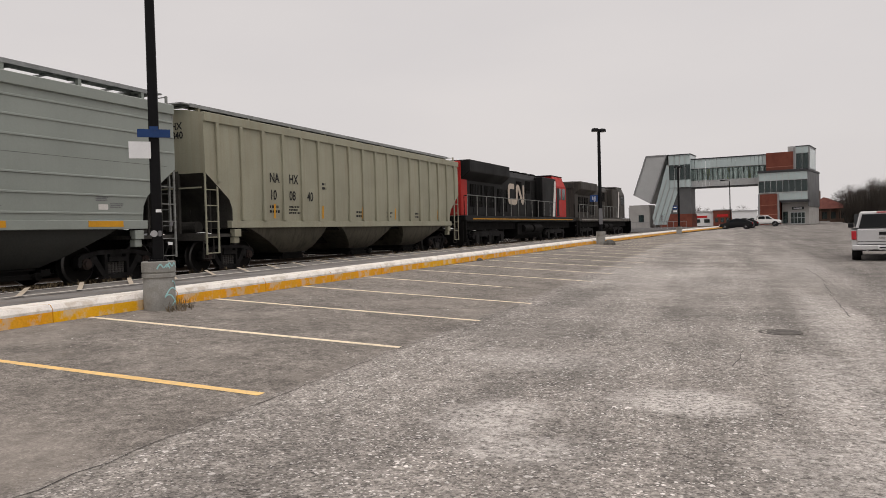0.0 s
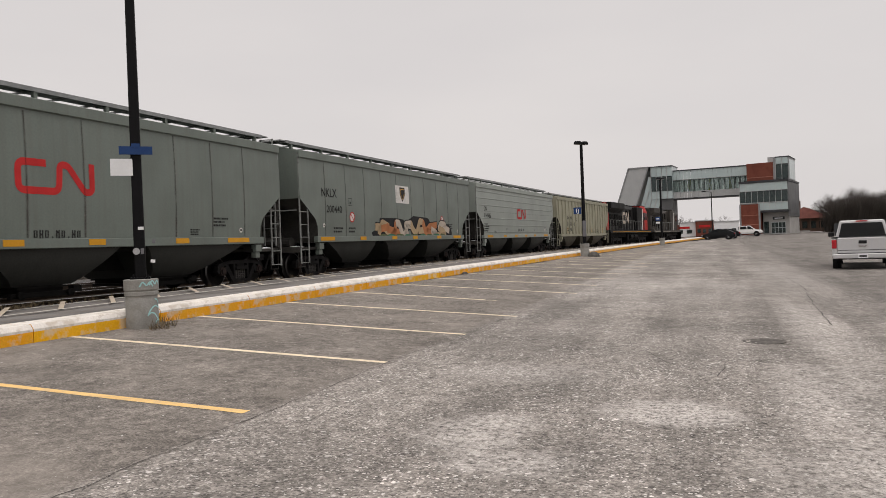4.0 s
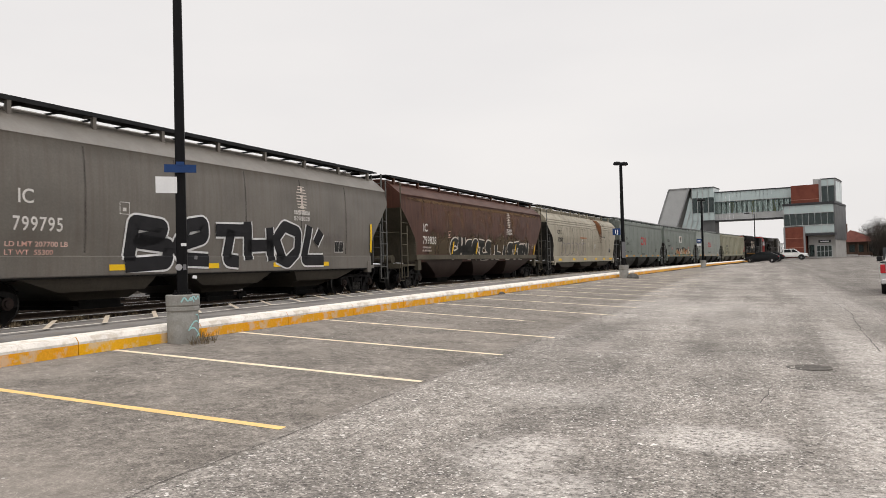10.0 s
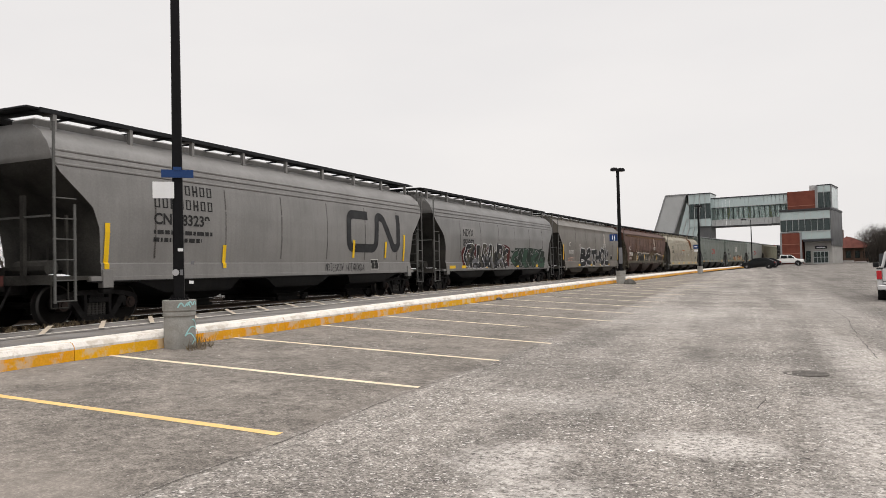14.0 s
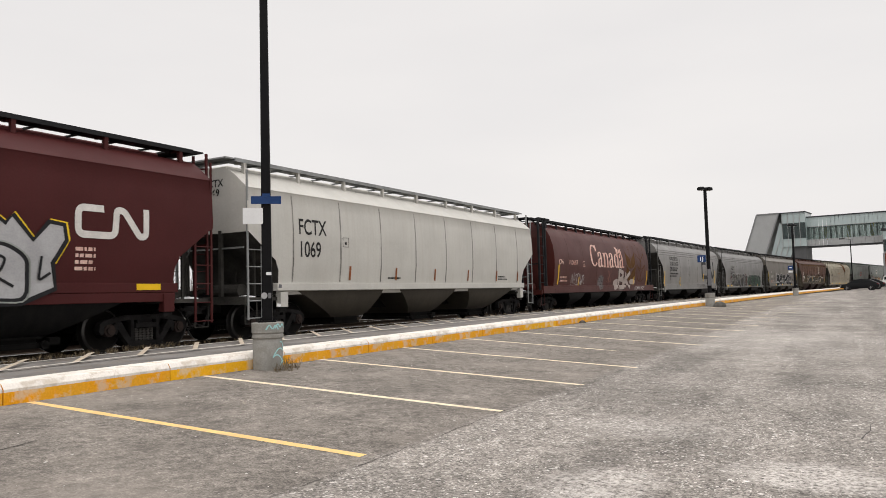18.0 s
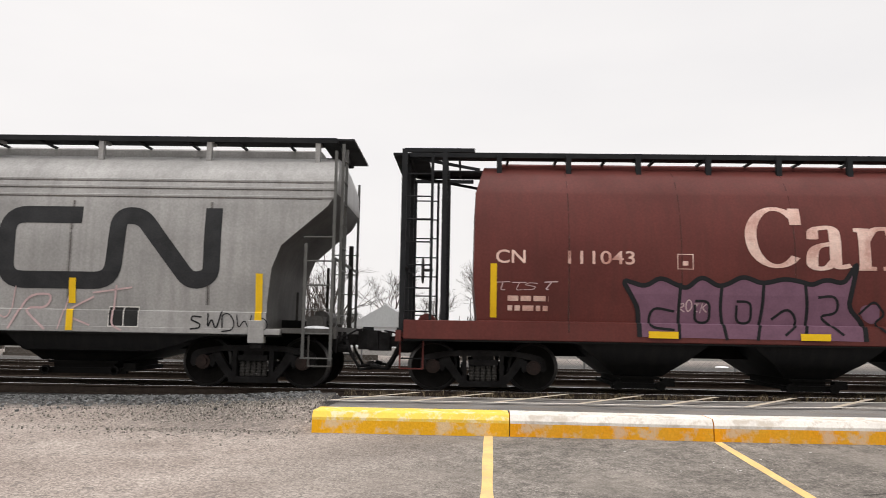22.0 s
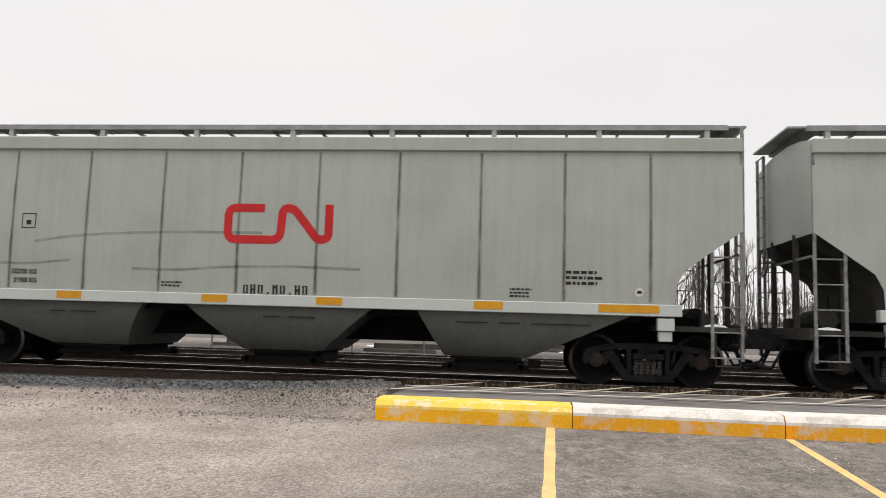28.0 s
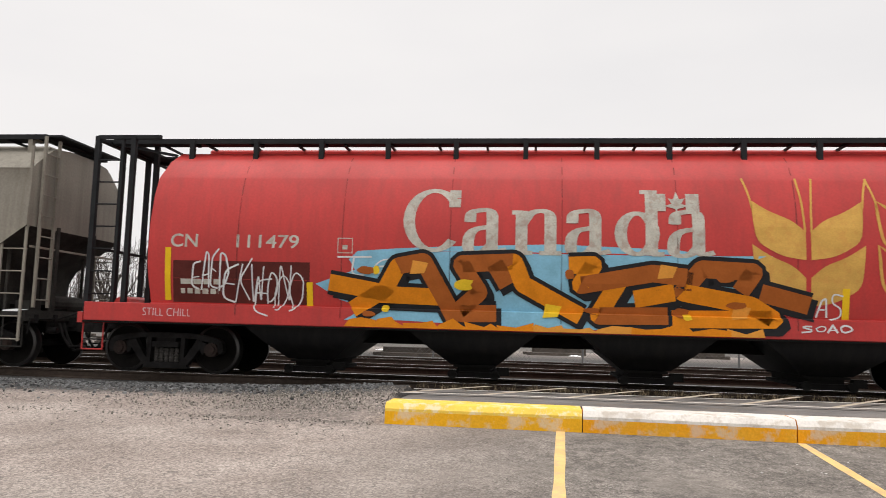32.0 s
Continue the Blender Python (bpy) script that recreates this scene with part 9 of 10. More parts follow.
# window band
for i in range(8):
    x = 0.1 + 1.02 * i
    w0 = 5.7 if i < 3 else 4.45
    bx("spandrel_pane", x, x + 0.96, 0.14, 0.2, 8.15, 9.5, M_SPAN)
    p = bx("window", x, x + 0.96, 0.12, 0.18, 5.95, 8.05, M_GLZ)
    bx("mullion", x - 0.05, x + 0.0, 0.08, 0.25, w0, 9.55, M_MULL, p)
    if i >= 3:
        bx("spandrel_pane", x, x + 0.96, 0.14, 0.2, 4.5, 5.8, M_SPAN)
bx("window_rail", 0.05, 8.25, 0.06, 0.22, 8.05, 8.15, M_MULL)
bx("window_rail", 0.05, 8.25, 0.06, 0.22, 5.82, 5.95, M_MULL)
# entrance
dr = bx("door", 5.1, 7.6, 1.45, 1.6, 0.05, 2.3, M_MULL, label="glazed sliding entrance doors in pale frames")
for i in range(4):
    for j in range(2):
        bx("pane", 5.2 + 0.6 * i, 5.7 + 0.6 * i, 1.42, 1.5, 0.25 + 1.0 * j, 1.15 + 1.0 * j, M_GLZ, dr)
bx("sign_panel", 5.4, 7.4, 1.5, 1.6, 2.7, 3.2, M_METALD, label="dark entrance sign with pale bars")
bx("sign_bar", 5.7, 7.1, 1.47, 1.52, 2.87, 3.03, M_CARD)
bx("side_window", 3.9, 4.7, 1.52, 1.6, 0.3, 2.4, M_GLZ)
# lift tower
bx("tower_wall", 1.05, 5.7, 2.0, 12, 9.9, 13.3, M_BRICK)
bx("brick_band", 1.03, 5.72, 1.97, 2.1, 10.6, 10.72, M_BRICKB)
bx("tower_post", 5.7, 6.05, 1.9, 12, 9.9, 14.0, M_METAL)
bx("tower_frame", 6.05, 8.3, 2.0, 10, 9.9, 14.1, M_METAL)
for i in range(2):
    bx("spandrel_pane", 6.15 + 1.05 * i, 7.12 + 1.05 * i, 1.92, 1.99, 12.9, 14.0, M_SPAN)
    bx("window", 6.15 + 1.05 * i, 7.12 + 1.05 * i, 1.90, 1.97, 10.1, 12.8, M_GLZ)
    bx("mullion", 6.06 + 1.05 * i, 6.13 + 1.05 * i, 1.85, 2.0, 9.95, 14.1, M_MULL)
for i in range(3):
    bx("window", 8.3, 8.36, 2.6 + 2.3 * i, 4.7 + 2.3 * i, 10.1, 13.7, M_SPAN)
bx("roof_cap", 6.0, 8.4, 1.85, 10.1, 14.1, 14.22, M_METALD)
bx("roof_unit", 4.6, 6.2, 3.0, 5.5, 13.3, 14.3, M_METALL)

bridge = new("footbridge")
bridge.matrix_basis = pose(SX, SY, 0.95, 0, 0, -8)
tagged(bridge, "enclosed glass footbridge with steel trusses over the tracks", "footbridge")
BX0, BX1, BY0, BY1 = -12.4, 1.2, 3.0, 7.0
bx("deck", BX0, BX1, BY0, BY1, 7.55, 7.75, M_METALD, bridge)
bx("roof", BX0, BX1 + 0.05, BY0 - 0.15, BY1 + 0.15, 13.05, 13.25, M_METALD, bridge)
n = 20
for k, yy in enumerate((BY0, BY1)):
    for i in range(n):
        x0 = BX0 + (BX1 - BX0) * i / n
        x1 = BX0 + (BX1 - BX0) * (i + 1) / n - 0.05
        bx("lower_panel", x0, x1, yy - 0.03, yy + 0.03, 7.75, 8.9, M_METALL, bridge)
        pn = bx("pane", x0, x1, yy - 0.02, yy + 0.02, 8.95, 11.3, M_GLZB, bridge)
        bx("upper_panel", x0, x1, yy - 0.03, yy + 0.03, 11.35, 13.05, M_SPAN, bridge)
    for z in (8.9, 11.3):
        bx("rail", BX0, BX1, yy - 0.06, yy + 0.06, z, z + 0.07, M_MULL, bridge)
for i in range(6):
    x = BX0 + 1.0 + 2.05 * i
    part("truss", build(beam, (x, BY0 + 0.3, 8.0), (x + 1.0, BY0 + 0.3, 13.0), 0.18, 0.18), M_CARD, bridge)
    part("truss", build(beam, (x + 2.05, BY0 + 0.3, 8.0), (x + 1.0, BY0 + 0.3, 13.0), 0.18, 0.18), M_CARD, bridge)
for i in range(14):
    x = BX0 + 0.4 + 0.95 * i
    if i % 4 == 2:
        bx("yellow_panel", x, x + 0.55, BY1 - 0.5, BY1 - 0.4, 8.9, 11.4, M_YELLOW, bridge)
    else:
        bx("inner_post", x, x + 0.32, BY1 - 0.5, BY1 - 0.4, 8.9, 11.4, M_METALD, bridge)

stair = new("stair_tower")
stair.matrix_basis = pose(SX - 0.9, SY, 0.95, 0, 0, -8)
tagged(stair, "grey metal stair tower with sloping roof and glazed side", "building")
bx("glazed_box", -15.6, -11.5, 2.2, 8, 7.8, 14.1, M_SPAN, stair)
for i in range(4):
    bx("window", -15.5 + 1.02 * i, -14.55 + 1.02 * i, 2.1, 2.18, 9.3, 12.2, M_GLZ, stair)
    bx("mullion", -15.58 + 1.02 * i, -15.5 + 1.02 * i, 2.05, 2.2, 7.8, 14.1, M_MULL, stair)
bx("roof_edge", -16.2, -11.4, 2.0, 8.1, 14.1, 14.25, M_METALD, stair)
part("slope_roof", build(prism, [(-22.5, 6.6), (-19.9, 14.2), (-16.0, 14.2), (-19.2, 4.8)], 1.9, 7.9, "y"), M_METALL, stair, "pale grey sloping metal roof")
for x0, z0, x1, z1 in ((-19.2, 4.8, -16.0, 14.2), (-22.5, 6.6, -19.9, 14.2), (-19.9, 14.2, -16.0, 14.2)):
    part("trim", build(beam, (x0, 1.88, z0), (x1, 1.88, z1), 0.22, 0.22), M_METAL, stair)
part("stair_glass", build(prism, [(-19.0, 2.0), (-16.0, 12.5), (-13.6, 8.0), (-16.2, 0.6), (-18.6, 0.6)], 2.4, 2.5, "y"), M_SPAN, stair)
for k in range(3):
    part("stair_string", build(beam, (-18.9 + 1.0 * k, 2.3, 0.6), (-16.0 + 1.0 * k, 2.3, 9.6), 0.12, 0.15), M_MULL, stair)
bx("column", -15.4, -11.6, 2.6, 7.4, 2.6, 7.8, M_METALS, stair)
bx("brick_base", -17.5, -11.4, 2.4, 7.6, 0.0, 2.6, M_BRICK, stair)
bx("waiting_room", -23.5, -19.5, 2.0, 7.0, 0.0, 4.6, M_CONC, stair)
bx("window", -21.6, -20.6, 1.93, 1.99, 1.2, 2.6, M_GLZ, stair)

# old station behind
old = new("old_station")
old.matrix_basis = pose(16.3, 184, 1.15, 0, 0, -12) @ Matrix.Scale(0.84, 4)
tagged(old, "old low station with red hipped roof", "building")
bx("wall", 0, 8.5, 0, 16, 0, 3.6, M_BROWN, old)
def hip(bm, x0, x1, y0, y1, z0, z1):
    cx = (x0 + x1) / 2
    v = [bm.verts.new(p) for p in ((x0, y0, z0), (x1, y0, z0), (x1, y1, z0), (x0, y1, z0), (cx - 1.5, y0 + 4, z1), (cx - 1.5, y1 - 4, z1))]
    for f in ((0, 1, 4), (1, 2, 5, 4), (2, 3, 5), (3, 0, 4, 5), (3, 2, 1, 0)):
        bm.faces.new([v[i] for i in f])
part("roof", build(hip, -1.2, 10.0, -1.5, 17, 3.5, 6.6), M_ROOF, old)
bx("chimney", 1.2, 1.9, 5, 5.8, 4.5, 8.4, M_BROWN, old)
for i in range(4):
    bx("window", 0.8 + 2.0 * i, 2.0 + 2.0 * i, -0.05, 0.02, 0.9, 2.7, M_GLZ, old)
    bx("post", 0.2 + 2.3 * i, 0.4 + 2.3 * i, -1.3, -1.1, 0, 3.5, M_BROWN, old)
bx("shelter", -3.2, -1.0, -12, -9, 0, 2.4, M_METAL, old)
bx("parapet_wall", -7.0, 6.0, -14.0, -13.6, 0, 0.35, M_CONC, old)

# low shops beyond the tracks
def shop(label, x0, x1, y, z1, wall, band=None):
    s = new("shop")
    s.matrix_basis = pose((x0 + x1) / 2, y, 1.2)
    tagged(s, label, "building")
    w = (x1 - x0) / 2
    part("wall", build(box, -w, w, 0, 8, -0.3, z1), wall, s)
    part("roof", build(box, -w - 0.2, w + 0.2, -0.2, 8.2, z1, z1 + 0.25), M_METALL, s)
    if band:
        part("sign_band", build(box, -w * 0.6, w * 0.6, -0.1, 0.0, z1 * 0.55, z1 * 0.72), band, s)
    for i in range(3):
        part("window", build(box, -w * 0.8 + i * w * 0.6, -w * 0.8 + i * w * 0.6 + w * 0.35, -0.08, 0.0, 0.6, z1 * 0.45), M_GLZ, s)


shop("white low shed with pink-red base beyond the tracks", -13.0, -4.6, 226, 3.6, M_CARD, M_LOGO_R)
shop("brick shop with a red sign", -4.6, 0.2, 222, 3.9, M_BRICK, M_LOGO_R)
shop("white low building with pitched roof", 0.3, 6.6, 218, 3.4, M_CARD)

# low wall and railing at the far platform
fr = new("platform_railing")
fr.matrix_basis = pose(-18, 118, 0.9)
tagged(fr, "grey metal railing on the far platform", "railing")
for i in range(14):
    part("post", build(box, 0.9 * i, 0.9 * i + 0.06, 0, 0.06, 0, 1.1), M_METAL, fr)
for z in (0.15, 1.05):
    part("rail", build(box, 0, 11.8, 0.0, 0.05, z, z + 0.06), M_METAL, fr)

# ---- parked vehicles ----
M_CARW = mat("white_car_paint", (0.72, 0.72, 0.71), 0.25, 0.05, 1, 10, 0.0)
M_CARS = mat("silver_car_paint", (0.50, 0.50, 0.505), 0.3, 0.05, 1, 10, 0.0)
M_CARK = mat("black_car_paint", (0.010, 0.011, 0.012), 0.42, 0.1, 1, 10, 0.0)
M_TYRE = mat("tyre_rubber", (0.018, 0.018, 0.018), 0.85, 0.2, 4, 30, 0.1)
M_RIM = mat("alloy_rim", (0.45, 0.45, 0.46), 0.35, 0.1, 4, 30, 0.0, metal=0.7)
M_CARGL = mat("car_glass", (0.015, 0.018, 0.02), 0.06, 0.1, 2, 10, 0.0)
M_TAIL = mat("tail_lamp_red", (0.42, 0.012, 0.02), 0.25, 0.1, 4, 30, 0.0)
M_CHROME = mat("chrome", (0.6, 0.6, 0.6), 0.15, 0.05, 4, 30, 0.0, metal=1.0)
M_PLASTIC = mat("black_plastic", (0.02, 0.02, 0.021), 0.6, 0.2, 4, 30, 0.05)


def road_wheel(parent, x, y, r, w):
    def tyre(bm):
        prof = [(-w / 2, r * 0.62), (-w / 2, r * 0.94), (-w / 2 + 0.03, r), (w / 2 - 0.03, r), (w / 2, r * 0.94), (w / 2, r * 0.62)]
        rows = [[bm.verts.new((a, q * math.cos(2 * math.pi * i / 24), q * math.sin(2 * math.pi * i / 24))) for i in range(24)] for a, q in prof]
        for p, q in zip(rows, rows[1:]):
            for i in range(24):
                bm.faces.new((p[i], p[(i + 1) % 24], q[(i + 1) % 24], q[i]))
    t = part("wheel", build(tyre), M_TYRE, parent, smooth=True, m=pose(x, y, r))
    s = 1 if x > 0 else -1

    def rim(bm):
        rod(bm, (-w * 0.4, 0, 0), (w * 0.4, 0, 0), r * 0.63, 20)
        for k in range(5):
            a = k * 1.2566
            beam(bm, (s * w * 0.42, 0, 0), (s * w * 0.42, r * 0.6 * math.cos(a), r * 0.6 * math.sin(a)), 0.07, 0.03)
    part("rim", build(rim), M_RIM, t)


def body_loft(bm, stations):
    """Car body from cross sections: y, half width, sill z, belt z, and tuck-in at the top."""
    secs = []
    for y, w, z0, z1, tuck in stations:
        secs.append([(w * 0.94, y, z0), (w, y, z0 + 0.18), (w, y, z0 + (z1 - z0) * 0.6), (w - tuck, y, z1), (-w + tuck, y, z1), (-w, y, z0 + (z1 - z0) * 0.6), (-w, y, z0 + 0.18), (-w * 0.94, y, z0)])
    loft(bm, secs)


def pickup(label, m, paint_, tail_dark):
    v = new("pickup_truck")
    v.matrix_basis = m
    tagged(v, label, "pickup truck")
    W = 1.0
    part("cabin_body", build(body_loft, [(-0.45, W, 0.5, 1.14, 0.04), (2.35, W, 0.5, 1.16, 0.05), (2.5, W * 0.99, 0.5, 1.14, 0.08), (3.0, W * 0.97, 0.55, 1.10, 0.12), (3.3, W * 0.9, 0.6, 0.98, 0.15)]), paint_, v, smooth=True)
    def greenhouse(bm):
        loft(bm, [[(w, y, z), (-w, y, z)] + [(-w2, y2, z2), (w2, y2, z2)] for w, y, z, w2, y2, z2 in ((0.93, -0.45, 1.12, 0.76, -0.30, 1.84),)] + [[(0.93, 2.2, 1.12), (-0.93, 2.2, 1.12), (-0.74, 1.25, 1.84), (0.74, 1.25, 1.84)]])
    g = part("cab_roof", build(greenhouse), paint_, v, bevel=0.05)
    part("rear_window", build(prism, [(-0.80, 1.20), (0.80, 1.20), (0.68, 1.73), (-0.68, 1.73)], -0.485, -0.30, "y"), M_CARGL, g)
    for s in (1, -1):
        part("side_window", build(prism, [(-0.25, 1.26), (0.85, 1.26), (0.75, 1.74), (-0.2, 1.74)], *sorted((s * 0.80, s * 0.955)), "x"), M_CARGL, g)
        part("side_window", build(prism, [(0.95, 1.26), (1.95, 1.26), (1.3, 1.74), (0.88, 1.74)], *sorted((s * 0.80, s * 0.95)), "x"), M_CARGL, g)
        part("mirror", build(cbox, s * 1.12, 1.75, 1.30, 0.22, 0.12, 0.2), M_PLASTIC, v, bevel=0.03)
    part("windscreen", build(prism, [(-0.8, 1.25), (0.8, 1.25), (0.7, 1.76), (-0.7, 1.76)], 1.3, 1.55, "y"), M_CARGL, g)
    # bed with walls and tailgate
    for s in (1, -1):
        part("bed_side", build(box, *sorted((s * 0.82, s * W)), -2.38, -0.47, 0.52, 1.18), paint_, v, bevel=0.03)
        part("tail_lamp", build(box, *sorted((s * 0.84, s * 1.004)), -2.42, -2.25, 0.80, 1.12), M_TAIL, v, bevel=0.015)
        part("bed_rail", build(box, *sorted((s * 0.80, s * 1.01)), -2.4, -0.47, 1.183, 1.21), M_PLASTIC, v)
    part("bed_floor", build(box, -0.82, 0.82, -2.3, -0.47, 0.62, 0.75), M_PLASTIC, v)
    tg = part("tailgate", build(box, -0.82, 0.82, -2.41, -2.32, 0.62, 1.18), paint_, v, bevel=0.02)
    part("tailgate_groove", build(box, -0.80, 0.80, -2.418, -2.405, 0.72, 0.735), M_PLASTIC, tg)
    part("handle", build(cbox, 0, -2.42, 1.02, 0.26, 0.03, 0.11), M_PLASTIC, tg, bevel=0.01)
    part("emblem", build(cbox, 0, -2.42, 0.87, 0.26, 0.02, 0.06), M_CHROME, tg)
    bp = part("rear_bumper", build(box, -0.98, 0.98, -2.56, -2.40, 0.42, 0.60), M_CHROME if not tail_dark else M_CARS, v, bevel=0.03)
    part("number_plate", build(cbox, 0.0, -2.565, 0.51, 0.32, 0.01, 0.16), M_CARD, bp, "white plate with plain bars")
    part("plate_bar", build(cbox, 0.0, -2.573, 0.51, 0.24, 0.004, 0.06), M_TXT_K, bp)
    part("step_pad", build(box, -0.33, 0.33, -2.57, -2.55, 0.43, 0.445), M_PLASTIC, bp)
    part("front_bumper", build(box, -0.95, 0.95, 3.2, 3.42, 0.42, 0.72), M_CHROME, v, bevel=0.04)
    part("grille", build(box, -0.7, 0.7, 3.28, 3.34, 0.72, 0.98), M_PLASTIC, v)
    for s in (1, -1):
        part("headlight", build(cbox, s * 0.78, 3.25, 0.88, 0.26, 0.12, 0.2), M_LAMPGL, v)
    part("roof_lamp", build(cbox, 0, -0.36, 1.80, 0.4, 0.04, 0.05), M_TAIL, g)
    part("chassis", build(box, -0.75, 0.75, -2.2, 3.0, 0.38, 0.6), M_PLASTIC, v)
    part("exhaust_pipe", build(rod, (-0.5, -2.5, 0.40), (-0.5, -1.6, 0.40), 0.035, 8), M_RIM, v)
    for s in (1, -1):
        for y in (-1.25, 2.35):
            road_wheel(v, s * 0.86, y, 0.40, 0.27)
            part("wheel_arch", build(rod, (s * 0.86, y, 0.44), (s * 1.006, y, 0.44), 0.47, 20), M_PLASTIC, v)
    return v


truck = pickup("silver-white pickup truck seen from behind with tailgate closed", pose(5.25, 31.9, ground_z(4.92, 30) - 0.02, 0, 0, -9) @ Matrix.Scale(0.96, 4), M_CARS, True)
ram = pickup("white crew-cab pickup truck parked by the station", pose(4.6, 138, ground_z(4.6, 138), 0, 0, -96), M_CARW, False)


def sedan(label, m, paint_):
    v = new("car")
    v.matrix_basis = m
    tagged(v, label, "car")
    W = 0.88
    part("body", build(body_loft, [(-2.25, W * 0.8, 0.45, 0.75, 0.1), (-2.1, W * 0.93, 0.3, 0.95, 0.08), (-1.2, W, 0.24, 0.98, 0.06), (1.0, W, 0.24, 0.95, 0.06), (1.9, W * 0.95, 0.3, 0.78, 0.1), (2.25, W * 0.75, 0.42, 0.62, 0.12)]), paint_, v, smooth=True)
    def top(bm):
        secs = []
        for y, w, z in ((-2.0, 0.72, 0.98), (-1.2, 0.64, 1.38), (-0.2, 0.64, 1.46), (0.5, 0.62, 1.40), (1.35, 0.74, 0.95)):
            secs.append([(0.80, y, 0.92), (w, y, z), (-w, y, z), (-0.80, y, 0.92)])
        loft(bm, secs)
    g = part("roof", build(top), paint_, v, smooth=True)
    for s in (1, -1):
        for poly in ([(-1.35, 1.0), (-0.25, 1.0), (-0.25, 1.36), (-1.0, 1.31)], [(-0.17, 1.0), (0.95, 1.0), (0.45, 1.33), (-0.17, 1.36)]):
            part("side_window", build(prism, poly, *sorted((s * 0.66, s * 0.785)), "x"), M_CARGL, g)
        part("headlight", build(cbox, s * 0.6, 2.12, 0.62, 0.3, 0.12, 0.14), M_LAMPGL, v)
        part("tail_lamp", build(cbox, s * 0.62, -2.15, 0.8, 0.3, 0.1, 0.16), M_TAIL, v)
        for y in (-1.35, 1.4):
            road_wheel(v, s * 0.78, y, 0.32, 0.2)
            part("wheel_arch", build(rod, (s * 0.78, y, 0.34), (s * 0.885, y, 0.34), 0.38, 18), M_PLASTIC, v)
    return v


sedan("black saloon car parked across the lot", pose(0.7, 112, ground_z(0.7, 112), 0, 0, 82), M_CARK)
sedan("dark hatchback parked behind the black car", pose(1.6, 121, ground_z(1.6, 121), 0, 0, 84), M_CARK)


# ---- bare trees ----
M_BARK = mat("bare_bark", (0.085, 0.072, 0.064), 0.95, 0.3, 3, 20, 0.2)
M_TWIG = mat("bare_twigs", (0.105, 0.088, 0.08), 0.95, 0.3, 3, 20, 0.0)


def tree_meshes(seed, height, spread, depth, bushy):
    random.seed(seed)
    tr, cr_ = bmesh.new(), bmesh.new()

    def grow(p, d, l, r, k):
        q = p + d * l
        if k <= 1:
            rod(tr, p, q, r, 6, r * 0.7, cap=False)
        else:
            a = d.orthogonal().normalized()
            for b in (a, d.cross(a)):
                cr_.faces.new([cr_.verts.new(v) for v in (p - b * r, p + b * r, q + b * r * 0.5, q - b * r * 0.5)])
        if k >= depth:
            return
        for i in range(bushy if k else bushy + 1):
            w = Vector((random.gauss(0, 1), random.gauss(0, 1), random.gauss(0.25, 0.6)))
            n_ = (d * 1.0 + w.normalized() * spread).normalized()
            grow(p + d * l * random.uniform(0.55, 1.0), n_, l * random.uniform(0.58, 0.82), r * 0.55, k + 1)
    grow(Vector((0, 0, -0.3)), Vector((random.uniform(-0.1, 0.1), random.uniform(-0.1, 0.1), 1)).normalized(), height * 0.34, height * 0.016, 0)
    return to_mesh("trunk", tr, M_BARK, smooth=True), to_mesh("crown", cr_, M_TWIG)


KINDS = [tree_meshes(3, 9, 0.75, 5, 3), tree_meshes(4, 9, 0.65, 5, 3), tree_meshes(5, 9, 0.55, 6, 3), tree_meshes(6, 6, 0.95, 6, 4), tree_meshes(7, 6, 1.05, 6, 4)]


def tree(kind, x, y, z, s, turn, label, group, name="tree"):
    t = new(name)
    t.matrix_basis = pose(x, y, z, 0, 0, turn) @ Matrix.Scale(s, 4)
    tagged(t, label, "tree", group=group)
    put("trunk", KINDS[kind][0], t)
    put("crown", KINDS[kind][1], t)


random.seed(21)
for i in range(34):
    y = -58 + 3.7 * i + random.uniform(-1.5, 1.5)
    x = random.uniform(-82, -58)
    tree(random.randrange(3), x, y, 0.0, random.uniform(0.75, 1.35), random.uniform(0, 360), "bare grey deciduous tree beyond the yard", "bare trees beyond the yard")
for i in range(26):
    tree(3 + i % 2, 23.5 + 1.35 * i + random.uniform(-1, 1), 166 + random.uniform(0, 22), 0.9, random.uniform(1.45, 1.95), random.uniform(0, 360), "dense dark leafless tree by the station lot", "trees by the station")
for i in range(44):
    tree(3 + i % 2, random.uniform(-80, -62), -62 + 2.9 * i + random.uniform(-1.2, 1.2), 0.0, random.uniform(0.55, 0.95), random.uniform(0, 360), "low bushy leafless tree beyond the yard", "bushes beyond the yard", "bush")
for i in range(14):
    tree(random.randrange(3), -30 + 4.2 * i + random.uniform(-1, 1), 290 + random.uniform(0, 20), 1.0, random.uniform(0.7, 1.1), random.uniform(0, 360), "far bare tree behind the shops", "far trees")

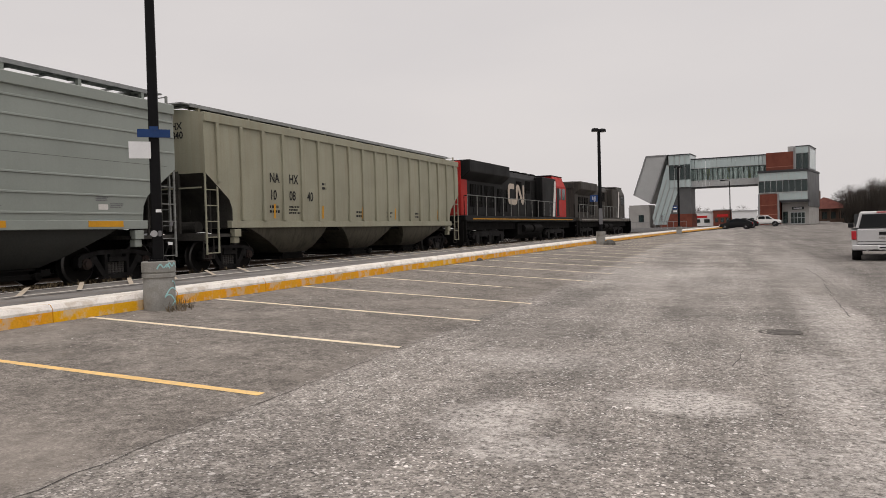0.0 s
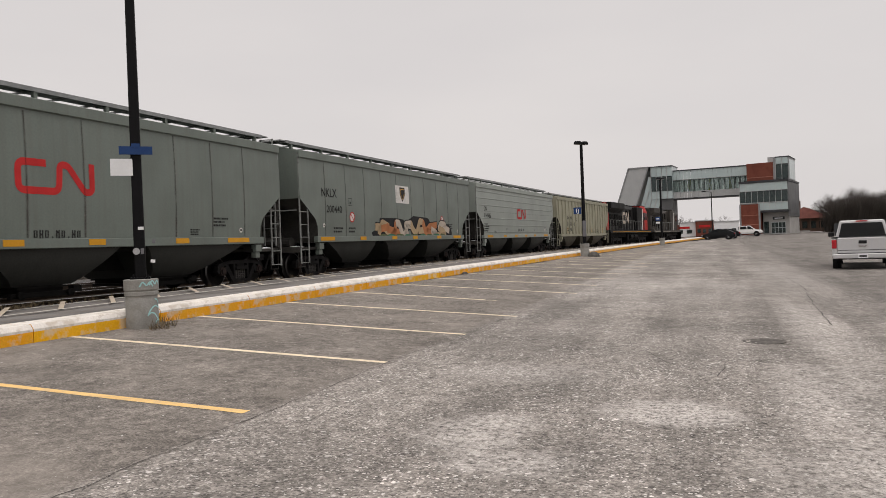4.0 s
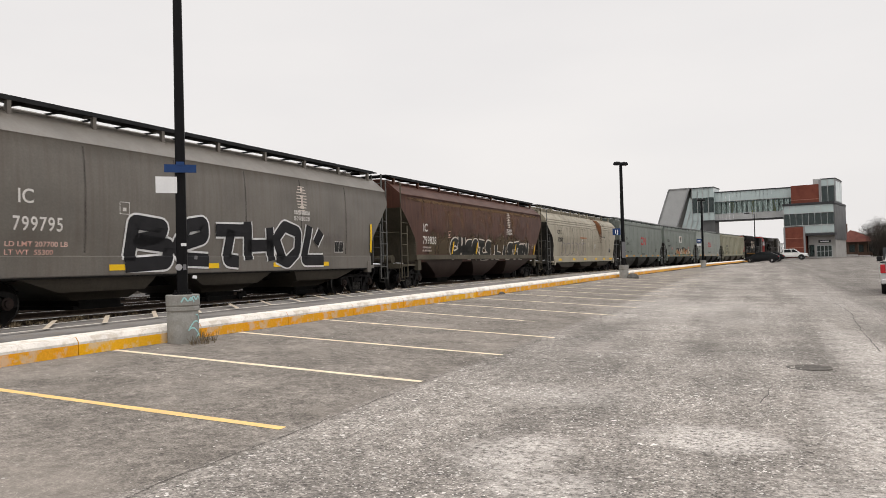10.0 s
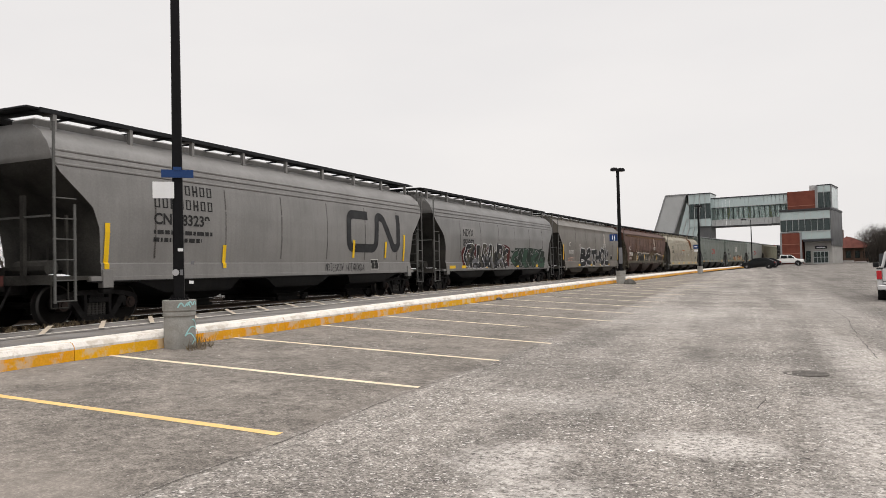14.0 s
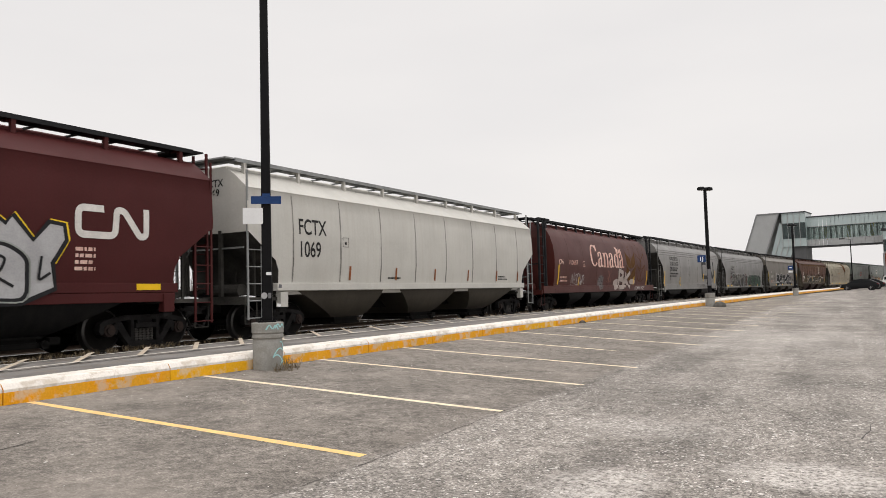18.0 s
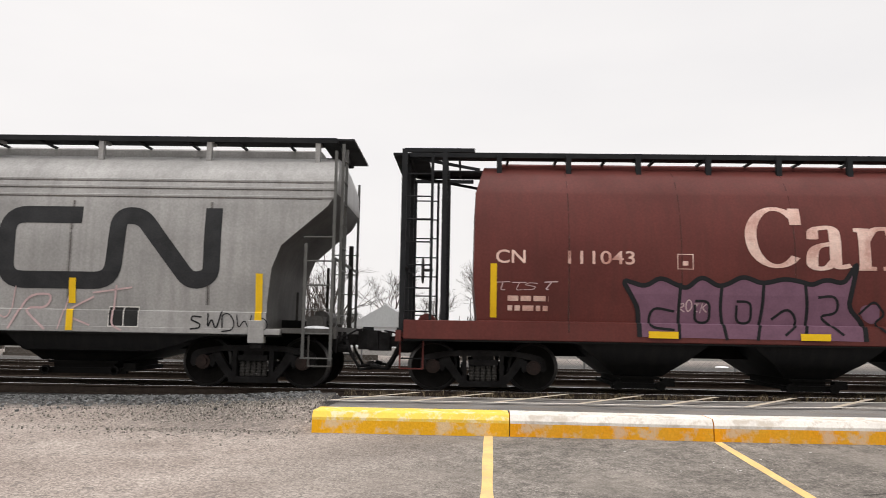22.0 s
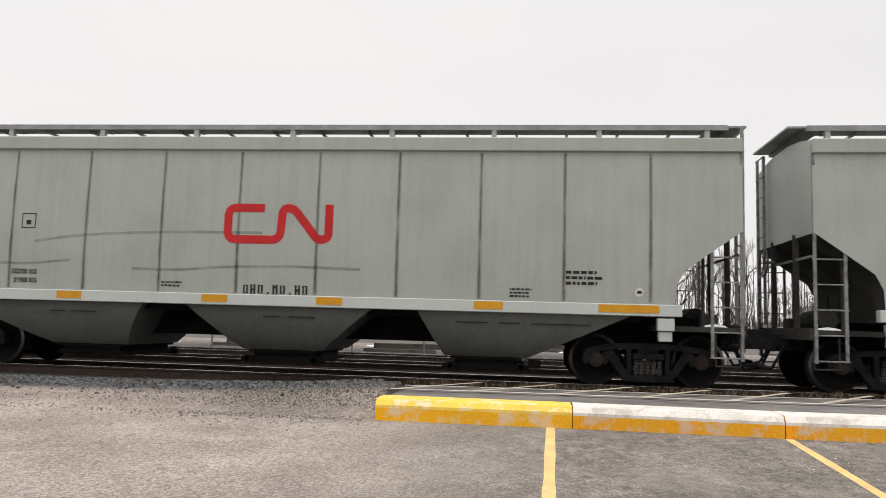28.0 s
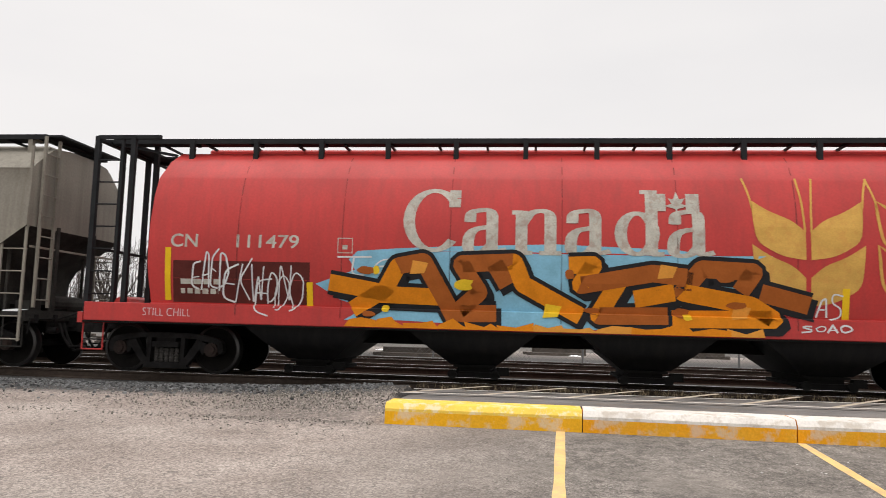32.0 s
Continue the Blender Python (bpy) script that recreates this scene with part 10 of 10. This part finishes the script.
def saplings(bm, x0, x1, y0, y1, n, seed):
    """A stand of slender upright bare stems with steep twigs."""
    random.seed(seed)

    def twig(p, q, r, tip):
        d = (q - p).cross(Vector((1, 0, 0))).normalized()
        for b in (d, Vector((1, 0, 0))):
            bm.faces.new([bm.verts.new(v) for v in (p - b * r, p + b * r, q + b * tip, q - b * tip)])
    for i in range(n):
        x, y, h = random.uniform(x0, x1), random.uniform(y0, y1), random.uniform(4.0, 10.5)
        # a thin stretch in the middle of the stand
        if -12 < y < 12:
            h *= 0.6
            if i % 3:
                continue
        p = Vector((x, y, -0.2))
        top = p + Vector((random.gauss(0, 0.04) * h, random.gauss(0, 0.04) * h, h))
        twig(p, top, 0.055, 0.012)
        for j in range(15):
            k = random.uniform(0.22, 0.96)
            a = random.uniform(0, 6.283)
            l = h * random.uniform(0.08, 0.26) * (1.15 - k)
            q = p.lerp(top, k)
            e = q + Vector((math.cos(a) * 0.42, math.sin(a) * 0.42, 1.0)) * l
            twig(q, e, 0.020, 0.006)
            for m in range(2):
                f = q.lerp(e, random.uniform(0.3, 0.8))
                twig(f, f + Vector((random.gauss(0, 0.3), random.gauss(0, 0.3), 0.8)) * l * 0.6, 0.011, 0.004)


tagged(part("woods", build(saplings, -76, -60, -62, 66, 560, 77), M_TWIG, None), "dense stand of slender leafless saplings beyond the yard", "woods", kind="stuff")

# far hedge line and low hills
M_HEDGE = mat("far_scrub", (0.075, 0.066, 0.058), 0.95, 0.4, 0.3, 3, 0.2)
def scrub(bm, x0, y0, x1, y1, h, n, seed):
    random.seed(seed)
    for i in range(n):
        k = random.random()
        x, y = x0 + (x1 - x0) * k + random.uniform(-2, 2), y0 + (y1 - y0) * k + random.uniform(-2, 2)
        for j in range(7):
            a, l = random.random() * 6.28, random.uniform(0.4, 1.0) * h
            p = Vector((x, y, 0.1))
            q = p + Vector((math.cos(a) * 0.35 * l, math.sin(a) * 0.35 * l, l))
            s = Vector((math.sin(a), -math.cos(a), 0)) * 0.05
            bm.faces.new([bm.verts.new(v) for v in (p - s, p + s, q)])


for args in ((-88, -90, -88, 140, 2.6, 2600, 1), (-60, 330, 90, 330, 6.0, 1500, 2), (23, 170, 80, 184, 8.0, 6500, 3)):
    tagged(part("scrub", build(scrub, *args), M_HEDGE, None), "tangled brown leafless scrub", "scrub", kind="stuff")

# ---- beyond the tracks: fence, sleepers, houses ----
M_FENCE = mat("chain_link_steel", (0.20, 0.20, 0.20), 0.6, 0.2, 4, 30, 0.0, metal=0.4)
fence = new("chain_link_fence")
fence.matrix_basis = pose(-26.6, -45, 0.30)
tagged(fence, "low grey chain-link fence with steel posts", "fence")
for i in range(44):
    part("post", build(rod, (0, 2.6 * i, 0), (0, 2.6 * i, 1.15), 0.035, 8), M_FENCE, fence)
for z in (0.08, 1.12):
    part("rail", build(rod, (0, 0, z), (0, 112, z), 0.02, 6), M_FENCE, fence)
def link(bm):
    random.seed(2)
    step = 0.16
    for i in range(int(112 / step)):
        y = i * step
        for d in (1, -1):
            a, b = Vector((0, y, 0.1)), Vector((0, y + d * 1.0, 1.1))
            s = Vector((0, 0.0045, 0))
            bm.faces.new([bm.verts.new(v) for v in (a - s, a + s, b + s, b - s)])
tagged(part("mesh", build(link), M_FENCE, fence), kind="stuff")

M_WOOD = mat("stacked_timber", (0.10, 0.085, 0.072), 0.95, 0.35, 3, 20, 0.3, per_object=0.35)
wood_me = to_mesh("sleeper", build(box, -0.12, 0.12, -1.25, 1.25, 0, 0.2), M_WOOD)
random.seed(44)
for k in range(14):
    st_ = new("sleeper_stack")
    st_.matrix_basis = pose(random.uniform(-38, -30), -30 + 6.2 * k + random.uniform(-1, 1), 0.28, 0, 0, random.uniform(-12, 12))
    tagged(st_, "loose stack of old dark wooden sleepers", "timber stack", group="sleeper stacks")
    for j in range(random.randrange(4, 9)):
        put("sleeper", wood_me, st_, pose((j % 4) * 0.3 + random.uniform(-0.05, 0.05), random.uniform(-0.3, 0.3), 0.2 * (j // 4), 0, 0, random.uniform(-6, 6)))
for k in range(6):
    sn = part("snow_patch", build(rock), M_SNOW, None, m=pose(random.uniform(-37, -31), -25 + 9 * k, 0.26) @ Matrix.Diagonal((0.7, 1.0, 0.45, 1)), smooth=True)
    tagged(sn, "small heap of old white snow", "snow", group="snow heaps")


def house(x, y, w, d, h, wall, label):
    s = new("house")
    s.matrix_basis = pose(x, y, 0.1)
    tagged(s, label, "house", group="far houses")
    part("wall", build(box, -d / 2, d / 2, -w / 2, w / 2, 0, h), wall, s)
    part("roof", build(prism, [(-w / 2 - 0.4, h), (w / 2 + 0.4, h), (0, h + 1.7)], -d / 2 - 0.3, d / 2 + 0.3, "x"), M_METALL, s)
    for q in (-0.25, 0.25):
        part("window", build(box, d / 2, d / 2 + 0.03, q * w - 0.4, q * w + 0.4, 1.0, 2.0), M_CARGL, s)


house(-60, -5.5, 5.0, 7, 1.9, M_CARD, "small white house with a low roof")
house(-66, -26, 6.0, 7, 2.2, M_CARD, "white house behind bare trees")
house(-75, 28, 9.0, 8, 2.4, M_METALL, "pale low house behind bare trees")
wl_ = part("low_wall", build(box, -41.5, -41.0, -60, 60, 0.0, 0.75), M_CONC, None)
tagged(wl_, "long low pale concrete wall beyond the yard", "wall", kind="structure")


# ---- what moves ----
def motions():
    times = [2.0 * i for i in range(17)]
    for c, k in TRAIN:
        s0 = (GAPS[k] + GAPS[k + 1]) / 2
        walk(c, [(t, track_pose(s0 + SPEED * t)) for t in times])
    for e, s0 in ENGINES:
        walk(e, [(t, track_pose(s0 + SPEED * t)) for t in times])
    # every axle rolls without slipping
    for axle, y, r in AXLES:
        walk(axle, [(i / 15, pose(0, y, r, -math.degrees(SPEED * i / 15 / r))) for i in range(481)])


motions()
